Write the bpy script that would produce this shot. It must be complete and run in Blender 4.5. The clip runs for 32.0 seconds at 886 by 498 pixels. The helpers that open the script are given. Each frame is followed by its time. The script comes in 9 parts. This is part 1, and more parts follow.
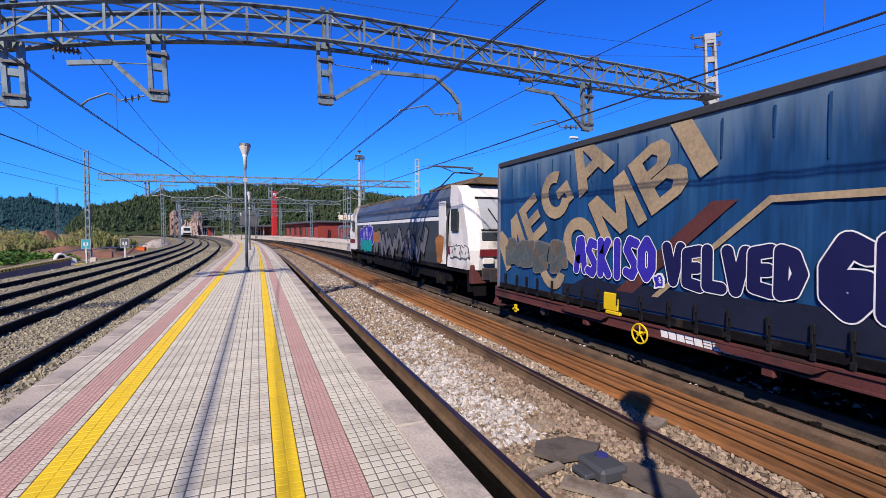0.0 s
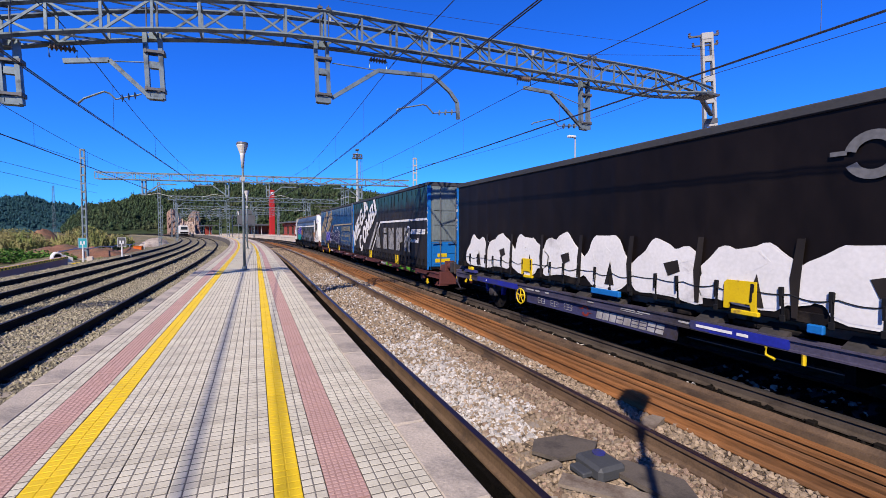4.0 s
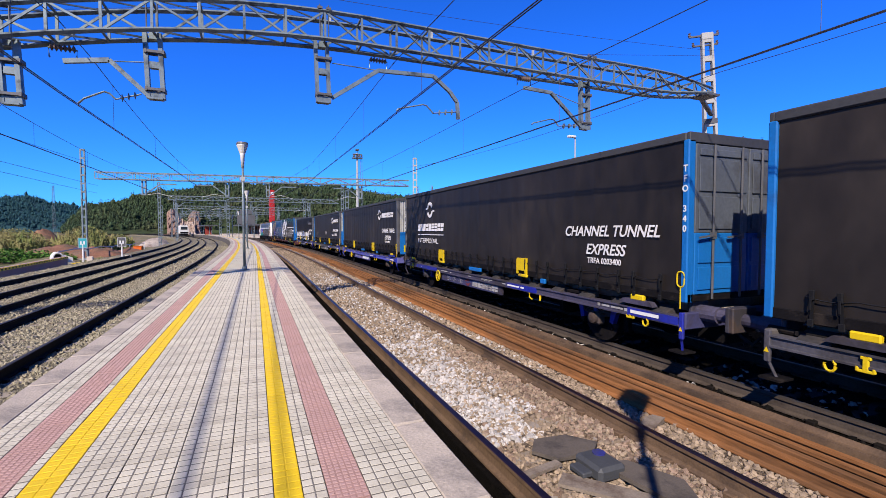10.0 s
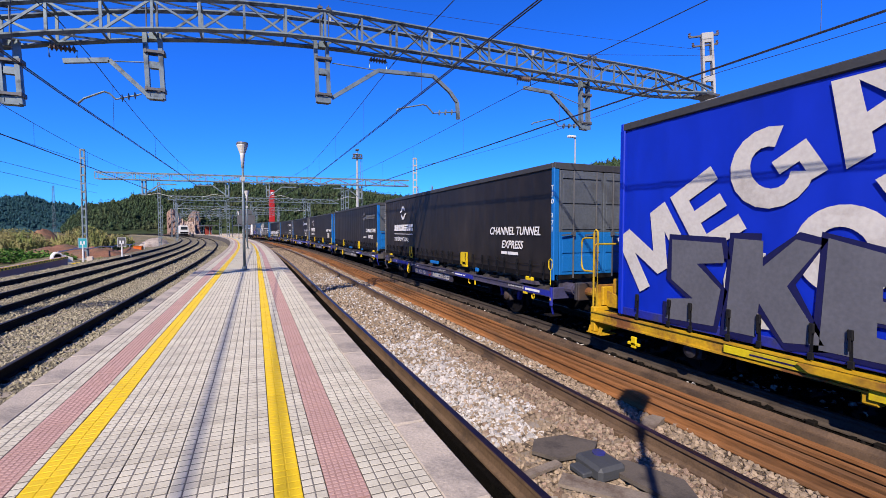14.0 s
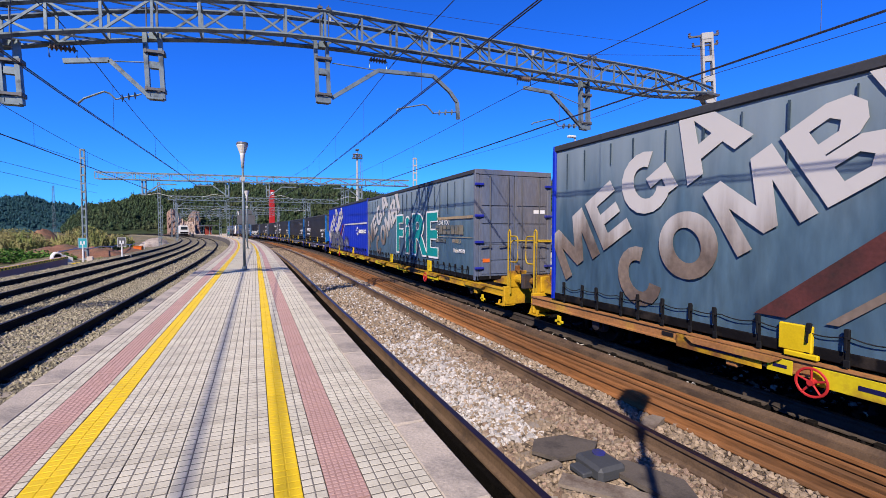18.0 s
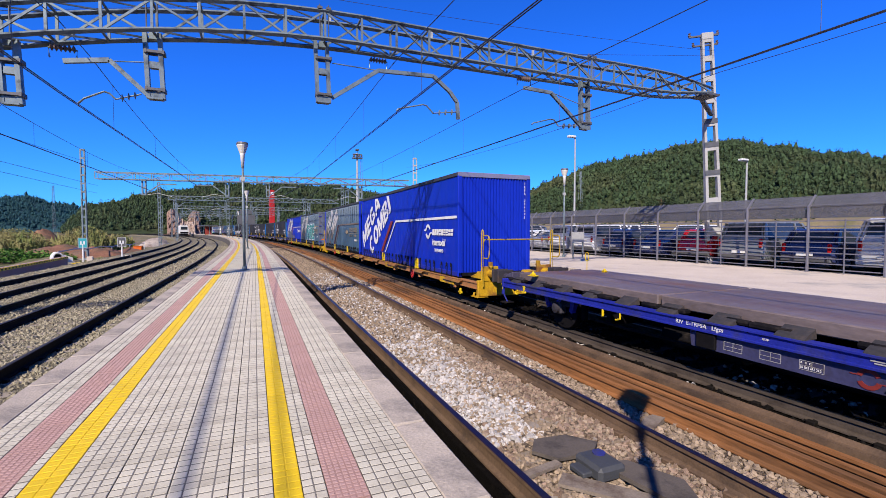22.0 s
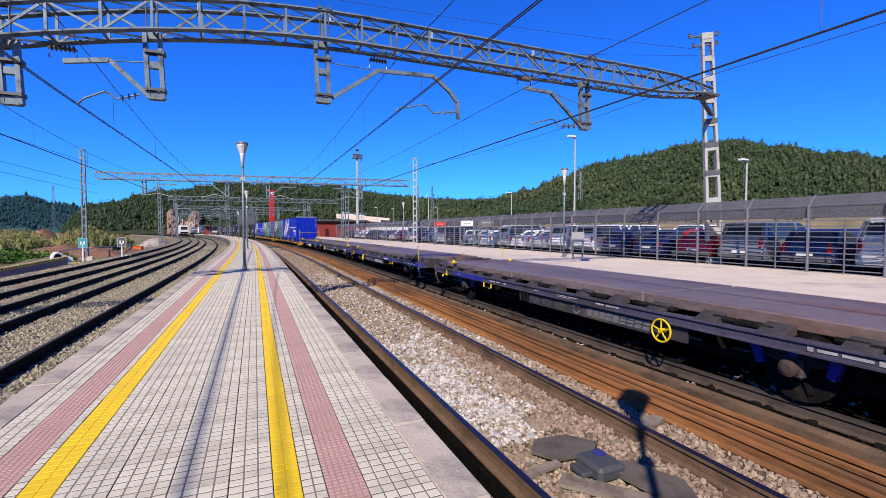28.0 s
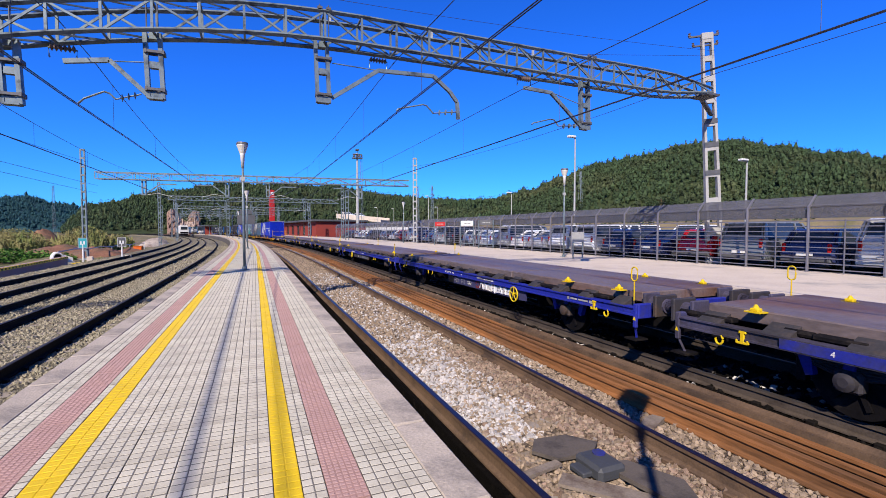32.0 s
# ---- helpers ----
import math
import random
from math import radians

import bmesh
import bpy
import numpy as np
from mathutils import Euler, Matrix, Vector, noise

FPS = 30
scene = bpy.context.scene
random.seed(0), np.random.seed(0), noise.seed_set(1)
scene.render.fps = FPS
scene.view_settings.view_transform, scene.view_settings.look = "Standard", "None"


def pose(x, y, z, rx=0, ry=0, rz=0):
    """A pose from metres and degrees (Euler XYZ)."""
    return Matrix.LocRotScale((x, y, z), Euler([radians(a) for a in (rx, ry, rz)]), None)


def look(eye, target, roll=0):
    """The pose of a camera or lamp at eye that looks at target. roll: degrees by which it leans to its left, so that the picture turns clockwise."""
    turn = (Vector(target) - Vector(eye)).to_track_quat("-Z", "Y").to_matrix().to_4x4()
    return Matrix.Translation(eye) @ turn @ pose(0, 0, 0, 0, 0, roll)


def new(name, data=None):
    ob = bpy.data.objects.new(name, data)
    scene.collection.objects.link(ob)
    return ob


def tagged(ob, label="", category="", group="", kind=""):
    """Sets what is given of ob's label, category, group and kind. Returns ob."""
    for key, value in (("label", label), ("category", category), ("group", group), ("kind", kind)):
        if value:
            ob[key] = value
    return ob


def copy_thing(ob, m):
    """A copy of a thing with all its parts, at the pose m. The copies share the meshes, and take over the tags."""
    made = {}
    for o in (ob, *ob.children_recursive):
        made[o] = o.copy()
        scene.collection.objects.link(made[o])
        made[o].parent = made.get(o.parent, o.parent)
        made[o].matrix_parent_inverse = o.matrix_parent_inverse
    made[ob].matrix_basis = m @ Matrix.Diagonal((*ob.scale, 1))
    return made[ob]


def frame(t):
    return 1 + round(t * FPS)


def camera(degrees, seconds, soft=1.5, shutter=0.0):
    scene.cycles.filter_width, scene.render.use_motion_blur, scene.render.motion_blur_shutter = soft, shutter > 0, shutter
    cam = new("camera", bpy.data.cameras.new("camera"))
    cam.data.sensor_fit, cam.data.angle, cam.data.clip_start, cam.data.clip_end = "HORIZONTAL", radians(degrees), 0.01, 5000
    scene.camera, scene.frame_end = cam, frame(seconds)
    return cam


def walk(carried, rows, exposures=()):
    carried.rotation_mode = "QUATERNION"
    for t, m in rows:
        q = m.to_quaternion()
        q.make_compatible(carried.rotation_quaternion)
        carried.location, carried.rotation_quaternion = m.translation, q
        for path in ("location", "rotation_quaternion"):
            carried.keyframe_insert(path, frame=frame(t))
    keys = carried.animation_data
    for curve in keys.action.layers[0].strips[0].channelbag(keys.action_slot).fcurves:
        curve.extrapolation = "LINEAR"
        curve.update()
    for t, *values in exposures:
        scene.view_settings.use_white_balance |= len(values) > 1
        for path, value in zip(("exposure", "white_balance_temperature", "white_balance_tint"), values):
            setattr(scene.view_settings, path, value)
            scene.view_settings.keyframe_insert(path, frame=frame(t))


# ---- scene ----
# z = 0 is the rail top; y runs along the tracks, x to the train's side.
cam = camera(88.84, 32.0, soft=0.65)
EYE = (0.0, 0.0, 2.04)
YAW, TILT = -22.58, 87.64
walk(cam, [(0.0, pose(*EYE, TILT + 0.14, 0, YAW + 0.26)), (0.3, pose(*EYE, TILT, 0, YAW)), (32.0, pose(*EYE, TILT, 0, YAW))],
     exposures=[(0.0, 0.87), (3.0, 0.87), (7.0, 0.94), (12.0, 0.98), (17.0, 0.92), (25.0, 0.92), (32.0, 0.92)])

# ---- light ----
SUN = Vector((-0.79, -0.92, 1.0)).normalized()
world = bpy.data.worlds.new("sky")
scene.world = world
world.use_nodes = True
wn = world.node_tree.nodes
sky = wn.new("ShaderNodeTexSky")
sky.sky_type, sky.sun_disc = "NISHITA", False
sky.sun_elevation, sky.sun_rotation = math.asin(SUN.z), math.atan2(SUN.x, SUN.y)
sky.air_density, sky.dust_density, sky.ozone_density, sky.altitude = 1.0, 0.15, 3.0, 300
hue = wn.new("ShaderNodeHueSaturation")
hue.inputs["Saturation"].default_value = 1.15
hue.inputs["Value"].default_value = 1.0
world.node_tree.links.new(sky.outputs[0], hue.inputs["Color"])
tintn = wn.new("ShaderNodeMix")
tintn.data_type, tintn.blend_type = "RGBA", "MULTIPLY"
tintn.inputs["Factor"].default_value = 1.0
tintn.inputs["B"].default_value = (0.185, 0.755, 2.0, 1)
world.node_tree.links.new(hue.outputs[0], tintn.inputs["A"])
world.node_tree.links.new(tintn.outputs["Result"], wn["Background"].inputs[0])
wn["Background"].inputs[1].default_value = 0.057
sun_data = bpy.data.lights.new("sun", "SUN")
sun_data.energy, sun_data.angle, sun_data.color = 5.0, radians(0.5), (1.0, 0.885, 0.76)
sun = new("sun", sun_data)
sun.matrix_world = look(SUN * 50, (0, 0, 0))


# ---- materials ----
def mat(name, color, rough=0.7, metal=0.0, vary=0.25, scale=6.0, fine=60.0, bump=0.15, tint=None, stain=0.0, stretch=(1, 1, 1), per_object=0.0, per_island=0.0,
        spec=0.2, depth=0.01):
    """A worn surface: base colour, two scales of variation, stains in a second tint, fine relief."""
    m = bpy.data.materials.new(name)
    m.use_nodes = True
    n, ln = m.node_tree.nodes, m.node_tree.links
    p = n["Principled BSDF"]
    p.inputs["Roughness"].default_value, p.inputs["Metallic"].default_value = rough, metal
    p.inputs["Specular IOR Level"].default_value = spec
    co = n.new("ShaderNodeTexCoord")
    mp = n.new("ShaderNodeMapping")
    mp.inputs["Scale"].default_value = stretch
    ln.new(co.outputs["Object"], mp.inputs["Vector"])
    big, small = n.new("ShaderNodeTexNoise"), n.new("ShaderNodeTexNoise")
    for t, s, d in ((big, scale, 5), (small, fine, 3)):
        t.inputs["Scale"].default_value, t.inputs["Detail"].default_value = s, d
        ln.new(mp.outputs[0], t.inputs["Vector"])
    mixn = n.new("ShaderNodeMath")
    mixn.operation = "ADD"
    ln.new(big.outputs[0], mixn.inputs[0])
    ln.new(small.outputs[0], mixn.inputs[1])
    rng = n.new("ShaderNodeMapRange")
    rng.inputs["From Min"].default_value, rng.inputs["From Max"].default_value = 0.6, 1.4
    rng.inputs["To Min"].default_value, rng.inputs["To Max"].default_value = 1 - vary, 1 + vary
    ln.new(mixn.outputs[0], rng.inputs["Value"])
    val = rng.outputs[0]
    for amount, node, sock in ((per_object, "ShaderNodeObjectInfo", "Random"), (per_island, "ShaderNodeNewGeometry", "Random Per Island")):
        if amount:
            src = n.new(node)
            r2 = n.new("ShaderNodeMapRange")
            r2.inputs["To Min"].default_value, r2.inputs["To Max"].default_value = 1 - amount, 1 + amount
            ln.new(src.outputs[sock], r2.inputs["Value"])
            mu = n.new("ShaderNodeMath")
            mu.operation = "MULTIPLY"
            ln.new(val, mu.inputs[0])
            ln.new(r2.outputs[0], mu.inputs[1])
            val = mu.outputs[0]
    col = n.new("ShaderNodeMix")
    col.data_type = "RGBA"
    col.inputs["A"].default_value = (*color, 1)
    col.inputs["B"].default_value = (*(tint or color), 1)
    if tint:
        st = n.new("ShaderNodeTexNoise")
        st.inputs["Scale"].default_value, st.inputs["Detail"].default_value, st.inputs["Roughness"].default_value = scale * 0.6, 8, 0.65
        ln.new(mp.outputs[0], st.inputs["Vector"])
        r3 = n.new("ShaderNodeMapRange")
        r3.inputs["From Min"].default_value, r3.inputs["From Max"].default_value = 0.62 - 0.3 * stain, 0.72 - 0.2 * stain
        ln.new(st.outputs[0], r3.inputs["Value"])
        ln.new(r3.outputs[0], col.inputs["Factor"])
    else:
        col.inputs["Factor"].default_value = 0
    hs = n.new("ShaderNodeHueSaturation")
    ln.new(col.outputs["Result"], hs.inputs["Color"])
    ln.new(val, hs.inputs["Value"])
    ln.new(hs.outputs[0], p.inputs["Base Color"])
    rr = n.new("ShaderNodeMapRange")
    rr.inputs["To Min"].default_value, rr.inputs["To Max"].default_value = max(rough - 0.12, 0.03), min(rough + 0.12, 1)
    ln.new(big.outputs[0], rr.inputs["Value"])
    ln.new(rr.outputs[0], p.inputs["Roughness"])
    if bump:
        b = n.new("ShaderNodeBump")
        b.inputs["Strength"].default_value, b.inputs["Distance"].default_value = bump, depth
        ln.new(mixn.outputs[0], b.inputs["Height"])
        ln.new(b.outputs[0], p.inputs["Normal"])
    return m


def glass(name, color=(0.02, 0.025, 0.03), rough=0.06):
    m = bpy.data.materials.new(name)
    m.use_nodes = True
    p = m.node_tree.nodes["Principled BSDF"]
    p.inputs["Base Color"].default_value = (*color, 1)
    p.inputs["Roughness"].default_value = rough
    p.inputs["IOR"].default_value = 1.5
    return m


def screen(name, color, holes):
    """A perforated metal mesh: fine holes let part of the light through."""
    m = mat(name, color, 0.6, 0.3, 0.2, 3.0, 40.0, 0.0)
    n, ln = m.node_tree.nodes, m.node_tree.links
    p = n["Principled BSDF"]
    co = n.new("ShaderNodeTexCoord")
    ch = n.new("ShaderNodeTexChecker")
    ch.inputs["Scale"].default_value = 60
    ln.new(co.outputs["Object"], ch.inputs["Vector"])
    r = n.new("ShaderNodeMapRange")
    r.inputs["To Min"].default_value, r.inputs["To Max"].default_value = 1.0, 1.0 - holes
    ln.new(ch.outputs["Fac"], r.inputs["Value"])
    ln.new(r.outputs[0], p.inputs["Alpha"])
    return m


M = {
    "tile": mat("pale_grey_tile", (0.392, 0.362, 0.286), 0.75, 0, 0.16, 2.0, 90, 0.2, (0.266, 0.243, 0.190), 0.35, per_object=0.06),
    "tile_red": mat("red_tile", (0.31, 0.198, 0.172), 0.75, 0, 0.16, 2.0, 90, 0.2, (0.245, 0.152, 0.132), 0.3, per_object=0.06),
    "tile_yellow": mat("yellow_paint_tile", (0.51, 0.345, 0.008), 0.55, 0, 0.1, 3.0, 80, 0.15, (0.42, 0.285, 0.02), 0.15, per_object=0.05),
    "mortar": mat("tile_joint", (0.08352, 0.07517, 0.0696), 0.9, 0, 0.25, 5.0, 80, 0.3, spec=0.05),
    "coping": mat("concrete_coping", (0.305, 0.262, 0.215), 0.85, 0, 0.3, 3.0, 50, 0.5, (0.175, 0.152, 0.13), 0.5, per_object=0.06),
    "concrete": mat("concrete", (0.2671, 0.2506, 0.2279), 0.85, 0, 0.2, 2.0, 40, 0.3, (0.167, 0.1505, 0.134), 0.3),
    "concrete_pale": mat("pale_concrete", (0.3898, 0.3341, 0.2784), 0.85, 0, 0.15, 1.0, 30, 0.2, (0.2506, 0.234, 0.2114), 0.2),
    "stone": mat("ballast_stone", (0.188, 0.144, 0.105), 0.9, 0, 0.2, 8, 90, 0.4, per_island=0.34, spec=0.05),
    "stone_white": mat("fresh_ballast_stone", (0.295, 0.278, 0.266), 0.9, 0, 0.15, 8, 90, 0.3, per_island=0.3, spec=0.05),
    "stone_olive": mat("weathered_ballast_stone", (0.200, 0.178, 0.126), 0.9, 0, 0.2, 8, 90, 0.4, per_island=0.32, spec=0.05),
    "bed": mat("ballast_bed", (0.1114, 0.0863, 0.06403), 0.95, 0, 0.5, 14, 60, 1.0, (0.1001, 0.07238, 0.05011), 0.4, depth=0.04, spec=0.05),
    "bed_olive": mat("old_ballast_bed", (0.165, 0.147, 0.104), 0.95, 0, 0.5, 14, 50, 1.0, (0.080, 0.069, 0.046), 0.4, depth=0.04, spec=0.05),
    "rail_side": mat("rusty_rail", (0.095, 0.062, 0.040), 0.8, 0.1, 0.3, 3, 50, 0.3, (0.055, 0.038, 0.028), 0.4, spec=0.05),
    "rail_rust": mat("orange_rust_rail", (0.200, 0.087, 0.033), 0.8, 0.1, 0.4, 3, 40, 0.3, (0.110, 0.056, 0.028), 0.5, (1, 0.12, 1), spec=0.05),
    "rail_top": mat("polished_rail_head", (0.135, 0.072, 0.074), 0.38, 1.0, 0.1, 3, 50, 0.05),
    "rail_dull": mat("dull_dark_rail_head", (0.03341, 0.02897, 0.02671), 0.6, 0.3, 0.2, 3, 50, 0.05),
    "stone_rust": mat("rust_stained_ballast", (0.150, 0.106, 0.080), 0.9, 0, 0.25, 8, 90, 0.4, per_island=0.4, spec=0.05),
    "rail_dusty": mat("brown_dusty_rail", (0.052, 0.041, 0.033), 0.85, 0.05, 0.3, 3, 50, 0.3, (0.030, 0.023, 0.019), 0.4, spec=0.05),
    "sleeper": mat("concrete_sleeper", (0.2001, 0.1723, 0.1444), 0.9, 0, 0.25, 4, 40, 0.4, (0.1114, 0.07795, 0.05011), 0.4),
    "steel": mat("galvanised_steel", (0.128, 0.158, 0.172), 0.45, 0.3, 0.22, 4, 60, 0.1, (0.050, 0.060, 0.068), 0.35),
    "steel_pale": mat("pale_painted_steel", (0.3062, 0.3062, 0.2949), 0.5, 0.2, 0.15, 3, 50, 0.1, (0.2001, 0.1897, 0.1723), 0.25),
    "steel_dark": mat("dark_steel", (0.087, 0.087, 0.09135), 0.55, 0.4, 0.25, 4, 60, 0.15),
    "mast_concrete": mat("pale_mast_concrete", (0.27, 0.265, 0.258), 0.85, 0, 0.15, 1.5, 30, 0.2, (0.20, 0.195, 0.185), 0.3),
    "wire": mat("catenary_wire", (0.045, 0.045, 0.06), 0.5, 0.6, 0.1, 2, 20, 0),
    "insulator": mat("glazed_insulator", (0.10, 0.07, 0.06), 0.25, 0, 0.1, 5, 40, 0),
    "fence": mat("grey_fence_paint", (0.150, 0.146, 0.170), 0.5, 0.4, 0.15, 3, 40, 0.1),
    "mesh": screen("grey_mesh_screen", (0.096, 0.096, 0.112), 0.62),
    "white": mat("white_paint", (0.4698, 0.4655, 0.4567), 0.45, 0, 0.06, 2, 50, 0.03),
    "dirty_white": mat("dirty_white_paint", (0.435, 0.4176, 0.3959), 0.5, 0, 0.2, 1.2, 20, 0.05, (0.2088, 0.187, 0.174), 0.35),
    "red": mat("red_paint", (0.3062, 0.0167, 0.0167), 0.5, 0, 0.12, 2, 40, 0.05),
    "brick_red": mat("red_render", (0.167, 0.02784, 0.02114), 0.8, 0, 0.15, 1.0, 30, 0.1),
    "black": mat("black_paint", (0.008352, 0.008352, 0.009483), 0.5, 0, 0.3, 3, 40, 0.05),
    "strap": mat("dark_webbing", (0.008874, 0.008874, 0.01001), 0.6, 0.1, 0.2, 6, 60, 0.1, spec=0.05),
    "rubber": mat("black_rubber", (0.0167, 0.0167, 0.01784), 0.8, 0, 0.2, 8, 60, 0.2, spec=0.05),
    "yellow": mat("yellow_paint", (0.4454, 0.3062, 0.005568), 0.5, 0, 0.12, 5, 50, 0.05, (0.1949, 0.1227, 0.02784), 0.12),
    "curtain_black": mat("dusty_black_curtain", (0.0142, 0.0112, 0.0094), 0.5, 0, 0.45, 0.6, 9, 0.12, (0.0265, 0.0208, 0.0168), 0.4, (0.6, 0.5, 0.25), spec=0.2),
    "curtain_jet": mat("jet_black_curtain", (0.0058, 0.0040, 0.0036), 0.45, 0, 0.5, 0.6, 9, 0.12, (0.0105, 0.0078, 0.0068), 0.3, (0.6, 0.5, 0.25), spec=0.12),
    "print_dirty": mat("rust_stained_print", (0.135, 0.102, 0.080), 0.6, 0, 0.3, 1.2, 12, 0.05, (0.075, 0.056, 0.046), 0.5),
    "curtain_blue": mat("blue_curtain", (0.0013, 0.015, 0.285), 0.5, 0, 0.14, 0.7, 10, 0.1, (0.0013, 0.0125, 0.21), 0.15, (0.6, 0.5, 0.25), spec=0.25),
    "curtain_old": mat("weathered_blue_curtain", (0.005, 0.034, 0.098), 0.55, 0, 0.45, 0.9, 9, 0.15, (0.010, 0.046, 0.112), 0.45, (0.6, 2.2, 0.18)),
    "curtain_grey": mat("faded_grey_blue_curtain", (0.034, 0.066, 0.100), 0.5, 0, 0.35, 0.8, 8, 0.15, (0.058, 0.098, 0.130), 0.55, (0.6, 1.1, 0.30)),
    "cyan": mat("bright_blue_paint", (0.005568, 0.08874, 0.2784), 0.45, 0, 0.15, 1.5, 30, 0.05, (0.01114, 0.05011, 0.1444), 0.2),
    "deep_blue": mat("deep_blue_paint", (0.01114, 0.0167, 0.1836), 0.5, 0, 0.3, 2, 30, 0.08, (0.02784, 0.02784, 0.06682), 0.35),
    "roof": mat("dark_roof_tarp", (0.03062, 0.03062, 0.03341), 0.6, 0, 0.25, 1.0, 20, 0.2),
    "deck": mat("worn_wagon_deck", (0.100, 0.077, 0.074), 0.55, 0.0, 0.4, 1.2, 25, 0.2, (0.085, 0.046, 0.032), 0.45, (1, 0.3, 1), spec=0.25),
    "wagon_red": mat("oxide_red_wagon", (0.06403, 0.01949, 0.01784), 0.7, 0.0, 0.3, 2, 25, 0.1, (0.03062, 0.01557, 0.01392), 0.4),
    "wagon_yellow": mat("dirty_yellow_wagon", (0.3454, 0.2001, 0.00783), 0.6, 0, 0.3, 2, 25, 0.1, (0.1166, 0.04733, 0.0167), 0.55),
    "wagon_slate": mat("slate_violet_wagon_panel", (0.03062, 0.03062, 0.07238), 0.6, 0, 0.3, 2, 25, 0.08, (0.02784, 0.02227, 0.02506), 0.35),
    "wagon_lemon": mat("lemon_yellow_plate", (0.4124, 0.3228, 0.008352), 0.5, 0, 0.15, 2, 25, 0.08, (0.2227, 0.1227, 0.0167), 0.2),
    "wagon_rust": mat("rusty_orange_wagon", (0.225, 0.100, 0.036), 0.7, 0, 0.35, 2, 25, 0.15, (0.27, 0.150, 0.028), 0.35),
    "door_grey": mat("faded_grey_door", (0.06125, 0.0696, 0.08352), 0.5, 0.1, 0.25, 1.5, 20, 0.08, (0.03341, 0.03341, 0.03619), 0.35),
    "wagon_grey": mat("dark_grey_wagon", (0.02784, 0.02558, 0.02671), 0.7, 0.1, 0.3, 2, 25, 0.1, (0.06682, 0.04733, 0.03619), 0.3),
    "wagon_violet": mat("grimy_violet_grey_wagon", (0.046, 0.041, 0.066), 0.6, 0.1, 0.35, 2, 25, 0.1, (0.028, 0.024, 0.027), 0.45),
    # Near-black stones: the shade under the goods train is put into the colour.
    "stone_shaded": mat("shade_dark_ballast", (0.0048, 0.0042, 0.0038), 0.9, 0, 0.3, 8, 90, 0.4, (0.1114, 0.1001, 0.08874), 0.0, per_island=0.5, spec=0.05),
    # Near-black copy of the rail colour, for rails and sleepers seen in shade.
    "rail_shaded": mat("shade_black_rail", (0.0075, 0.0062, 0.0056), 0.7, 0.1, 0.3, 3, 50, 0.3, spec=0.05),
    "print_red": mat("dull_red_print", (0.1444, 0.01949, 0.01557), 0.6, 0, 0.2, 2, 20, 0.03),
    "maroon": mat("maroon_band_paint", (0.09483, 0.01001, 0.01392), 0.5, 0, 0.2, 2, 20, 0.03),
    "iron": mat("grimy_iron", (0.006699, 0.00609, 0.006699), 0.7, 0.2, 0.35, 5, 50, 0.2, (0.02227, 0.01784, 0.01505), 0.25, spec=0.05),
    "gold": mat("faded_gold_print", (0.235, 0.175, 0.105), 0.6, 0, 0.3, 1.2, 20, 0.05, (0.150, 0.118, 0.082), 0.35),
    "print_white": mat("white_print", (0.49, 0.475, 0.465), 0.5, 0, 0.12, 2, 20, 0.03, (0.34, 0.325, 0.315), 0.15),
    "print_old": mat("peeling_white_print", (0.2558, 0.2453, 0.2393), 0.6, 0, 0.25, 3, 20, 0.03, (0.1392, 0.1227, 0.1166), 0.4),
    "print_peel": mat("peeling_silver_paint", (0.2001, 0.1949, 0.1923), 0.6, 0, 0.35, 14, 25, 0.05, (0.01949, 0.01836, 0.01949), 0.5, (1, 1.6, 0.8)),
    "spray_green": mat("bright_green_spray_paint", (0.06682, 0.234, 0.008352), 0.5, 0, 0.15, 3, 20, 0.03),
    "teal": mat("teal_spray_paint", (0.002784, 0.167, 0.1618), 0.5, 0, 0.12, 2, 20, 0.03),
    "navy": mat("navy_spray_paint", (0.006699, 0.006699, 0.04176), 0.5, 0, 0.2, 2, 20, 0.03),
    "violet": mat("violet_spray_paint", (0.02506, 0.0167, 0.2227), 0.5, 0, 0.2, 2, 20, 0.03),
    "spray_grey": mat("grey_spray_paint", (0.07795, 0.07795, 0.08874), 0.5, 0, 0.2, 2, 20, 0.03),
    "loco_grey": mat("dark_grey_loco_side", (0.02506, 0.03062, 0.03619), 0.4, 0, 0.25, 1, 20, 0.03, (0.04454, 0.03898, 0.03619), 0.3),
    "print_faint": mat("worn_grey_print", (0.08874, 0.08874, 0.09483), 0.6, 0, 0.3, 3, 20, 0.03),
    "loco_roof": mat("rusty_brown_roof", (0.08874, 0.06125, 0.03341), 0.85, 0, 0.3, 2, 20, 0.1, (0.05011, 0.04176, 0.03341), 0.4),
    "glass": glass("dark_glass"),
    "blind": mat("pale_reflection_pane", (0.234, 0.2453, 0.2558), 0.2, 0, 0.15, 1.5, 20, 0.0),
    "lamp_glass": glass("frosted_lamp_bowl", (0.45, 0.43, 0.40), 0.4),
    "soil": mat("dry_ground", (0.1444, 0.1114, 0.06682), 0.95, 0, 0.35, 0.25, 6, 0.5, (0.05568, 0.06682, 0.01949), 0.5, depth=0.1),
    "red_soil": mat("red_clay", (0.1505, 0.07238, 0.04454), 0.95, 0, 0.4, 0.9, 8, 0.8, (0.09483, 0.06682, 0.04176), 0.5, depth=0.1),
    "asphalt": mat("asphalt", (0.03062, 0.03062, 0.03175), 0.9, 0, 0.25, 1, 60, 0.3),
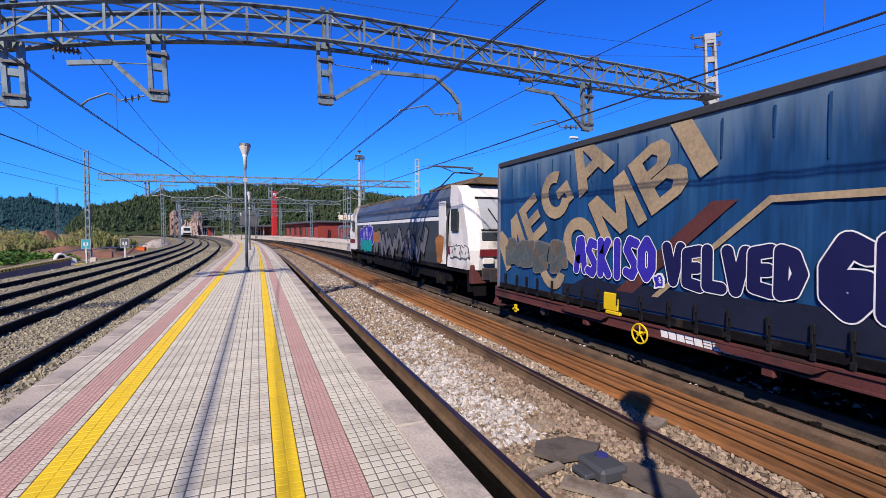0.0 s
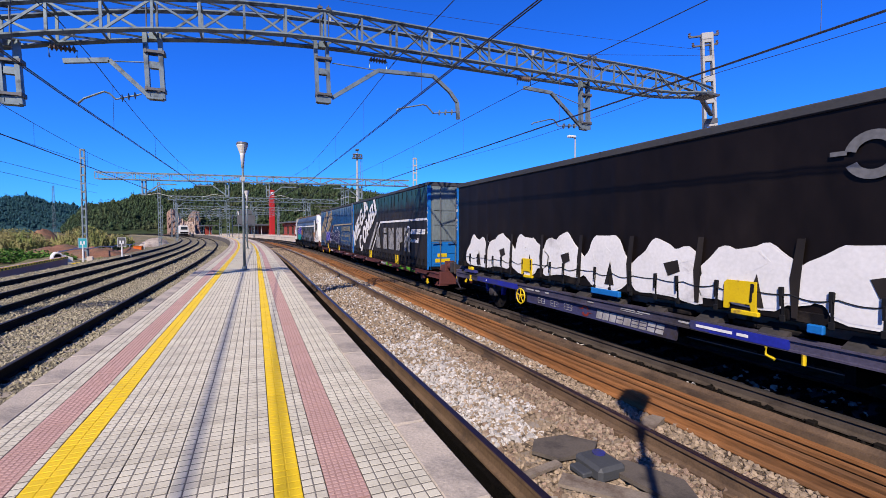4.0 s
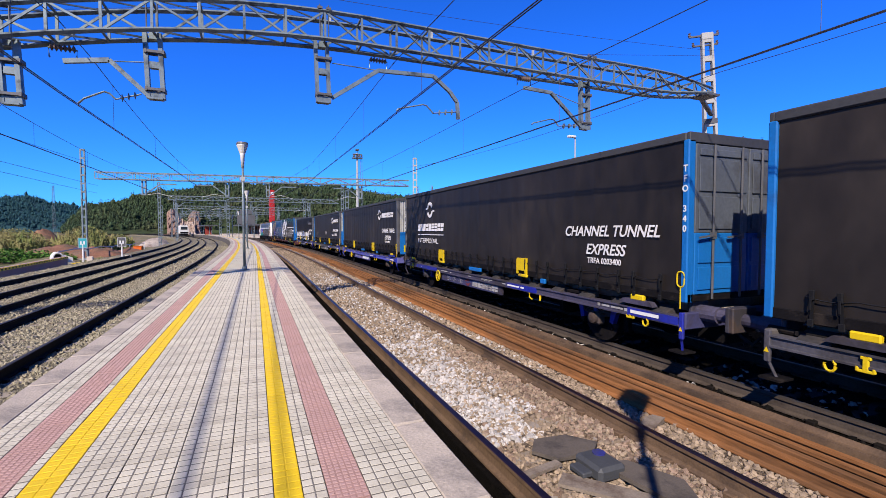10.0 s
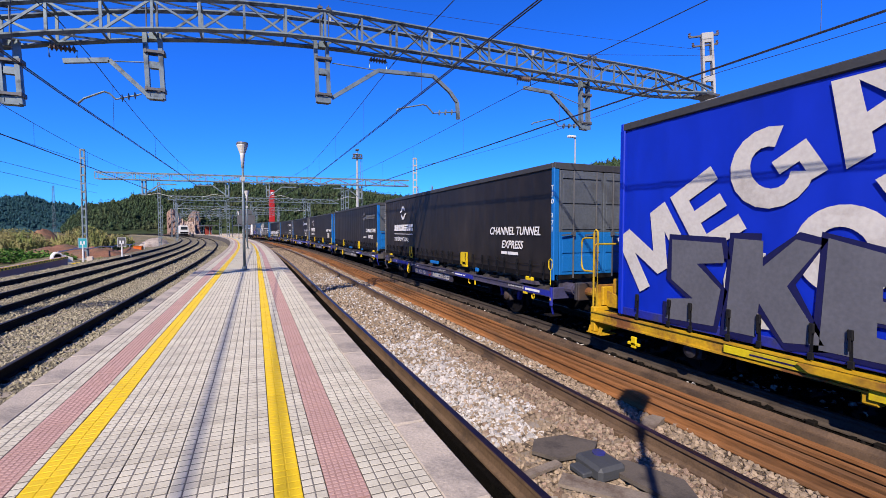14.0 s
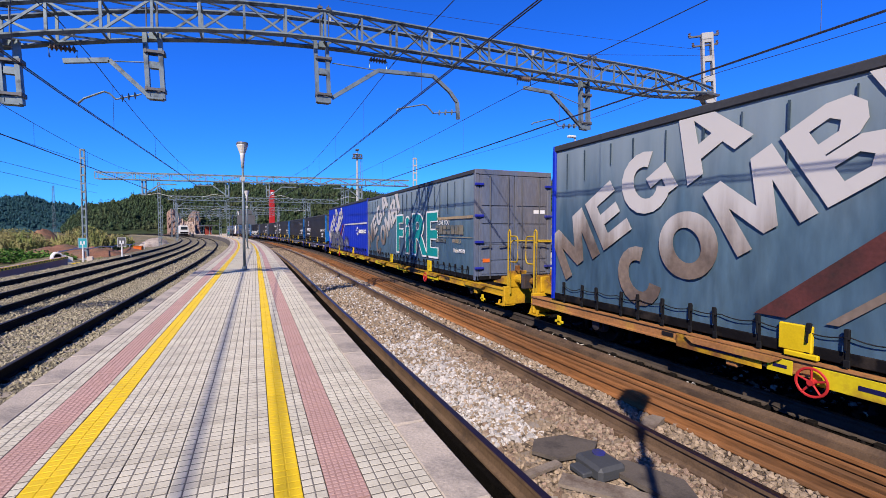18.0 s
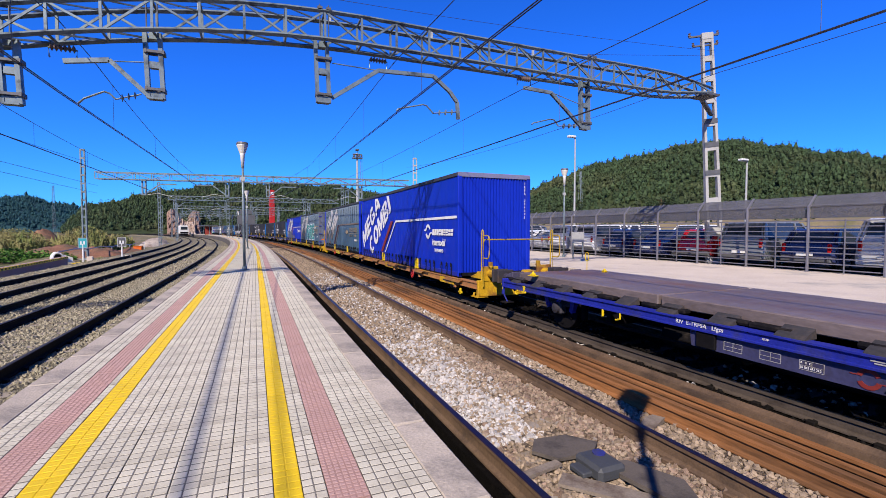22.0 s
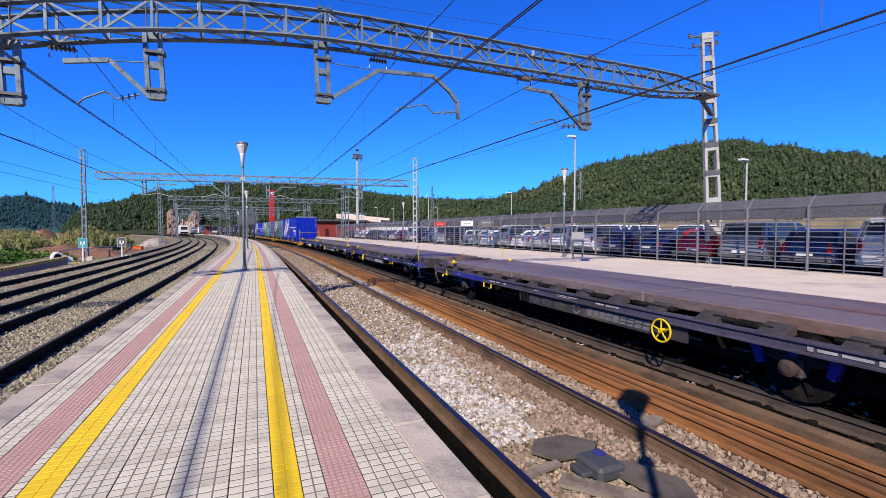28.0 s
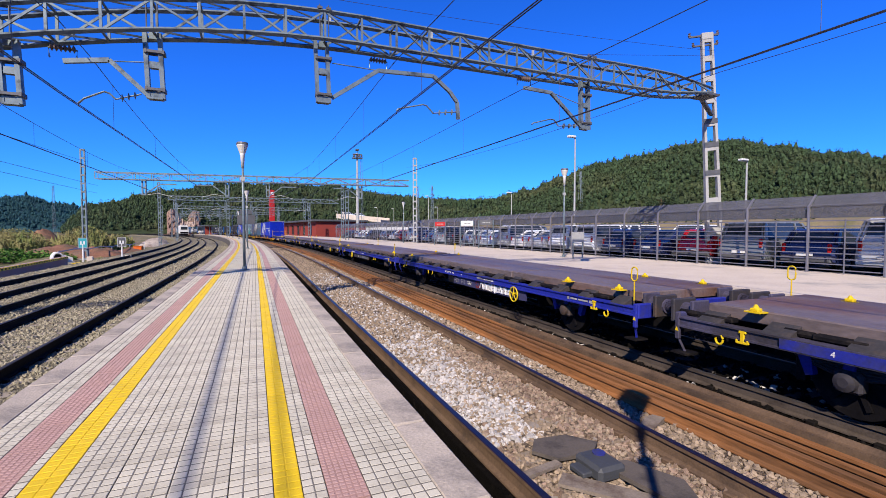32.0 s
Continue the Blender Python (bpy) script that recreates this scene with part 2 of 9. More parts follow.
    "forest": mat("pine_forest_floor", (0.022, 0.032, 0.011), 0.95, 0, 0.4, 0.04, 0.4, 0.6, (0.045, 0.040, 0.019), 0.15, depth=1.0),
    "pine": mat("pine_foliage", (0.0235, 0.040, 0.0165), 0.9, 0, 0.25, 0.05, 0.8, 0.5, (0.041, 0.049, 0.021), 0.40, depth=0.5, per_island=0.42),
    # Blue-green tone and low contrast stand in for haze over the far ridge.
    "pine_haze": mat("distant_pine_foliage", (0.0135, 0.046, 0.052), 0.95, 0, 0.25, 0.02, 0.3, 0.5, per_island=0.16),
    "leaf": mat("green_leaves", (0.0416, 0.102, 0.0128), 0.8, 0, 0.3, 2, 20, 0.2, per_island=0.4),
    "reed": mat("dry_reeds", (0.185, 0.165, 0.068), 0.9, 0, 0.3, 0.5, 20, 0.2, (0.095, 0.125, 0.034), 0.55, per_island=0.25),
    "rock": mat("orange_rock_face", (0.165, 0.105, 0.082), 0.95, 0, 0.3, 0.06, 0.6, 0.8, (0.21, 0.15, 0.118), 0.4, depth=1.0),
    "orange": mat("orange_plastic", (0.4454, 0.08874, 0.01114), 0.6, 0, 0.15, 4, 30, 0.05),
    "green_train": mat("pale_green_train", (0.46, 0.45, 0.42), 0.5, 0, 0.1, 1, 20, 0.02),
}


# ---- mesh helpers ----
class Mesh:
    """Gathers vertices and faces of one part."""

    def __init__(self):
        self.v, self.f = [], []

    def add(self, verts, faces):
        k = len(self.v)
        self.v.extend(tuple(p) for p in verts)
        self.f.extend(tuple(i + k for i in f) for f in faces)
        return self

    def box(self, x0, x1, y0, y1, z0, z1, b=0.0):
        c, h = ((x0 + x1) / 2, (y0 + y1) / 2, (z0 + z1) / 2), (abs(x1 - x0) / 2, abs(y1 - y0) / 2, abs(z1 - z0) / 2)
        b = min(b, 0.45 * min(h))
        if b <= 0:
            vs = [(c[0] + sx * h[0], c[1] + sy * h[1], c[2] + sz * h[2]) for sx in (-1, 1) for sy in (-1, 1) for sz in (-1, 1)]
            return self.add(vs, [(0, 1, 3, 2), (4, 6, 7, 5), (0, 4, 5, 1), (2, 3, 7, 6), (0, 2, 6, 4), (1, 5, 7, 3)])
        vs, idx = [], {}
        for sx in (-1, 1):
            for sy in (-1, 1):
                for sz in (-1, 1):
                    for a in range(3):
                        idx[(sx, sy, sz, a)] = len(vs)
                        vs.append(tuple(c[i] + (sx, sy, sz)[i] * (h[i] - (0 if i == a else b)) for i in range(3)))
        fs = []
        for a in range(3):
            u, w = (a + 1) % 3, (a + 2) % 3
            for s in (-1, 1):
                q = []
                for su, sw in ((-1, -1), (1, -1), (1, 1), (-1, 1)):
                    k = [0, 0, 0]
                    k[a], k[u], k[w] = s, su, sw
                    q.append(idx[(*k, a)])
                fs.append(tuple(q if s > 0 else q[::-1]))
            for su in (-1, 1):
                for sw in (-1, 1):
                    k0, k1 = [0, 0, 0], [0, 0, 0]
                    k0[a], k0[u], k0[w] = -1, su, sw
                    k1[a], k1[u], k1[w] = 1, su, sw
                    q = [idx[(*k0, u)], idx[(*k0, w)], idx[(*k1, w)], idx[(*k1, u)]]
                    fs.append(tuple(q if su * sw < 0 else q[::-1]))
        for sx in (-1, 1):
            for sy in (-1, 1):
                for sz in (-1, 1):
                    q = [idx[(sx, sy, sz, a)] for a in range(3)]
                    fs.append(tuple(q if sx * sy * sz > 0 else q[::-1]))
        return self.add(vs, fs)

    def bar(self, p, q, w, h=None, up=(0, 0, 1)):
        """A square bar from p to q."""
        p, q = Vector(p), Vector(q)
        d = (q - p).normalized()
        s = d.cross(Vector(up))
        if s.length < 1e-3:
            s = d.cross(Vector((0, 1, 0)))
        s.normalize()
        t = s.cross(d)
        s, t = s * w / 2, t * (h or w) / 2
        vs = [a + b for a in (p, q) for b in (s + t, s - t, -s - t, -s + t)]
        return self.add(vs, [(0, 1, 2, 3), (7, 6, 5, 4), (0, 4, 5, 1), (1, 5, 6, 2), (2, 6, 7, 3), (3, 7, 4, 0)])

    def tube(self, pts, r, n=8, cap=True):
        pts = [Vector(p) for p in pts]
        rs = r if isinstance(r, (list, tuple)) else [r] * len(pts)
        k = len(self.v)
        for i, p in enumerate(pts):
            d = (pts[min(i + 1, len(pts) - 1)] - pts[max(i - 1, 0)]).normalized()
            s = d.cross(Vector((0, 0, 1)))
            if s.length < 1e-3:
                s = d.cross(Vector((0, 1, 0)))
            s.normalize()
            t = s.cross(d)
            for j in range(n):
                a = 2 * math.pi * j / n
                self.v.append(tuple(p + (s * math.cos(a) + t * math.sin(a)) * rs[i]))
        for i in range(len(pts) - 1):
            for j in range(n):
                a, b = k + i * n + j, k + i * n + (j + 1) % n
                self.f.append((a, b, b + n, a + n))
        if cap:
            self.f.append(tuple(k + j for j in range(n))[::-1])
            self.f.append(tuple(k + (len(pts) - 1) * n + j for j in range(n)))
        return self

    def ring(self, c, axis, R, r, n=20, m=6):
        """A torus about a point."""
        c, ax = Vector(c), Vector(axis).normalized()
        u = ax.orthogonal().normalized()
        w = ax.cross(u)
        k = len(self.v)
        for i in range(n):
            a = 2 * math.pi * i / n
            o = u * math.cos(a) + w * math.sin(a)
            for j in range(m):
                b = 2 * math.pi * j / m
                self.v.append(tuple(c + o * (R + r * math.cos(b)) + ax * r * math.sin(b)))
        for i in range(n):
            for j in range(m):
                self.f.append((k + i * m + j, k + i * m + (j + 1) % m, k + (i + 1) % n * m + (j + 1) % m, k + (i + 1) % n * m + j))
        return self

    def prism(self, outline, x0, x1, axis="x"):
        """An outline in the two other axes, drawn out along one."""
        n = len(outline)
        if axis == "x":
            vs = [(x, a, b) for x in (x0, x1) for a, b in outline]
        elif axis == "y":
            vs = [(a, x, b) for x in (x0, x1) for a, b in outline]
        else:
            vs = [(a, b, x) for x in (x0, x1) for a, b in outline]
        return self.add(vs, [tuple(range(n)), tuple(range(2 * n - 1, n - 1, -1))] + [(i, i + n, (i + 1) % n + n, (i + 1) % n) for i in range(n)])

    def data(self, name, material, smooth=False):
        me = bpy.data.meshes.new(name)
        me.from_pydata(self.v, [], self.f)
        me.materials.append(material)
        if smooth:
            me.polygons.foreach_set("use_smooth", [True] * len(me.polygons))
        bm = bmesh.new()
        bm.from_mesh(me)
        bmesh.ops.recalc_face_normals(bm, faces=bm.faces)
        bm.to_mesh(me)
        bm.free()
        return me


def part(name, mesh, material, parent=None, label="", m=None, smooth=False):
    """One mesh object under a thing or a part. mesh: a Mesh, or mesh data to share."""
    data = mesh.data(name, material, smooth) if isinstance(mesh, Mesh) else mesh
    ob = new(name, data)
    if parent:
        ob.parent = parent
    if m is not None:
        ob.matrix_basis = m
    if label:
        ob["label"] = label
    return ob


def thing(name, label, category, group="", kind="", m=None, mesh=None, material=None, smooth=False):
    ob = part(name, mesh, material, smooth=smooth) if mesh else new(name)
    if m is not None:
        ob.matrix_basis = m
    return tagged(ob, label, category, group, kind)


def lettering(name, words, size, material, parent, m, shear=0.0, bold=0.0, squeeze=1.0, label="", align="LEFT"):
    """Raised print: words as a flat mesh, reading along local x in the plane of m."""
    cu = bpy.data.curves.new(name, "FONT")
    cu.body, cu.size, cu.shear, cu.offset, cu.extrude, cu.align_x = words, size, shear, bold, 0.002, align
    cu.resolution_u = 6 if size >= 1 else 3
    tmp = bpy.data.objects.new(name, cu)
    me = bpy.data.meshes.new_from_object(tmp)
    bpy.data.objects.remove(tmp)
    bpy.data.curves.remove(cu)
    me.materials.clear()
    me.materials.append(material)
    me.transform(Matrix.Diagonal((squeeze, 1, 1, 1)))
    return part(name, me, material, parent, label, m)


# ---- the tracks' common line: straight, then a wide curve to the left ----
BEND, RADIUS = 25.0, 720.0


def along(x, s):
    """The place and the turn (degrees) at s metres along the line, x metres beside it."""
    if s <= BEND:
        return x, s, 0.0
    a = (s - BEND) / RADIUS
    return -RADIUS + (RADIUS + x) * math.cos(a), BEND + (RADIUS + x) * math.sin(a), math.degrees(a)


def on_line(x, s, z=0.0, rz=0.0):
    px, py, a = along(x, s)
    return pose(px, py, z, 0, 0, a + rz)


def stations(s0, s1):
    out, s = [], s0
    while s < s1 - 0.01:
        out.append(s)
        s += 45.0 if s < BEND - 45 else (BEND - s if s < BEND else 4.0)
    return out + [s1]


def sweep(mesh, outline, x, s0, s1, close=True):
    """An outline (dx, z) drawn along the line."""
    st = stations(s0, s1)
    n, k = len(outline), len(mesh.v)
    for s in st:
        for dx, z in outline:
            px, py, _ = along(x + dx, s)
            mesh.v.append((px, py, z))
    for i in range(len(st) - 1):
        for j in range(n if close else n - 1):
            a, b = k + i * n + j, k + i * n + (j + 1) % n
            mesh.f.append((a, b, b + n, a + n))
    if close:
        mesh.f.append(tuple(range(k, k + n)))
        mesh.f.append(tuple(range(k + (len(st) - 1) * n, k + len(st) * n))[::-1])
    return mesh


# ---- ground ----
def ground():
    me = Mesh()
    xs = [-4000, -1500, -600, -200, -80, -40, -24, -18, -13, 30, 80, 200, 600, 1500, 4000]
    ys = [-4000, -1000, -300, -60, -15] + [5 + 12 * i for i in range(18)] + [260, 400, 700, 1500, 4500]
    for y in ys:
        for x in xs:
            n = noise.noise((x * 0.11, y * 0.09, 0)) if -90 < x < -12 and y < 210 else 0
            me.v.append((x, y, -0.62 + 0.35 * n * (1 if x < -15 else 0.4)))
    w = len(xs)
    me.f = [(j * w + i, j * w + i + 1, (j + 1) * w + i + 1, (j + 1) * w + i) for j in range(len(ys) - 1) for i in range(w - 1)]
    return tagged(part("ground", me, M["soil"]), "dry sandy ground with sparse green growth beside the railway", "ground", kind="structure")


ground()


# Near-black bed: shade of the train and the platform edge is in its colour.
M["bed_shaded"] = mat("shade_dark_bed", (0.0048, 0.0042, 0.0038), 0.95, 0, 0.5, 14, 60, 1.0, (0.011, 0.009, 0.0075), 0.2, depth=0.04, spec=0.02)


def ballast_bed(x0, x1, material, label, top=-0.19):
    me = Mesh()
    sweep(me, [(x0, -0.7), (x0, top), (x1, top), (x1, -0.7)], 0, -30, 300, close=False)
    return tagged(part("ballast_bed", me, material), label, "track bed", kind="structure")


# Both strips are coloured near black for the shade below the platform edge.
ballast_bed(1.045, 1.90, M["bed_shaded"], "sunken strip along the island platform, coloured dark for the platform's shade", -0.52)
ballast_bed(1.90, 1.985, M["bed_shaded"], "edge of the track bed, coloured dark for the platform's shade", -0.186)
ballast_bed(1.985, 5.42, M["bed"], "brown crushed stone track bed beside the island platform")
ballast_bed(5.42, 10.2, M["bed_shaded"], "track bed of the goods track, coloured dark for the train's shade")
ballast_bed(-11.0, -2.02, M["bed_olive"], "weathered olive-brown stone track bed of the through tracks")


def stones(name, label, material, boxes, seed):
    """Loose stones as one piece of stuff. boxes: x0, x1, s0, s1, count, size."""
    rs = np.random.RandomState(seed)
    t = (1 + 5 ** 0.5) / 2
    base = np.array([(-1, t, 0), (1, t, 0), (-1, -t, 0), (1, -t, 0), (0, -1, t), (0, 1, t), (0, -1, -t), (0, 1, -t), (t, 0, -1), (t, 0, 1), (-t, 0, -1), (-t, 0, 1)]) / 1.9
    tris = np.array([(0, 11, 5), (0, 5, 1), (0, 1, 7), (0, 7, 10), (0, 10, 11), (1, 5, 9), (5, 11, 4), (11, 10, 2), (10, 7, 6), (7, 1, 8),
                     (3, 9, 4), (3, 4, 2), (3, 2, 6), (3, 6, 8), (3, 8, 9), (4, 9, 5), (2, 4, 11), (6, 2, 10), (8, 6, 7), (9, 8, 1)])
    vs, total = [], 0
    for x0, x1, s0, s1, n, size in boxes:
        c = np.stack([rs.uniform(x0, x1, n), s0 + (s1 - s0) * rs.uniform(0, 1, n) ** 1.15, np.full(n, -0.195) + rs.uniform(-0.3, 0.55, n) * size], 1)
        far = c[:, 1] > BEND
        a = np.where(far, (c[:, 1] - BEND) / RADIUS, 0)
        c[:, 0], c[:, 1] = (np.where(far, -RADIUS + (RADIUS + c[:, 0]) * np.cos(a), c[:, 0]), np.where(far, BEND + (RADIUS + c[:, 0]) * np.sin(a), c[:, 1]))
        p = base[None] * rs.uniform(0.5, 1.3, (n, 12, 1)) * (size * rs.uniform(0.55, 1.3, (n, 1, 1))) * rs.uniform(0.6, 1.2, (n, 1, 3))
        q = rs.normal(size=(n, 4))
        q /= np.linalg.norm(q, axis=1, keepdims=True)
        w, u = q[:, None, :1], q[:, None, 1:]
        p = p + 2 * np.cross(u, np.cross(u, p) + w * p)
        vs.append((p + c[:, None]).reshape(-1, 3))
        total += n
    v = np.concatenate(vs)
    f = (tris[None] + 12 * np.arange(total)[:, None, None]).reshape(-1, 3)
    me = bpy.data.meshes.new(name)
    me.vertices.add(len(v))
    me.vertices.foreach_set("co", v.astype(np.float32).ravel())
    me.loops.add(f.size)
    me.loops.foreach_set("vertex_index", f.astype(np.int32).ravel())
    me.polygons.add(len(f))
    me.polygons.foreach_set("loop_start", np.arange(0, f.size, 3, dtype=np.int32))
    me.polygons.foreach_set("loop_total", np.full(len(f), 3, dtype=np.int32))
    me.materials.append(material)
    me.shade_flat()
    me.update()
    me.validate()
    return tagged(new(name, me), label, "gravel", kind="stuff")


stones("ballast_stones", "brown and beige crushed stone ballast round the rails", M["stone"],
       [(2.08, 3.68, 1.2, 9, 7600, 0.031), (2.08, 3.7, 9, 26, 5000, 0.042), (3.78, 4.4, 1.0, 9, 3600, 0.031), (3.78, 4.4, 9, 26, 2600, 0.042),
        (5.0, 5.7, 1, 20, 1500, 0.04), (2.0, 4.5, 26, 60, 3600, 0.06)], 3)
stones("oily_ballast", "ballast under the goods train, coloured dark for its shade", M["stone_shaded"], [(5.46, 7.9, 0.5, 18, 2600, 0.046), (7.7, 9.6, 2, 16, 700, 0.05)], 9)
stones("pale_chippings", "few pale chippings on the goods track", M["stone_white"], [(6.1, 7.4, 2.0, 5.0, 60, 0.05), (5.5, 5.85, 4, 16, 120, 0.035)], 21)
stones("fresh_ballast", "pale fresh limestone ballast patch between the rails", M["stone_white"],
       [(2.15, 2.85, 4.0, 7.0, 1700, 0.032), (2.2, 3.2, 4.6, 8.5, 1500, 0.034), (2.15, 3.6, 8, 24, 1500, 0.042), (3.8, 4.35, 6, 20, 400, 0.04)], 4)
stones("rusty_ballast", "rust-stained ballast beside the rail", M["stone_rust"], [(3.12, 3.66, 1.2, 7.5, 2100, 0.031), (2.1, 2.4, 1.5, 4.5, 300, 0.034), (3.8, 4.1, 1.0, 5, 350, 0.034)], 14)
stones("old_ballast", "weathered olive-brown ballast of the through tracks", M["stone_olive"],
       [(-3.4, -2.05, 4, 24, 9000, 0.030), (-5.0, -3.6, 7, 26, 7000, 0.034), (-7.6, -5.2, 10, 34, 8500, 0.035), (-9.2, -7.8, 14, 40, 5000, 0.038), (-11, -9.3, 16, 45, 4500, 0.038),
        (-7, -2.05, 24, 70, 8500, 0.05)], 5)

# ---- rails ----
FOOT = [(-0.07, -0.172), (0.07, -0.172), (0.07, -0.155), (0.02, -0.135), (0.012, -0.05), (0.036, -0.036), (0.036, -0.004), (-0.036, -0.004), (-0.036, -0.036), (-0.012, -0.05), (-0.02, -0.135), (-0.07, -0.155)]
HEAD = [(-0.034, -0.004), (0.034, -0.004), (0.034, -0.001), (0.026, 0.004), (-0.026, 0.004), (-0.034, -0.001)]


def track(name, label, rails, s0, s1, sleepers, polished=True, side="rail_side", bed="sleeper", trim=1.25):
    tr = thing(name, label, "railway track", kind="structure")
    for x in rails:
        r = part("rail", sweep(Mesh(), FOOT, x, s0, s1), M[side], tr)
        part("rail_head", sweep(Mesh(), HEAD, x, s0, s1), M["rail_top" if polished else "rail_dull"], r, "worn steel running surface")
    mid, half = sum(rails) / len(rails), 1.25
    data = Mesh().box(-trim, half, -0.13, 0.13, -0.36, -0.188, 0.02).data("sleeper", M[bed])
    clip = Mesh()
    for x in rails:
        for d in (-0.1, 0.1) if trim == half or x > mid else (0.1,):
            clip.box(x - mid + d - 0.035, x - mid + d + 0.035, -0.05, 0.05, -0.19, -0.135, 0.01)
    clips = clip.data("rail_clip", M["rail_shaded" if side != "rail_side" else side])
    for i in range(int((sleepers[1] - sleepers[0]) / 0.62)):
        m = on_line(mid, sleepers[0] + 0.62 * i)
        sl = part("sleeper", data, None, tr, m=m)
        part("rail_clip", clips, None, sl)
    return tr


track("track_1", "platform track with rusty rail sides and polished heads", (2.03, 3.70), -30, 290, (0.6, 30), trim=0.955)
# Sleepers here and the through rails below carry their shade as near-black colour.
track("track_2", "track of the goods train with dark rails", (5.95, 7.62), -40, 330, (0.6, 24), False, "rail_dusty", "rail_shaded")
track("track_3", "curving through track on weathered ballast", (-3.5, -5.15), -30, 300, (6, 40), False, "rail_shaded")
track("track_4", "outer through track on weathered ballast", (-7.65, -9.3), -30, 300, (12, 44), False, "rail_shaded")


def spare_rail(x, roll, s0, s1, material, label):
    c, s = math.cos(roll), math.sin(roll)
    outline = [(dx * c - (z + 0.09) * s, (dx * s + (z + 0.09) * c) - 0.09) for dx, z in FOOT]
    sr = thing("spare_rail", label, "rail", "spare rails between the tracks")
    part("rail_foot", sweep(Mesh(), outline[:5] + outline[9:], x, s0, s1), material, sr)
    part("rail_head", sweep(Mesh(), outline[4:10], x, s0, s1), material, sr)
    return sr


for x, roll in ((4.42, 0.0), (4.57, 0.05), (4.74, 0.0), (4.92, -0.04)):
    spare_rail(x, roll, -20, 88, M["rail_rust"], "long orange-rusted spare rail lying between the tracks")
spare_rail(5.32, 1.5, -20, 60, M["rail_side"], "dark rusted spare rail lying on its side")
spare_rail(-6.3, 0.0, -20, 120, M["rail_shaded"], "old spare rail lying between the through tracks")

# ---- the island platform ----
TOP = 0.68
platform = part("platform_1", sweep(Mesh(), [(-1.80, -0.7), (1.04, -0.7), (1.04, TOP - 0.16), (0.86, TOP - 0.045), (-1.62, TOP - 0.045), (-1.80, TOP - 0.16)], 0, -25, 200), M["mortar"])
tagged(platform, "low island platform with pale ribbed tiles and painted stripes", "platform", kind="structure")
far_sweeps = {"tile": Mesh(), "tile_red": Mesh(), "tile_yellow": Mesh()}
COLUMNS = [(-1.63, -1.42, "tile"), (-1.42, -1.21, "tile_red"), (-1.21, -1.15, "tile"), (-1.15, -0.98, "tile_yellow"), (-0.98, -0.72, "tile"), (-0.72, -0.44, "tile"),
           (-0.44, -0.15, "tile"), (-0.15, 0.07, "tile"), (0.07, 0.21, "tile_yellow"), (0.21, 0.33, "tile"), (0.33, 0.53, "tile_red"), (0.53, 0.87, "tile")]
M["tile_joint"] = mat("grey_tile_joint", (0.118, 0.108, 0.094), 0.9, 0, 0.25, 5.0, 80, 0.3, spec=0.05)
M["red_joint"] = mat("dull_red_joint", (0.235, 0.140, 0.120), 0.9, 0, 0.2, 3.0, 80, 0.2)
M["yellow_joint"] = mat("worn_yellow_joint", (0.45, 0.30, 0.010), 0.8, 0, 0.2, 3.0, 80, 0.2)
TILE_NAME = {"tile": "tile", "tile_red": "red_tile", "tile_yellow": "yellow_tile"}
ROW, Y0, ROWS = 0.42, 1.4, 36


def tile_mesh(w, l, material, pads, pitch=(0.072, 0.076), gap=0.0036, joint=None):
    """A ribbed tile: a slab in the joints' colour that carries small proud studs."""
    me = Mesh().box(-w / 2 + 0.002, w / 2 - 0.002, -l / 2 + 0.002, l / 2 - 0.002, -0.042, -0.0018)
    if pads:
        nx, ny = max(1, round(w / pitch[0])), max(1, round(l / pitch[1]))
        dx, dy = w / nx, l / ny
        for i in range(nx):
            for j in range(ny):
                cx, cy = -w / 2 + dx * (i + 0.5), -l / 2 + dy * (j + 0.5)
                a, b = dx / 2 - gap, dy / 2 - gap * 1.6
                me.add([(cx + sx * a, cy + sy * b, -0.0018) for sx, sy in ((-1, -1), (1, -1), (1, 1), (-1, 1))] +
                       [(cx + sx * (a - 0.002), cy + sy * (b - 0.002), 0.0) for sx, sy in ((-1, -1), (1, -1), (1, 1), (-1, 1))],
                       [(4, 5, 6, 7), (0, 1, 5, 4), (1, 2, 6, 5), (2, 3, 7, 6), (3, 0, 4, 7)])
    data = me.data("tile", material)
    data.materials.append(joint or M["tile_joint"])
    for i in range(6):
        data.polygons[i].material_index = 1
    return data


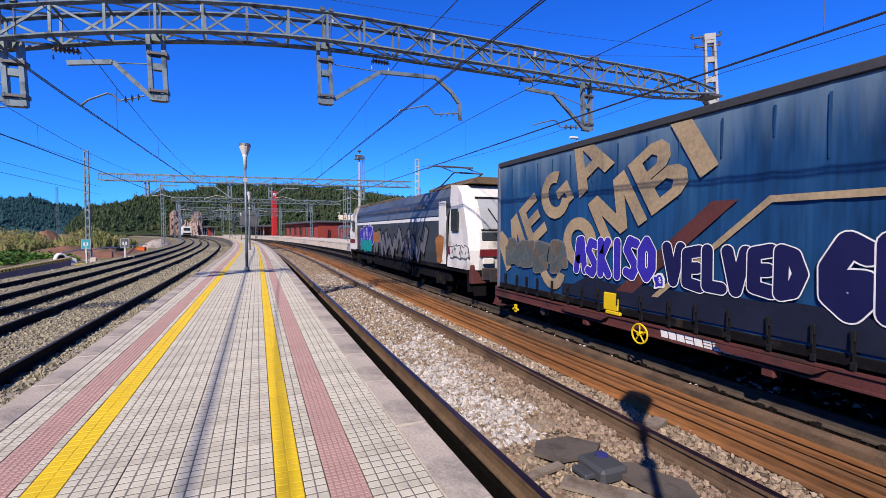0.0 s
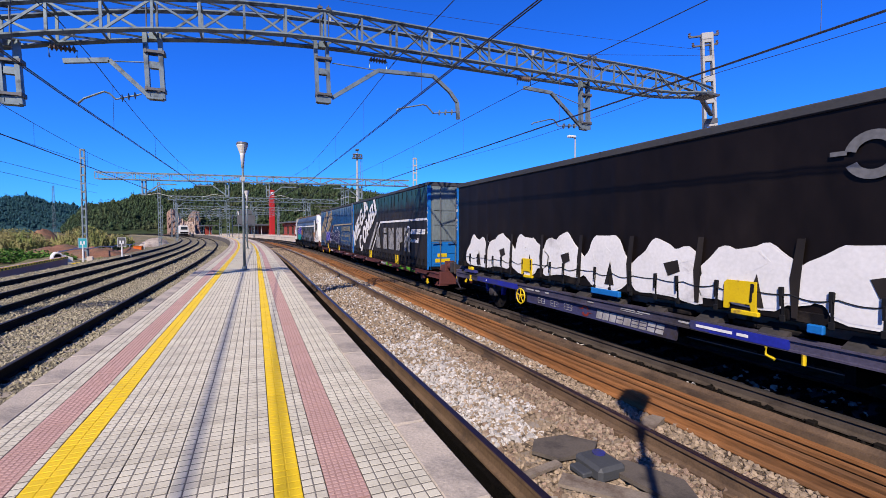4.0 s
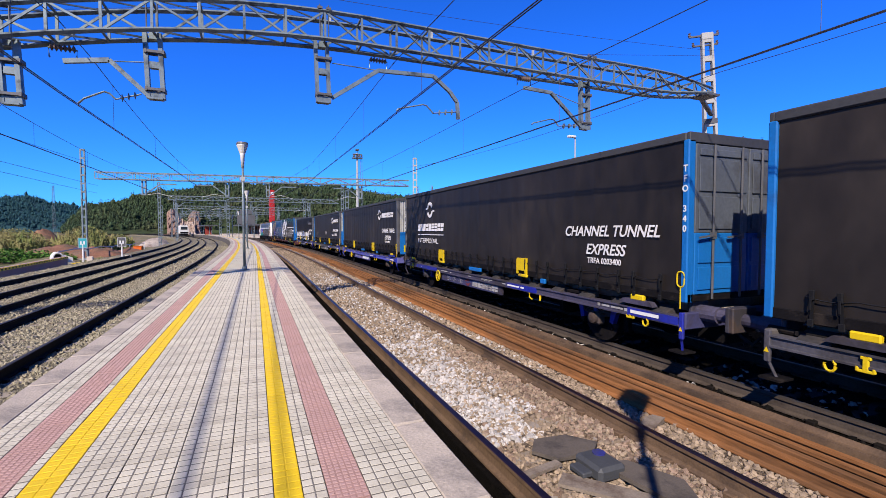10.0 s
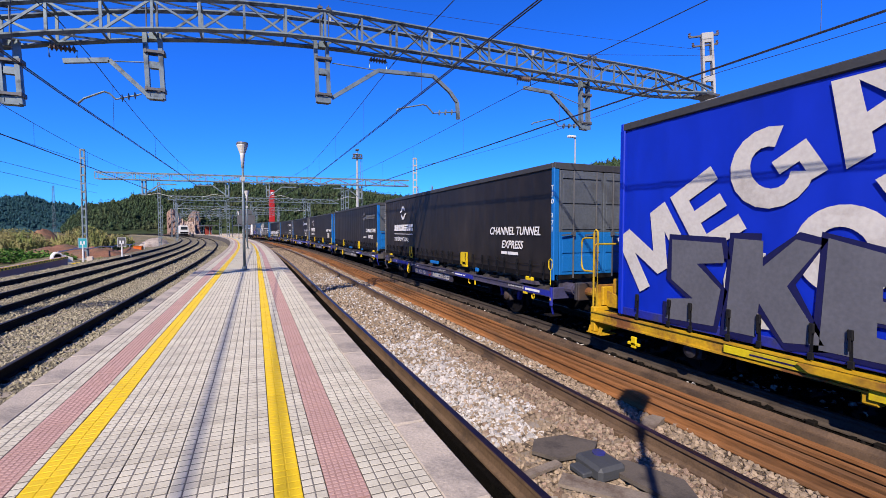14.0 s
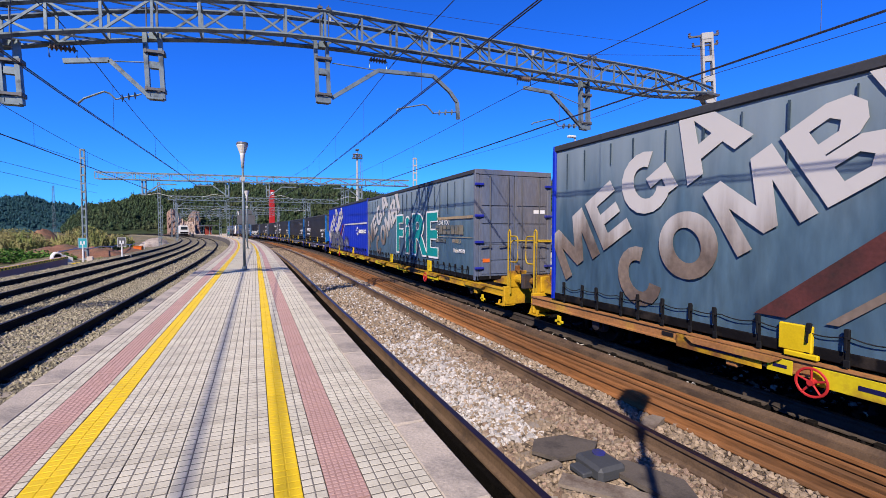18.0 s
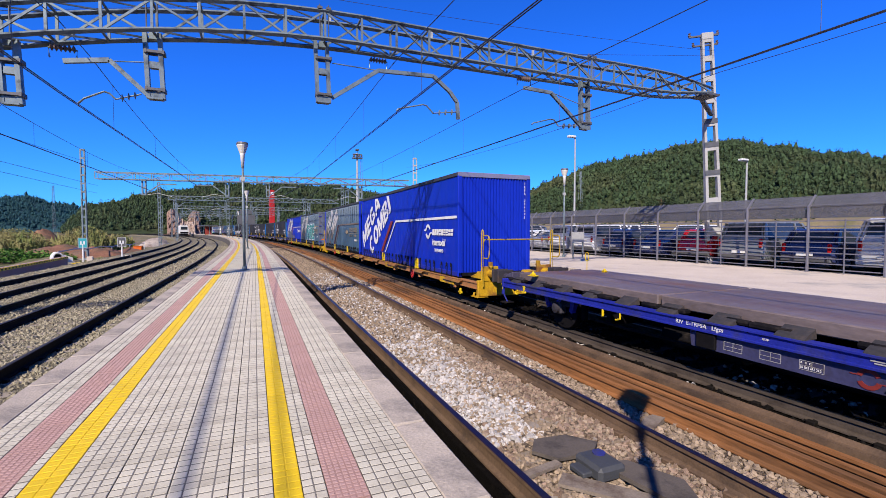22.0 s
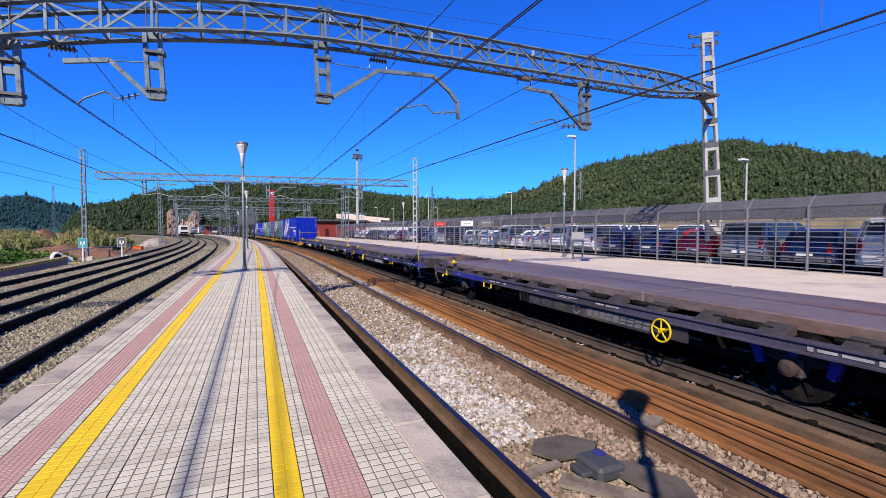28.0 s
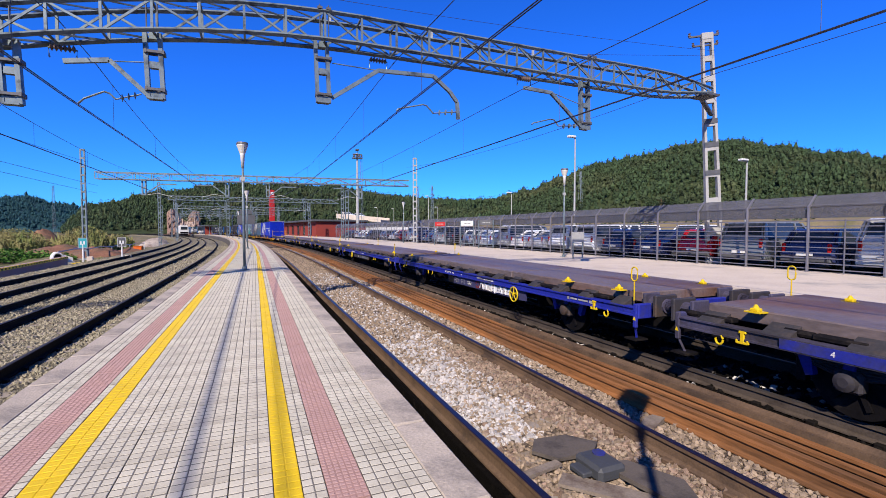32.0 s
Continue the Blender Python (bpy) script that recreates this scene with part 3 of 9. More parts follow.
def lay_platform():
    rs = random.Random(5)
    for x0, x1, key in COLUMNS:
        data = tile_mesh(x1 - x0, ROW, M[key], True, (0.035, 0.035), 0.004, M["red_joint"]) if key == "tile_red" else tile_mesh(x1 - x0, ROW, M[key], True, joint=M["yellow_joint"] if key == "tile_yellow" else None)
        for i in range(ROWS):
            part(TILE_NAME[key], data, None, platform, m=pose((x0 + x1) / 2, Y0 + ROW * (i + 0.5), TOP + rs.uniform(-0.0015, 0.0015), rs.uniform(-0.1, 0.1), rs.uniform(-0.15, 0.15), 0))
        for s0, s1 in ((-25, Y0), (Y0 + ROW * ROWS, 200)):
            s = s0
            while s < s1 - 0.05:
                e = min(s + (ROW / 5 if 0 < s < 30 else ROW if 0 < s < 48 else 4.2), s1)
                n = max(1, round((x1 - x0) / 0.072)) if key != "tile_red" and 0 < s < 60 else 1
                for k in range(n):
                    a, b = x0 + (x1 - x0) * k / n + 0.0042, x0 + (x1 - x0) * (k + 1) / n - 0.0042
                    sweep(far_sweeps[key], [(a, TOP - 0.042), (a, TOP - 0.001), (b, TOP - 0.001), (b, TOP - 0.042)], 0, s + 0.005, e - 0.005)
                s = e
    for key, me in far_sweeps.items():
        tagged(part("distant_" + TILE_NAME[key], me, M[key], platform), kind="stuff")
    stone = Mesh().box(-0.12, 0.12, -0.496, 0.496, -0.16, 0.0, 0.012).data("coping_stone", M["coping"])
    for i in range(48):
        for x in (-1.75, 0.99):
            part("coping_stone", stone, None, platform, m=pose(x, -2 + i + 0.5, TOP + rs.uniform(-0.004, 0.003), 0, rs.uniform(-0.3, 0.3), rs.uniform(-0.15, 0.15)) if i < 26 else
                 on_line(x, -2 + i + 0.5, TOP))
    for x in (-1.75, 0.99):
        part("coping_strip", sweep(Mesh(), [(-0.12, TOP - 0.16), (0.12, TOP - 0.16), (0.12, TOP), (-0.12, TOP)], x, 46, 200), M["coping"], platform)


# ---- the opposite platform and its fence ----
PX = 10.6
platform2 = part("platform_2", sweep(Mesh(), [(PX, -0.7), (17.2, -0.7), (17.2, TOP), (PX - 0.05, TOP), (PX - 0.05, TOP - 0.15), (PX, TOP - 0.15)], 0, -25, 210), M["concrete_pale"])
tagged(platform2, "pale concrete side platform behind the goods train", "platform", kind="structure")
FX = 16.75


fence_bars = [Mesh().box(-0.015, 0.015, -0.995, 0.995, 0.10 + 0.172 * k, 0.132 + 0.172 * k).data("bar", M["fence"]) for k in range(10)]
panel = Mesh().box(0.0, 0.012, -0.97, 0.97, 1.78, 2.12)
panel.prism([(0.03, 2.14), (0.042, 2.14), (0.352, 2.5), (0.34, 2.5)], -0.97, 0.97, "y")
for z in (1.76, 2.12):
    panel.box(-0.02, 0.03, -0.99, 0.99, z, z + 0.035)
mesh_data = panel.data("mesh_panel", M["mesh"])


def build_fence():
    fe = thing("fence", "grey steel fence of flat bars with an inclined mesh screen", "fence", kind="structure")
    post = Mesh().box(-0.04, 0.04, -0.03, 0.03, 0, 2.15, 0.008)
    post.bar((0, 0, 2.12), (0.35, 0, 2.52), 0.06, 0.05, (0, 1, 0))
    post_d = post.data("post", M["fence"])
    thin_d = Mesh().box(-0.02, 0.02, -0.012, 0.012, 0, 1.70).data("slim_post", M["fence"])
    s = 3.1
    while s < 65:
        part("post", post_d, None, fe, m=on_line(FX, s, TOP))
        part("slim_post", thin_d, None, fe, m=on_line(FX + 0.02, s + 1.0, TOP))
        for data in fence_bars:
            part("bar", data, None, fe, m=on_line(FX + 0.06, s + 1.0, TOP))
        part("mesh_panel", mesh_data, None, fe, "grey mesh screen", m=on_line(FX + 0.05, s + 1.0, TOP))
        s += 2.0
    rest = Mesh()
    for k in range(10):
        sweep(rest, [(0.045, TOP + 0.1 + 0.172 * k), (0.075, TOP + 0.1 + 0.172 * k), (0.075, TOP + 0.132 + 0.172 * k), (0.045, TOP + 0.132 + 0.172 * k)], FX, 65, 86)
    while s < 86:
        x, y, _ = along(FX, s)
        rest.box(x - 0.04, x + 0.04, y - 0.03, y + 0.03, TOP, TOP + 2.15)
        s += 2.0
    tagged(part("distant_bars", rest, M["fence"], fe), kind="stuff")
    far = Mesh()
    sweep(far, [(0.05, TOP + 1.78), (0.062, TOP + 1.78), (0.062, TOP + 2.12), (0.40, TOP + 2.5), (0.388, TOP + 2.5), (0.05, TOP + 2.13)], FX, 65, 86)
    part("mesh_strip", far, M["mesh"], fe)


build_fence()

car_park = part("car_park", sweep(Mesh(), [(17.2, 0.62), (42, 0.72), (42, -0.7), (17.2, -0.7)], 0, -25, 150), M["asphalt"])
tagged(car_park, "grey asphalt car park behind the station fence", "car park", kind="structure")


# ---- overhead line ----
def lattice_mast(parent, x, y, z0, z1, w, material, name="mast"):
    """A mast of two channels joined by cross plates, narrower at the top."""
    me = Mesh()
    for s in (-1, 1):
        me.add([(x + s * w / 2 + a, y + b, z) for z, k in ((z0, 1.0), (z1, 0.72)) for a, b in ((-0.05, -0.09 * k), (0.05, -0.09 * k), (0.05, 0.09 * k), (-0.05, 0.09 * k))],
               [(0, 1, 2, 3), (7, 6, 5, 4), (0, 4, 5, 1), (1, 5, 6, 2), (2, 6, 7, 3), (3, 7, 4, 0)])
    n = max(3, int((z1 - z0) / 0.75))
    for i in range(n + 1):
        z = z0 + (z1 - z0 - 0.14) * i / n
        me.box(x - w / 2 + 0.04, x + w / 2 - 0.04, y - 0.07, y + 0.07, z, z + 0.16)
    ob = part(name, me, material, parent)
    foot = Mesh().box(x - w / 2 - 0.3, x + w / 2 + 0.3, y - 0.4, y + 0.4, z0 - 0.6, z0 + 0.02, 0.03)
    part("footing", foot, M["concrete"], ob)
    return ob


def concrete_mast(parent, x, y, z0, z1, lean=5.0):
    """A tapered concrete mast with rectangular windows that grow towards the foot; it leans a little towards the tracks."""
    H = z1 - z0

    def wide(z):
        return 0.36 - 0.0125 * z
    me = Mesh()
    for s in (-1, 1):
        me.add([(s * w + a, b, z) for z, w in ((0, wide(0)), (H, wide(H))) for a, b in ((-s * 0.105 * w / 0.28, -0.11), (0, -0.11), (0, 0.11), (-s * 0.105 * w / 0.28, 0.11))],
               [(0, 1, 2, 3), (7, 6, 5, 4), (0, 4, 5, 1), (1, 5, 6, 2), (2, 6, 7, 3), (3, 7, 4, 0)])
    z, step = 0.0, 1.45
    while z < H - 0.3:
        w = wide(z)
        me.box(-w + 0.03, w - 0.03, -0.10, 0.10, z, z + 0.2 * step + 0.08, 0.01)
        z, step = z + step, max(step * 0.93, 0.8)
    me.box(-wide(H) - 0.01, wide(H) + 0.01, -0.12, 0.12, H - 0.28, H, 0.01)
    ob = part("mast", me, M["mast_concrete"], parent, "pale concrete mast with rectangular windows", m=pose(x, y, z0, 0, -lean) @ pose(0, 0, 0, 0, 0, -28))
    for z, k in ((H * 0.62, 1), (H * 0.52, 1), (H * 0.40, -1)):
        part("mast_plate", Mesh().box(-wide(z) - 0.012, wide(z) + 0.012, -0.125, -0.11, z, z + 0.22, 0.005), M["steel_dark"], ob)
    arms = Mesh().box(-0.75, 0.5, -0.04, 0.04, H - 0.14, H - 0.06, 0.01).box(-0.6, 0.45, -0.04, 0.04, H - 0.55, H - 0.48, 0.01)
    part("crossarm", arms, M["steel_dark"], ob)
    for u, v in ((-0.72, H - 0.1), (0.46, H - 0.1), (-0.58, H - 0.52), (0.42, H - 0.52)):
        part("insulator", Mesh().tube([(u, 0, v - 0.02), (u, 0, v + 0.06), (u, 0, v + 0.10), (u, 0, v + 0.16)], [0.03, 0.07, 0.03, 0.06], 8), M["insulator"], ob)
    part("footing", Mesh().box(-0.7, 0.7, -0.5, 0.5, -0.6, 0.02, 0.03), M["concrete"], ob)
    return ob


def arch(x, top, drop):
    return top - drop * max(0.0, 3.0 - x) ** 2


def cantilever(parent, pts, arm, ins, wire_pt, y, material):
    """A bent tube with its insulators and the steady arm that holds the wire."""
    me = Mesh()
    for a, b in zip(pts, pts[1:]):
        me.bar((a[0], y, a[1]), (b[0], y, b[1]), 0.10, 0.085, (0, 1, 0))
    ob = part("cantilever", me, material, parent)
    stay = Mesh().tube([(ins[0], y, ins[1]), (ins[2], y, ins[3])], 0.014, 6)
    part("stay_rod", stay, M["steel"], ob)
    x, z = pts[ins[4]]
    loop = Mesh().tube([(x - 0.24, y, z + 0.05), (x - 0.26, y, z + 0.26), (x + 0.26, y, z + 0.26), (x + 0.24, y, z + 0.05)], 0.02, 6)
    part("bracket", loop, M["steel"], ob)
    pts, rad = [], []
    for i in range(6):
        u = x - 0.2 + 0.08 * i
        pts += [(u - 0.03, y, z + 0.28), (u, y, z + 0.28), (u + 0.03, y, z + 0.28)]
        rad += [0.03, 0.085, 0.03]
    part("insulator", Mesh().tube(pts, rad, 10), M["insulator"], ob)
    st = Mesh().tube([(p[0], y, p[1]) for p in arm], 0.022, 6)
    part("steady_arm", st, M["steel"], ob)
    d2 = Mesh()
    a, b = arm[-1], wire_pt
    for i in range(3):
        u = a[0] + (b[0] - a[0]) * (0.25 + 0.25 * i)
        w = a[1] + (b[1] - a[1]) * (0.25 + 0.25 * i)
        d2.tube([(u - 0.02, y, w), (u, y, w), (u + 0.02, y, w)], [0.03, 0.09, 0.03], 10)
    d2.tube([(a[0], y, a[1]), (b[0], y, b[1])], 0.018, 6)
    part("strain_insulator", d2, M["steel"], ob)
    return ob


def hanger(parent, x, y, z0, z1, material):
    me = Mesh()
    for s in (-1, 1):
        me.add([(x + s * 0.15 + dx - 0.05 * t, y + dy, z) for z, t in ((z1, 1), (z0, 0)) for dx, dy in ((-0.045, -0.08), (0.045, -0.08), (0.045, 0.08), (-0.045, 0.08))],
               [(0, 1, 2, 3), (7, 6, 5, 4), (0, 4, 5, 1), (1, 5, 6, 2), (2, 6, 7, 3), (3, 7, 4, 0)])
    h = z1 - z0
    for z in (z0, z0 + 0.46 * h, z1 - 0.15):
        me.box(x - 0.11, x + 0.11, y - 0.07, y + 0.07, z, z + 0.15)
    me.box(x - 0.16, x + 0.15, y - 0.1, y + 0.1, z0 - 0.02, z0 + 0.02)
    ob = part("hanger_post", me, material, parent)
    for z in (z0 + 0.2, z1 - 0.45):
        for q in (-1, 1):
            part("clamp", Mesh().box(x - 0.17, x + 0.17, y + q * 0.1 - 0.025, y + q * 0.1 + 0.025, z - 0.035, z + 0.035, 0.01), M["steel_dark"], ob)
            part("clamp_ear", Mesh().box(x + q * 0.18 - 0.03, x + q * 0.18 + 0.03, y - 0.13, y + 0.13, z - 0.05, z + 0.05, 0.01), M["steel_dark"], ob)
    for q in (-1, 1):
        bo = part("hanger_bolt", Mesh().tube([(x + q * 0.11, y - 0.30, z1 - 0.05), (x + q * 0.11, y - 0.30, z1 + 0.85)], 0.015, 6), M["steel_dark"], ob)
        part("bolt_plate", Mesh().box(x + q * 0.11 - 0.06, x + q * 0.11 + 0.06, y - 0.36, y - 0.22, z1 + 0.72, z1 + 0.78), M["steel_dark"], bo)
    return ob


def near_portal():
    y, d = 12.3, 0.62
    po = thing("overhead_line_portal", "grey galvanised lattice gantry over the tracks with hanging posts", "gantry", "overhead line gantries")
    concrete_mast(po, 19.4, y + 1.97, 0.40, 10.75)
    lattice_mast(po, -12.0, y + 0.35, -0.6, 6.5, 0.34, M["steel_pale"])
    low, high = 7.07, 7.78

    def lo(x):
        return arch(x, low, 0.0165)

    def hi(x):
        if x > 14.2:
            return high - (x - 14.2) * 0.13
        return arch(x, high, 0.0175)

    def lo2(x):
        return lo(x) + (max(0, x - 14.0) * 0.11)
    xs = [-11.8 + 0.97 * i for i in range(30)]
    for k, (fn, dy) in enumerate(((lo2, 0.0), (lo2, d), (hi, 0.0), (hi, d))):
        part("chord", Mesh().tube([(a, y + dy, fn(a)) for a in xs], 0.06, 4), M["steel"], po)
    for i in range(len(xs) - 1):
        a, b = xs[i], xs[i + 1]
        me = Mesh()
        for dy in (0.0, d):
            up = (i + (0 if dy == 0 else 1)) % 2
            me.bar((a, y + dy, lo2(a) if up else hi(a)), (b, y + dy, hi(b) if up else lo2(b)), 0.05, 0.035, (0, 1, 0))
            me.bar((a, y + dy, lo2(a)), (a, y + dy, hi(a)), 0.055, 0.045, (0, 1, 0))
        me.bar((a, y, lo2(a)), (b, y + d, lo2(b)), 0.04, 0.035)
        me.bar((a, y, lo2(a)), (a, y + d, lo2(a)), 0.045, 0.04)
        me.bar((a, y, hi(a)), (a, y + d, hi(a)), 0.045, 0.04)
        me.bar((a, y, hi(a)), (b, y + d, hi(b)), 0.035, 0.03)
        part("lattice_panel", me, M["steel"], po)
    for x0, x1 in ((18.7, 16.0), (-12.0, -11.5)):
        me = Mesh().bar((x0, y + (1.8 if x0 > 0 else 0.3), lo2(x1) - 0.15), (x1, y + 0.3, lo2(x1)), 0.16, 0.1)
        me.box(min(x1, x1 + 0.7 * (1 if x0 > 0 else -1)), max(x1, x1 + 0.7 * (1 if x0 > 0 else -1)), y - 0.05, y + d + 0.05, lo2(x1) - 0.06, lo2(x1) + 0.02)
        part("seat_bracket", me, M["steel_dark"], po)
    yc = y + 0.3
    for x, z0 in ((-4.75, 4.74), (-2.10, 5.14), (1.76, 5.47), (10.5, 5.5)):
        hanger(po, x, yc, z0, lo(x) + 0.02, M["steel"])
    cantilever(po, [(-3.85, 5.78), (-3.0, 5.92), (-2.28, 5.22)], [(-3.62, 4.87), (-3.50, 5.0), (-3.12, 5.20), (-3.02, 5.17), (-2.90, 5.05)], (-3.0, 5.9, -2.2, 5.98, 0), (-2.4, 5.22), yc, M["steel"])
    cantilever(po, [(1.98, 5.62), (3.27, 6.52), (4.93, 6.58), (5.45, 6.20), (5.70, 5.90), (5.74, 5.40)], [(3.80, 5.46), (3.85, 5.52), (4.60, 5.72), (4.72, 5.70), (4.92, 5.50)],
               (2.0, 6.55, 3.27, 6.52, 1), (5.72, 5.62), yc, M["steel"])
    cantilever(po, [(8.05, 6.62), (9.1, 6.58), (10.36, 5.56)], [(8.36, 5.48), (8.42, 5.53), (9.1, 5.72), (9.25, 5.70), (9.4, 5.52)], (9.1, 6.6, 10.4, 6.3, 0), (10.3, 5.6), yc, M["steel"])
    cantilever(po, [(-8.1, 5.0), (-7.2, 5.05), (-4.95, 4.85)], [(-7.6, 4.3), (-7.5, 4.4), (-6.9, 4.6), (-6.8, 4.5)], (-7.2, 5.05, -4.9, 5.2, 0), (-4.95, 4.7), yc, M["steel"])
    po.matrix_basis = Matrix.Translation(Vector(EYE) * 0.06) @ Matrix.Scale(0.94, 4)
    for x in (-1.2, 2.0, 5.0, 8.6):
        part("earth_wire_peg", Mesh().box(x - 0.03, x + 0.03, y + d - 0.03, y + d + 0.03, hi(x), hi(x) + 0.28), M["steel_pale"], po)
    return po


near_portal()


def far_portal(s):
    po = thing("overhead_line_portal", "distant grey lattice gantry over the curving tracks", "gantry", "overhead line gantries", m=on_line(0, s, 0, -10 if s < 50 else -4))
    lattice_mast(po, 16.3, 0, 0.5, 9.7, 0.36, M["steel_pale" if s < 50 else "steel"])
    mx = {48: -13.9, 80: -11.2, 112: -10.2}.get(s, -9.8)
    lattice_mast(po, mx, 0, -0.6, 9.3, 0.30, M["steel"])
    xs = [-13.0 + 1.51 * i for i in range(20) if -13.0 + 1.51 * i > mx]
    for z, dy in ((6.72, 0), (6.72, 0.6), (7.32, 0), (7.32, 0.6)):
        part("chord", Mesh().bar((xs[0], dy, z), (xs[-1], dy, z), 0.09, 0.09), M["steel"], po)
    for i, (a, b) in enumerate(zip(xs, xs[1:])):
        me = Mesh()
        for dy in (0, 0.6):
            me.bar((a, dy, 6.72 if i % 2 else 7.32), (b, dy, 7.32 if i % 2 else 6.72), 0.055, 0.05, (0, 1, 0))
            me.bar((a, dy, 6.72), (a, dy, 7.32), 0.055, 0.05, (0, 1, 0))
        part("lattice_panel", me, M["steel"], po)
    for x, side in ((-9.2, 1), (-2.1, -1), (1.6, 1), (10.6, -1)):
        me = Mesh()
        for q in (-0.14, 0.14):
            me.box(x + q - 0.05, x + q + 0.05, 0.2, 0.4, 5.3, 6.75)
        for z in (5.3, 5.95, 6.6):
            me.box(x - 0.14, x + 0.14, 0.22, 0.38, z, z + 0.14)
        h = part("hanger_post", me, M["steel"], po)
        arm = Mesh()
        pts = [(x + side * 0.2, 0.3, 5.5), (x + side * 1.3, 0.3, 6.35), (x + side * 2.7, 0.3, 6.35)]
        for a, b in zip(pts, pts[1:]):
            arm.bar(a, b, 0.1, 0.09, (0, 1, 0))
        part("cantilever", arm, M["steel"], h)
        part("steady_arm", Mesh().tube([(x + side * 0.3, 0.3, 5.35), (x + side * 1.2, 0.3, 5.5), (x + side * 2.3, 0.3, 5.2)], 0.025, 6), M["steel_pale"], h)
    return po


for s in (48, 80, 112, 144, 176):
    far_portal(s)


def slender_mast(x, s, z0, h, label, material, head):
    ma = thing("catenary_mast", label, "mast", "masts beside the tracks", m=on_line(x, s))
    lattice_mast(ma, 0, 0, z0, z0 + h, 0.42, material)
    if head:
        part("crossarm", Mesh().box(-0.7, 0.5, -0.05, 0.05, z0 + h * 0.80, z0 + h * 0.80 + 0.16, 0.02).box(-0.62, -0.3, -0.12, 0.12, z0 + h * 0.74, z0 + h * 0.79, 0.02), M["steel"], ma)
        part("insulator", Mesh().tube([(0.45, 0, z0 + h * 0.9), (0.75, 0, z0 + h * 0.9)], [0.06, 0.09], 8), M["insulator"], ma)
    return ma


for x, s in ((-13.2, 122), (13.2, 64), (14.0, 96), (11.5, 118), (-1.2, 96), (-0.4, 132), (9.0, 140)):
    slender_mast(x, s, -0.5, 8.2, "slender grey lattice mast of the overhead line", M["steel"], x < 0)


def overhead_wire(x_of, z_of, s0, s1, supports, label, messenger=1.35, sag=0.4):
    """Contact wire with its messenger and droppers, hung from gantry to gantry."""
    wi = thing("overhead_wire", label, "wire", "overhead wires")
    pts, top = [], []
    s = s0
    while s <= s1 + 0.01:
        px, py, _ = along(x_of(s), s)
        k = 0.0
        for a, b in zip(supports, supports[1:]):
            if a <= s <= b:
                u = (s - a) / (b - a)
                k = 4 * u * (1 - u)
        pts.append((px, py, z_of(s)))
        top.append((px, py, z_of(s) + messenger * (1 - k * sag)))
        s += 2.0 if s < 130 else 6.0
    part("contact_wire", Mesh().tube(pts, 0.011, 5), M["wire"], wi)
    part("contact_wire", Mesh().tube([(a + 0.045, b, c) for a, b, c in pts], 0.011, 5), M["wire"], wi)
    part("messenger_wire", Mesh().tube(top, 0.010, 5), M["wire"], wi)
    for i in range(1, len(pts) - 1, 3):
        part("dropper", Mesh().tube([pts[i], top[i]], 0.005, 4), M["wire"], wi)
    return wi


SUP = [-22, 12.6, 48, 80, 112, 144, 176, 208]
overhead_wire(lambda s: 3.62 + (0.35 * math.sin(s / 11.0) if s > 30 else 0), lambda s: 5.12 + 0.012 * max(min(s, 45), 0), -22, 200, SUP, "dark contact wire and messenger over the platform track", 1.42, 0.25)
overhead_wire(lambda s: 7.5, lambda s: 4.82 + 0.012 * max(min(s, 45), -10), -22, 200, SUP, "dark contact wire and messenger over the goods train", 1.33, 0.1)
overhead_wire(lambda s: -3.75, lambda s: 4.93 + 0.012 * max(min(s, 50) - 12, 0), -22, 200, SUP, "dark contact wire and messenger over the through track", 1.6, 0.6)
overhead_wire(lambda s: -7.7, lambda s: 5.18 + 0.004 * max(s - 12, 0), -22, 200, SUP, "dark contact wire and messenger over the outer track", 1.55, 0.55)


def feeder(name, pts, label, r=0.012):
    return thing(name, label, "wire", "feeder cables", mesh=Mesh().tube(pts, r, 5), material=M["wire"])


def hang(a, b, sag, n=12):
    a, b = Vector(a), Vector(b)
    return [a.lerp(b, i / n) - Vector((0, 0, 4 * sag * (i / n) * (1 - i / n))) for i in range(n + 1)]


feeder("feeder_cable", hang((17.1, 12.6, 8.3), (15.6, 48, 9.0), 0.6) , "thin dark feeder cable on the mast tops")
feeder("feeder_cable", hang((17.1, 12.6, 8.3), (17.6, -30, 8.6), 0.5), "thin dark feeder cable on the mast tops")
feeder("feeder_cable", hang((-13.2, 48, 7.9), (-10.4, -20, 6.6), 0.5), "thin dark feeder cable on the mast tops")
feeder("feeder_cable", hang((-13.1, 50, 6.1), (-13.0, -20, 5.9), 0.2), "thin dark feeder cable on the mast tops")
feeder("feeder_cable", hang((-13.1, 50, 5.4), (-13.0, -20, 5.35), 0.1), "thin dark feeder cable on the mast tops")
feeder("earth_wire", [(-12, 12.9, 5.3), (-4.5, 12.9, 6.9), (-1.2, 12.92, 7.6), (2, 12.92, 7.85), (5, 12.92, 7.9), (8.6, 12.92, 7.88), (16.9, 12.7, 8.95)], "thin earth wire along the gantry top", 0.006)
feeder("feeder_cable", hang((16.9, 12.6, 9.1), (-6, 12.5, 8.1), 0.25), "thin dark feeder cable on the mast tops", 0.006)


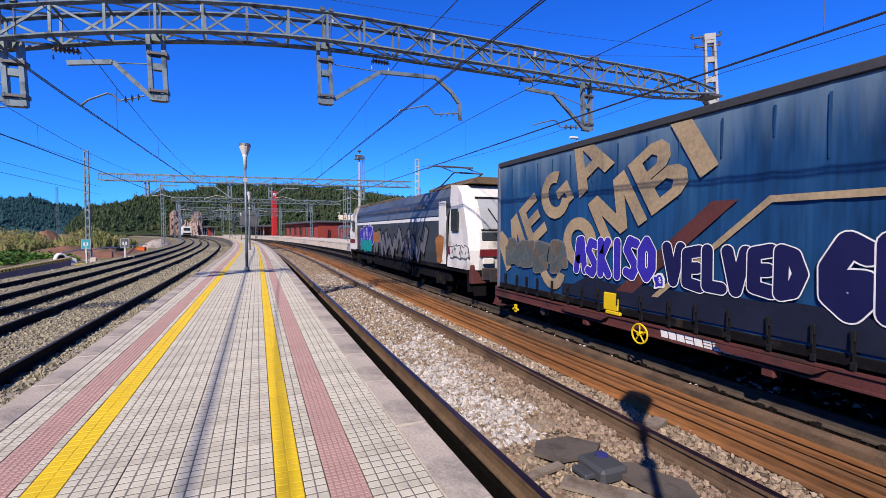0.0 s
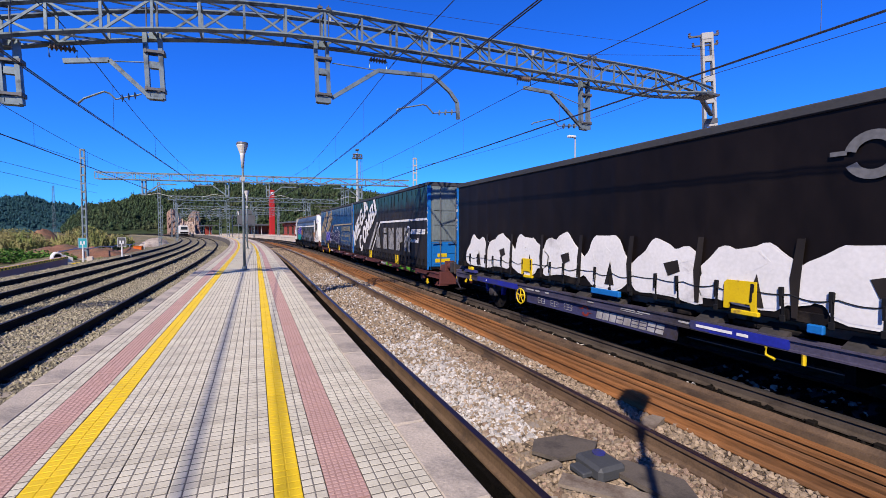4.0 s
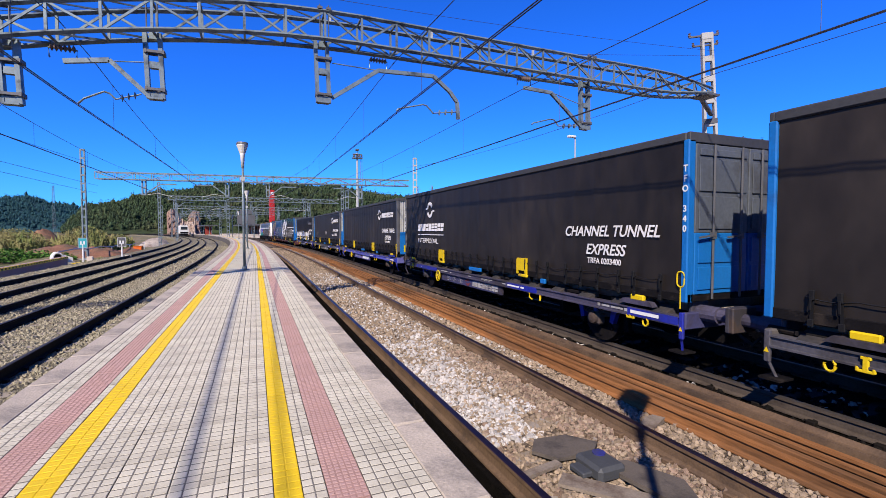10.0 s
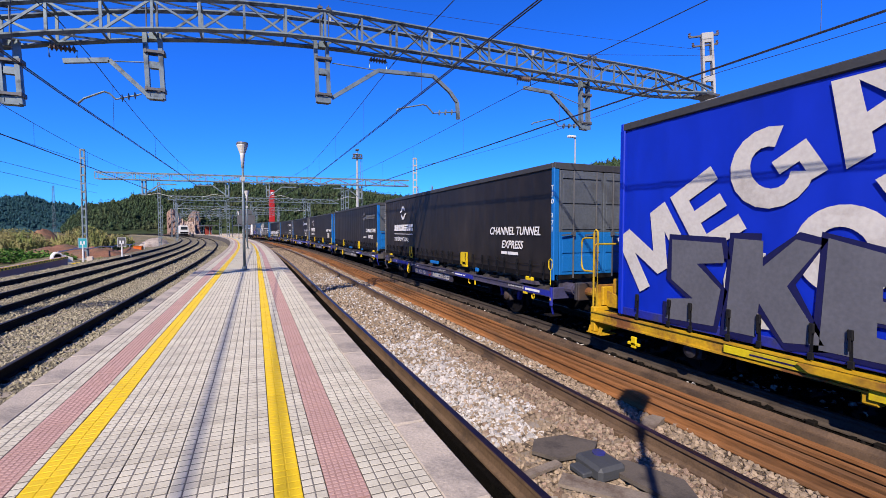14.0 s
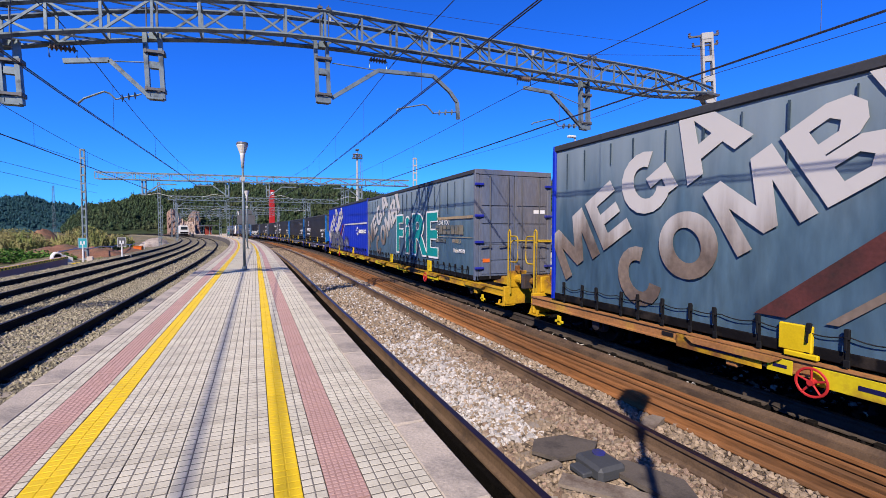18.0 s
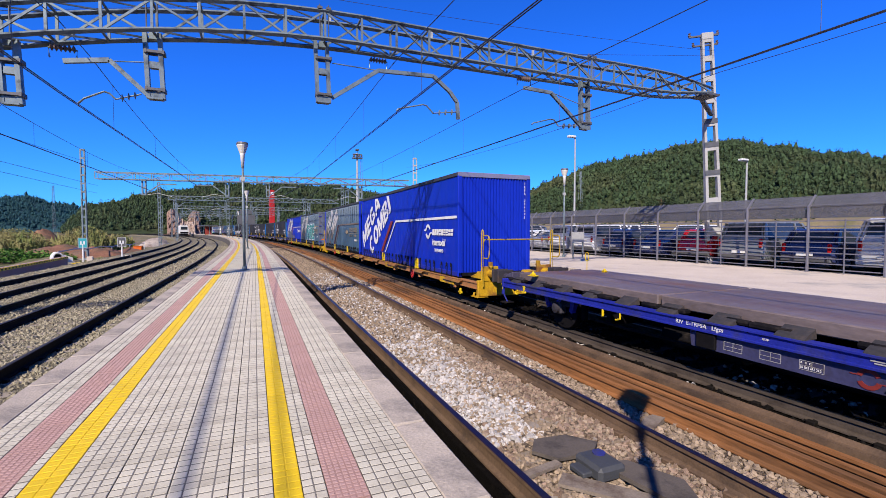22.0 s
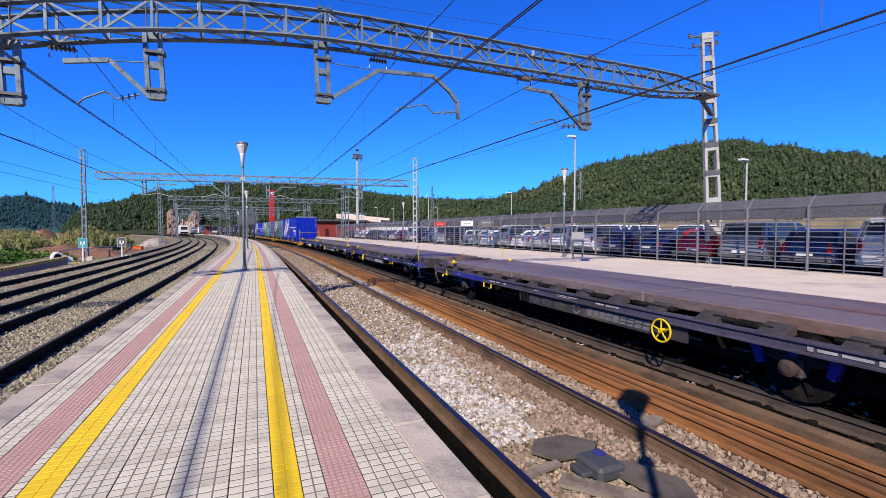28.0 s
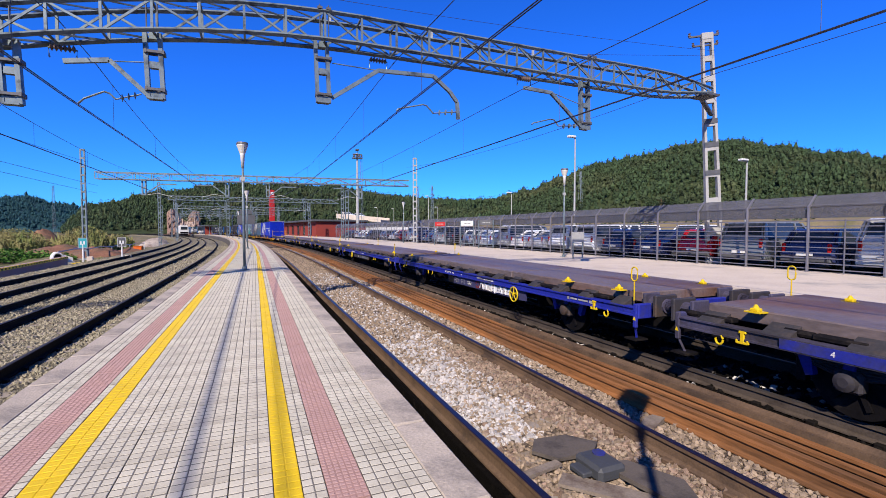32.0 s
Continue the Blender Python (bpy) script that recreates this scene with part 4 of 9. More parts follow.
# ---- lamps, signs ----
def platform_lamp(x, s, z, h, label):
    la = thing("platform_lamp", label, "lamp post", "platform lamps", m=on_line(x, s, z))
    part("base_plate", Mesh().box(-0.13, 0.13, -0.13, 0.13, 0, 0.02, 0.004).tube([(0, 0, 0.02), (0, 0, 0.12)], 0.085, 12), M["steel"], la)
    part("pole", Mesh().tube([(0, 0, 0.02), (0, 0, 1.9), (0, 0, h * 0.84)], [0.048, 0.043, 0.034], 12), M["steel"], la, smooth=True)
    part("collar", Mesh().tube([(0, 0, h * 0.695), (0, 0, h * 0.72)], 0.055, 10).box(-0.075, 0.075, -0.05, 0.05, h * 0.70, h * 0.73, 0.01), M["steel_pale"], la)
    part("neck", Mesh().tube([(0, 0, h * 0.80), (0, 0, h * 0.90), (0, 0, h * 0.925)], [0.045, 0.075, 0.1], 12), M["white"], la, smooth=True)
    part("shade", Mesh().tube([(0, 0, h * 0.915), (0, 0, h * 0.975), (0, 0, h * 0.985)], [0.095, 0.185, 0.175], 16), M["lamp_glass"], la, "frosted grey bowl")
    part("cap", Mesh().tube([(0, 0, h * 0.982), (0, 0, h)], [0.2, 0.17], 16), M["steel_dark"], la)
    return la


for x, s in ((0.05, -0.75), (-0.35, 17.0), (-0.42, 37.0), (-0.42, 57.0), (-0.42, 77.0), (-0.42, 97.0)):
    platform_lamp(x, s, TOP, 4.75 if s < 0 else 4.36, "grey steel lamp post with a conical bowl on the island platform")
for x, s in ((14.6, 19.0), (15.4, 47.0), (15.4, 75.0)):
    platform_lamp(x, s, TOP, 4.5, "grey steel lamp post with a conical bowl by the fence")


def street_lamp(x, y, z, h, side, label):
    la = thing("street_lamp", label, "street lamp", "car park lamps", m=pose(x, y, z))
    part("pole", Mesh().tube([(0, 0, 0), (0, 0, h)], [0.075, 0.045], 8), M["steel_pale"], la)
    part("arm", Mesh().tube([(0, 0, h - 0.05), (side * 0.4, 0, h + 0.05)], 0.03, 6), M["steel_pale"], la)
    part("head", Mesh().box(side * 0.3 - 0.28, side * 0.3 + 0.28, -0.14, 0.14, h, h + 0.12, 0.04), M["white"], la)
    return la


for x, y, h, sd in ((19.5, 24.3, 7.6, -1), (25.5, 17.0, 5.4, -1), (26, 43, 5.6, -1), (25, 66, 6.8, -1), (30, 102, 6.5, -1), (24.5, 96, 6.4, -1), (33, 82, 6.0, -1), (20, 120, 6.5, -1)):
    street_lamp(x, y, 0.5, h, sd, "tall pale street lamp in the car park")


def flood_mast():
    ma = thing("floodlight_mast", "tall pale floodlight mast with a head frame", "mast", m=pose(17.3, 82, 0.4))
    part("pole", Mesh().tube([(0, 0, -0.6), (0, 0, 15.6)], [0.34, 0.16], 10), M["steel_pale"], ma)
    part("ladder", Mesh().bar((0.75, 0, 0), (0.55, 0, 15), 0.06).bar((1.05, 0, 0), (0.85, 0, 15), 0.06), M["steel"], ma)
    part("head_frame", Mesh().box(-0.9, 0.9, -0.5, 0.5, 14.6, 14.75).box(-0.75, 0.75, -0.5, 0.5, 15.3, 15.42), M["steel"], ma)
    for i in range(4):
        part("floodlight", Mesh().box(-0.8 + 0.45 * i, -0.5 + 0.45 * i, -0.6, -0.3, 14.8, 15.2, 0.03), M["steel_dark"], ma)
    part("antenna", Mesh().tube([(0, 0, 15.6), (0, 0, 16.4)], 0.06, 6).box(-0.3, 0.3, -0.3, 0.3, 16.0, 16.3, 0.08), M["steel_dark"], ma)


flood_mast()


def departures_box():
    b = thing("platform_display", "dark hanging train display on a post of the island platform", "display", m=on_line(-0.1, 60, TOP))
    part("post", Mesh().tube([(0, 0, 0), (0, 0, 3.4)], 0.06, 8), M["steel"], b)
    part("case", Mesh().box(-1.0, 1.0, -0.15, 0.15, 2.1, 3.2, 0.03), M["steel_dark"], b)
    part("case_top", Mesh().box(-0.7, 0.7, -0.14, 0.14, 3.3, 3.8, 0.03), M["steel_dark"], b)


departures_box()


def notice_frame(x, s, color, label):
    n = thing("station_sign", label, "sign", "signs by the fence", m=on_line(x, s, TOP, 52))
    for y in (-0.55, 0.55):
        part("post", Mesh().tube([(0, y, 0), (0, y, 2.15)], 0.045, 8), M["steel"], n)
    part("board", Mesh().box(-0.04, 0.04, -0.50, 0.50, 1.74, 2.15, 0.01), M[color], n)
    part("crossbar", Mesh().box(-0.02, 0.02, -0.55, 0.55, 0.95, 1.0).box(-0.02, 0.02, -0.55, 0.55, 0.25, 0.3), M["steel"], n)
    for i in range(5):
        part("lettering_bar", Mesh().box(-0.046, -0.042, -0.3 + 0.12 * i, -0.22 + 0.12 * i, 1.91, 1.98), M["steel_pale" if color != "white" else "steel_dark"], n)


notice_frame(16.2, 39.0, "red", "red and grey upright station sign by the fence")
notice_frame(16.2, 33.5, "white", "white and grey upright station sign by the fence")
notice_frame(16.2, 30.3, "steel_dark", "dark grey upright station sign by the fence")


def ticket_post():
    n = thing("notice_stand", "grey two-legged notice stand by the fence", "stand", m=on_line(14.35, 17.6, TOP))
    for x in (-0.28, 0.28):
        part("leg", Mesh().tube([(x, 0, 0), (x, 0, 1.0)], 0.03, 8), M["steel"], n)
    part("panel", Mesh().box(-0.36, 0.36, -0.03, 0.03, 0.78, 1.28, 0.01), M["steel_pale"], n)


ticket_post()


# ---- the goods train ----
SPEED = 7.75
TRACK = 6.785
moving = []


def place_on_train(ob, s0):
    """s0: where the thing's middle is at the start."""
    moving.append((ob, s0))
    ob.matrix_basis = on_line(TRACK, s0)
    return ob


SIDE = pose(0, 0, 0, 90, 0, -90)   # a plane facing -x, reading towards -y
WHEELS = []


M["wagon_charcoal"] = mat("charcoal_grey_wagon", (0.056, 0.053, 0.062), 0.6, 0.1, 0.35, 2, 25, 0.1, (0.030, 0.027, 0.028), 0.4)
M["panel_brown"] = mat("brown_grey_wagon_panel", (0.064, 0.057, 0.055), 0.65, 0.0, 0.3, 2, 25, 0.1, (0.044, 0.037, 0.034), 0.4)
M["mustard"] = mat("mustard_handrail_paint", (0.30, 0.195, 0.014), 0.5, 0, 0.15, 4, 40, 0.05, (0.20, 0.12, 0.02), 0.2)
M["spray_dull"] = mat("dull_teal_brown_spray_paint", (0.050, 0.062, 0.062), 0.6, 0, 0.3, 5, 20, 0.03, (0.085, 0.060, 0.038), 0.5)
M["overspray"] = mat("dark_navy_overspray", (0.007, 0.009, 0.020), 0.6, 0, 0.3, 3, 20, 0.03)
M["door_pale"] = mat("weathered_pale_door", (0.105, 0.128, 0.135), 0.5, 0, 0.3, 1.2, 20, 0.06, (0.055, 0.060, 0.066), 0.45, (1, 1, 0.3))
M["buffer_steel"] = mat("worn_buffer_steel", (0.030, 0.027, 0.031), 0.6, 0.2, 0.3, 4, 40, 0.15, (0.050, 0.034, 0.026), 0.3)


def wheelset_data(k=1.0):
    me = Mesh().tube([(-0.8, 0, 0), (0.8, 0, 0)], 0.07, 10)
    for s in (-1, 1):
        me.tube([(s * 0.78, 0, 0), (s * 0.80, 0, 0), (s * 0.80, 0, 0), (s * 0.93, 0, 0)], [0.47, 0.47, 0.435, 0.43], 28)
        for i in range(6):
            a = math.pi / 3 * i
            me.bar((s * 0.94, 0.12 * math.cos(a), 0.12 * math.sin(a)), (s * 0.94, 0.34 * math.cos(a), 0.34 * math.sin(a)), 0.05, 0.04, (1, 0, 0))
    me.v = [(x, y * k, z * k) for x, y, z in me.v]
    return me.data("wheelset", M["iron"])


WHEEL, SMALL_WHEEL = wheelset_data(), wheelset_data(0.79)


def handwheel(parent, x, y, z, R, material, name="brake_wheel"):
    me = Mesh().ring((x, y, z), (1, 0, 0), R, 0.015, 28, 6).tube([(x - 0.03, y, z), (x + 0.12, y, z)], 0.035, 8)
    for i in range(5):
        a = 2 * math.pi * i / 5 + 0.3
        me.tube([(x, y, z), (x, y + R * math.cos(a), z + R * math.sin(a))], 0.012, 6)
    return part(name, me, material, parent)


def axle(wa, y, spring, guard, low=False):
    """Axle guards, springs and boxes on both sides, and the turning wheelset."""
    ax = part("axle_frame", Mesh().box(-0.85, 0.85, y - 0.05, y + 0.05, 0.52, 0.60), M["iron"], wa)
    for s in (-1, 1):
        for d in (-1, 1):
            g = Mesh()
            g.add([(s * 1.02 + q, y + d * a, z) for q in (-0.045, 0.045) for a, z in ((0.33, 0.43), (0.41, 0.41), (0.53, 0.72), (0.38, 0.72))],
                  [(0, 1, 2, 3), (7, 6, 5, 4), (0, 4, 5, 1), (1, 5, 6, 2), (2, 6, 7, 3), (3, 7, 4, 0)])
            part("axle_guard", g, guard, ax)
        sp = Mesh()
        for i in range(4):
            h = 0.60 - 0.035 * i
            L = 0.62 - 0.09 * i
            sp.tube([(s * 1.04, y - L, h + 0.06), (s * 1.04, y - L * 0.5, h + 0.015), (s * 1.04, y, h), (s * 1.04, y + L * 0.5, h + 0.015), (s * 1.04, y + L, h + 0.06)], 0.022, 4)
        part("leaf_spring", sp, spring, ax)
        part("spring_buckle", Mesh().box(s * 1.0, s * 1.09, y - 0.055, y + 0.055, 0.56, 0.72, 0.01), guard, ax)
        bx = Mesh().box(s * 0.96, s * 1.12, y - 0.13, y + 0.13, 0.34, 0.58, 0.03).tube([(s * 1.10, y, 0.46), (s * 1.17, y, 0.46), (s * 1.19, y, 0.46)], [0.11, 0.10, 0.05], 20)
        part("axle_box", bx, M["buffer_steel"], ax)
        for d in (-0.545, 0.545):
            part("brake_block", Mesh().box(s * 0.80, s * 0.92, y + d - 0.055, y + d + 0.055, 0.28, 0.62, 0.02), M["iron"], ax)
    if low:
        ax.matrix_basis = pose(0, 0, -0.11)
    part("wheelset", SMALL_WHEEL if low else WHEEL, None, ax, m=pose(0, y, 0.48 if low else 0.47))
    return ax


def buffer_gear(wa, half, material):
    for e in (-1, 1):
        for x in (-0.87, 0.87):
            b = part("buffer", Mesh().tube([(x, e * (half - 0.62), 0.86), (x, e * (half - 0.30), 0.86)], 0.115, 12).tube([(x, e * (half - 0.34), 0.86), (x, e * (half - 0.06), 0.86)], 0.085, 12)
                     .box(x - 0.17, x + 0.17, e * (half - 0.66), e * (half - 0.60), 0.69, 1.03, 0.02), material, wa)
            part("buffer_plate", Mesh().box(x - 0.23, x + 0.23, min(e * (half - 0.07), e * half), max(e * (half - 0.07), e * half), 0.69, 1.03, 0.03), M["buffer_steel"], b)
        part("coupling", Mesh().box(-0.06, 0.06, min(e * (half - 0.6), e * (half - 0.1)), max(e * (half - 0.6), e * (half - 0.1)), 0.76, 0.86, 0.02).ring((0, e * (half - 0.12), 0.66), (0, 1, 0), 0.1, 0.025, 14, 6), M["iron"], wa)
        for x in (-0.35, 0.35):
            hose = Mesh().tube([(x, e * (half - 0.6), 0.72), (x, e * (half - 0.4), 0.55), (x * 0.9, e * (half - 0.2), 0.42), (x * 0.8, e * (half - 0.1), 0.55)], 0.025, 6)
            part("brake_hose", hose, M["rubber"], wa)


SINGLE = {"number_bars": "number_bar", "lettering_bars": "lettering_bar", "sill_lettering": "lettering_bar", "brand_blocks": "brand_block", "print_rule": "print_rule", "graffiti": "graffiti"}


def plate_bars(parent, name, spec, material, x, slant=0.0):
    """Unreadable writing as plain bars on a side: y0, y1, z0, z1."""
    for y0, y1, z0, z1 in spec:
        h = (z1 - z0) * slant
        part(SINGLE[name], Mesh().prism([(y0, z0), (y1, z0), (y1 + h, z1), (y0 + h, z1)], x, x - 0.006), material, parent)


def word_blocks(parent, name, y0, z0, width, height, n, material, x, slant=-0.25, gaps=(), seed=1):
    """A brand word as a row of plain slanted blocks."""
    rs = random.Random(seed)
    w = width / n
    for i in range(n):
        a, b = y0 - w * i, y0 - w * (i + 0.84)
        q = slant * height
        for u, v in (((0, 1),), ((0, 0.42), (0.54, 1)), ((0, 0.26), (0.37, 0.63), (0.74, 1)))[rs.randrange(3)]:
            part(SINGLE[name], Mesh().prism([(a + q * u, z0 + height * u), (b + q * u, z0 + height * u), (b + q * v, z0 + height * v), (a + q * v, z0 + height * v)], x, x - 0.006), material, parent)


def emblem(parent, y, z, R, material, x):
    """A round emblem with two side bars."""
    me = Mesh()
    for a0, a1 in ((0.08 * math.pi, 0.86 * math.pi), (1.08 * math.pi, 1.86 * math.pi)):
        arc = [a0 + (a1 - a0) * i / 12 for i in range(13)]
        me.prism([(y + R * math.cos(a), z + R * math.sin(a)) for a in arc] + [(y + 0.6 * R * math.cos(a), z + 0.6 * R * math.sin(a)) for a in reversed(arc)], x, x - 0.006)
    me.prism([(y + R * 1.5, z + 0.02), (y + R * 0.9, z + 0.02), (y + R * 0.9, z + R * 0.28), (y + R * 1.5, z + R * 0.28)], x, x - 0.005)
    me.prism([(y - R * 1.5, z - R * 0.28), (y - R * 0.9, z - R * 0.28), (y - R * 0.9, z - 0.02), (y - R * 1.5, z - 0.02)], x, x - 0.005)
    return part("emblem", me, material, parent)


HALF = 6.9


def flat_wagon(sill, panel, label, flip=1, wheel=2.75):
    """A two-axle container flat, sills facing the platform on -x; flip turns its ends round."""
    wa = thing("flat_wagon", label, "wagon", "wagons of the goods train")
    L = HALF - 0.62
    for s in (-1, 1):
        sill_m = Mesh().prism([(s * a, z) for a, z in ((1.10, 0.80), (1.27, 0.80), (1.27, 0.822), (1.245, 0.827), (1.245, 0.918), (1.27, 0.923), (1.27, 0.945), (1.10, 0.945))], -L, L, "y")
        si = part("side_sill", sill_m, sill, wa)
        belly = Mesh().prism([(flip * a, z) for a, z in ((-3.12, 0.80), (-3.10, 0.57), (1.22, 0.57), (1.25, 0.80))], s * 1.17, s * 1.21)
        part("side_panel", belly, panel, si, "dark side board with painted marks")
        rib = Mesh().prism([(s * 1.0, 0.945), (s * 1.24, 0.945), (s * 1.2, 0.97), (s * 1.02, 1.06)], -0.16, 0.16, "y").data("deck_bracket", M["wagon_grey"])
        for i in range(15):
            part("deck_bracket", rib, None, si, m=pose(0, -5.9 + 0.84 * i, 0))
    for i in range(3):
        part("deck_plate", Mesh().box(-0.94, 1.24, -L + 0.12 + 4.1 * i, -L + 4.16 + 4.1 * i, 0.98, 1.15, 0.015), M["deck"], wa, "worn dark steel deck plate with rust")
    part("centre_beam", Mesh().box(-0.22, 0.22, -L, L, 0.45, 0.9).box(-0.9, 0.9, -3.2, -3.1, 0.45, 0.9).box(-0.9, 0.9, 3.1, 3.2, 0.45, 0.9), M["iron"], wa)
    for e in (-1, 1):
        part("end_beam", Mesh().box(-1.24, 1.24, min(e * L, e * (L + 0.09)), max(e * L, e * (L + 0.09)), 0.76, 1.0, 0.015), panel if sill is not M["deep_blue"] else sill, wa)
        st = Mesh().box(-1.27, -1.22, e * (L + 0.03) - 0.035, e * (L + 0.03) + 0.035, 0.62, 1.0, 0.01).bar((-1.24, e * (L + 0.03), 0.64), (-1.16, e * (L - 0.02), 0.44), 0.03)
        stp = part("step_post", st, M["deep_blue"] if e < 0 else sill, wa)
        part("step", Mesh().box(-1.3, -1.04, e * (L - 0.02) - 0.12, e * (L - 0.02) + 0.12, 0.42, 0.445), M["iron"], stp)
        if sill is not M["deep_blue"] and e < 0:
            part("end_plate", Mesh().box(-1.276, -1.235, -L + 0.02, -L + 0.95, 0.815, 0.93), M["deep_blue"], si, "bright blue painted end of the sill")
            plate_bars(wa, "sill_lettering", [(-L + 0.88, -L + 0.34, 0.85, 0.90)], M["print_white"], -1.277)
        part("warning_mark", Mesh().prism([(e * (L + 0.03) - 0.03, 0.74), (e * (L + 0.03) + 0.03, 0.74), (e * (L + 0.03), 0.80)], -1.271, -1.274), M["yellow"], stp)
        for x in ((-1.25,) if e < 0 else (1.25,)):
            hz = Mesh().tube([(x, e * L, 1.05), (x, e * L, 1.36)], 0.010, 6)
            hz.tube([(x, e * L + 0.06 * math.cos(k * math.pi / 8), 1.47 + (0.05 if math.sin(k * math.pi / 8) > 0.01 else -0.05 if math.sin(k * math.pi / 8) < -0.01 else 0) + 0.06 * math.sin(k * math.pi / 8)) for k in range(17)], 0.011, 6)
            part("grab_handle", hz, M["yellow"], wa, "yellow grab handle")
        hk = Mesh()
        y = e * (L - 0.90)
        hk.box(-1.275, -1.245, y - 0.026, y + 0.026, 0.765, 0.92, 0.01).box(-1.275, -1.245, y - 0.045, y + 0.045, 0.885, 0.92, 0.01).box(-1.275, -1.245, y - 0.07, y + 0.07, 0.755, 0.787, 0.01).box(-1.275, -1.245, y - 0.082, y - 0.054, 0.76, 0.812, 0.008).box(-1.275, -1.245, y + 0.054, y + 0.082, 0.76, 0.812, 0.008)
        part("tow_hook", hk, M["yellow"], wa, "yellow tow hook")
        lp = Mesh().tube([(-1.26, y + e * 0.30 + 0.05 * math.cos(a), 0.75 + 0.06 * math.sin(a)) for a in (0.3, 0.0, -0.5, -1.0, -1.57, -2.1, -2.6, -3.14, -3.4)] + [(-1.26, y + e * 0.30 - 0.03, 0.81)], 0.015, 6)
        part("rope_loop", lp, M["yellow"], wa, "yellow rope loop")
        for s in (-1, 1):
            for q in (0.56, 1.93) if e < 0 and flip > 0 and sill is M["deep_blue"] else (0.9,):
                y = e * (L - q)
                part("container_pin", Mesh().box(s * 1.02 - 0.08, s * 1.02 + 0.08, y - 0.10, y + 0.10, 1.135, 1.15).box(s * 1.02 - 0.045, s * 1.02 + 0.045, y - 0.055, y + 0.055, 1.145, 1.19, 0.02).tube([(s * 1.02, y, 1.19), (s * 1.02, y, 1.235)], [0.04, 0.015], 8),
                     M["yellow"], wa, "yellow container pin")
    gear = Mesh().box(-1.14, -1.0, 0, 0.5, 0.955, 1.02, 0.02).tube([(-1.08, 0.5, 0.99), (-1.08, 0.8, 0.99)], 0.04, 8).data("deck_fitting", M["iron"])
    for i in range(9):
        part("deck_fitting", gear, None, wa, m=pose(0, -5.6 + 1.4 * i, 0))
    for y in (-4.38, 4.38):
        axle(wa, y, M["buffer_steel"], M["wagon_grey"] if sill is M["wagon_charcoal"] else M["deep_blue"])
    handwheel(wa, -1.30, flip * -wheel, 0.69, 0.165, M["yellow"])
    lever = Mesh().tube([(-1.26, flip * 2.5, 0.80), (-1.26, flip * 2.5, 0.70), (-1.26, flip * 2.60, 0.67)], 0.018, 6).tube([(-1.26, flip * 2.9, 0.80), (-1.26, flip * 2.9, 0.68)], 0.022, 6)
    part("brake_lever", lever, M["yellow"], wa, "yellow brake lever")
    part("brake_rigging", Mesh().tube([(-1.0, -3.4, 0.5), (-1.0, 3.4, 0.5)], 0.025, 6).box(-0.7, 0.7, -0.5, 0.5, 0.36, 0.5, 0.03).tube([(-0.5, 0.9, 0.45), (-0.5, 2.2, 0.45)], 0.17, 12), M["iron"], wa)
    painted = panel in (M["wagon_slate"], M["violet_panel"])
    mark = M["print_old"] if panel is M["panel_brown"] else M["print_faint"] if not painted else M["print_white"] if sill is not M["wagon_violet"] else M["print_old"]
    o = 0.7 if flip < 0 else -0.75
    emblem(wa, o, 0.69, 0.105, M["print_red"] if painted else mark, -1.212)
    word_blocks(wa, "brand_blocks", o - 0.28, 0.61, 1.45, 0.15, 9, mark, -1.212, -0.25, seed=2)
    for y in (o + 1.5, o + 1.05, o + 0.62):
        fr = Mesh()
        for a, b, c, d in ((0, 0.24, 0.0, 0.006), (0, 0.24, 0.05, 0.055), (0, 0.24, 0.104, 0.11), (0, 0.006, 0, 0.11), (0.12, 0.125, 0, 0.11), (0.234, 0.24, 0, 0.11)):
            fr.prism([(y - a, 0.62 + c), (y - b, 0.62 + c), (y - b, 0.62 + d), (y - a, 0.62 + d)], -1.212, -1.215)
        part("mark_table", fr, M["print_old"] if mark is M["print_white"] else mark, wa, "small white table of wagon marks")
    if flip < 0 and sill is not M["deep_blue"]:
        part("sill_plate", Mesh().box(-1.276, -1.235, -2.75, -1.5, 0.815, 0.93), M["deep_blue"], si, "bright blue painted plate on the sill")
        plate_bars(wa, "sill_lettering", [(-1.6, -2.1, 0.855, 0.89), (-2.16, -2.3, 0.855, 0.89)], M["print_white"], -1.277)
    if sill is M["wagon_violet"]:
        part("sill_plate", Mesh().box(-1.276, -1.235, 2.95, 4.95, 0.815, 0.93), M["deep_blue"], si, "blue painted stretch of the sill")
        lettering("axle_number", "4", 0.09, M["print_white"], wa, pose(-1.278, 4.45, 0.84, 90, 0, -90))
    if sill is M["deep_blue"]:
        for words, y, z, size in (("RIV  E-TRFSA   Lfgss", o + 2.2, 0.845, 0.085), ("GARE D'ATTACHE : CERBERE", o - 0.42, 0.858, 0.04), ("-15.20-", o + 1.02, 0.86, 0.035)):
            lettering("sill_text", words, size, M["print_white"], wa, pose(-1.249, y, z, 90, 0, -90))
        for words, z in (("A   B   C", 0.69), ("SS 20.2 24.2 28.2", 0.638)):
            lettering("table_text", words, 0.037, M["print_white"], wa, pose(-1.216, o + 0.61, z, 90, 0, -90), 0.0, 0.0, 0.8)
    part("mesh_box", Mesh().box(-1.25, -1.2, o + (1.92 if flip < 0 else 1.6), o + (2.22 if flip < 0 else 1.88), 0.58, 0.79, 0.01), M["iron"], wa)
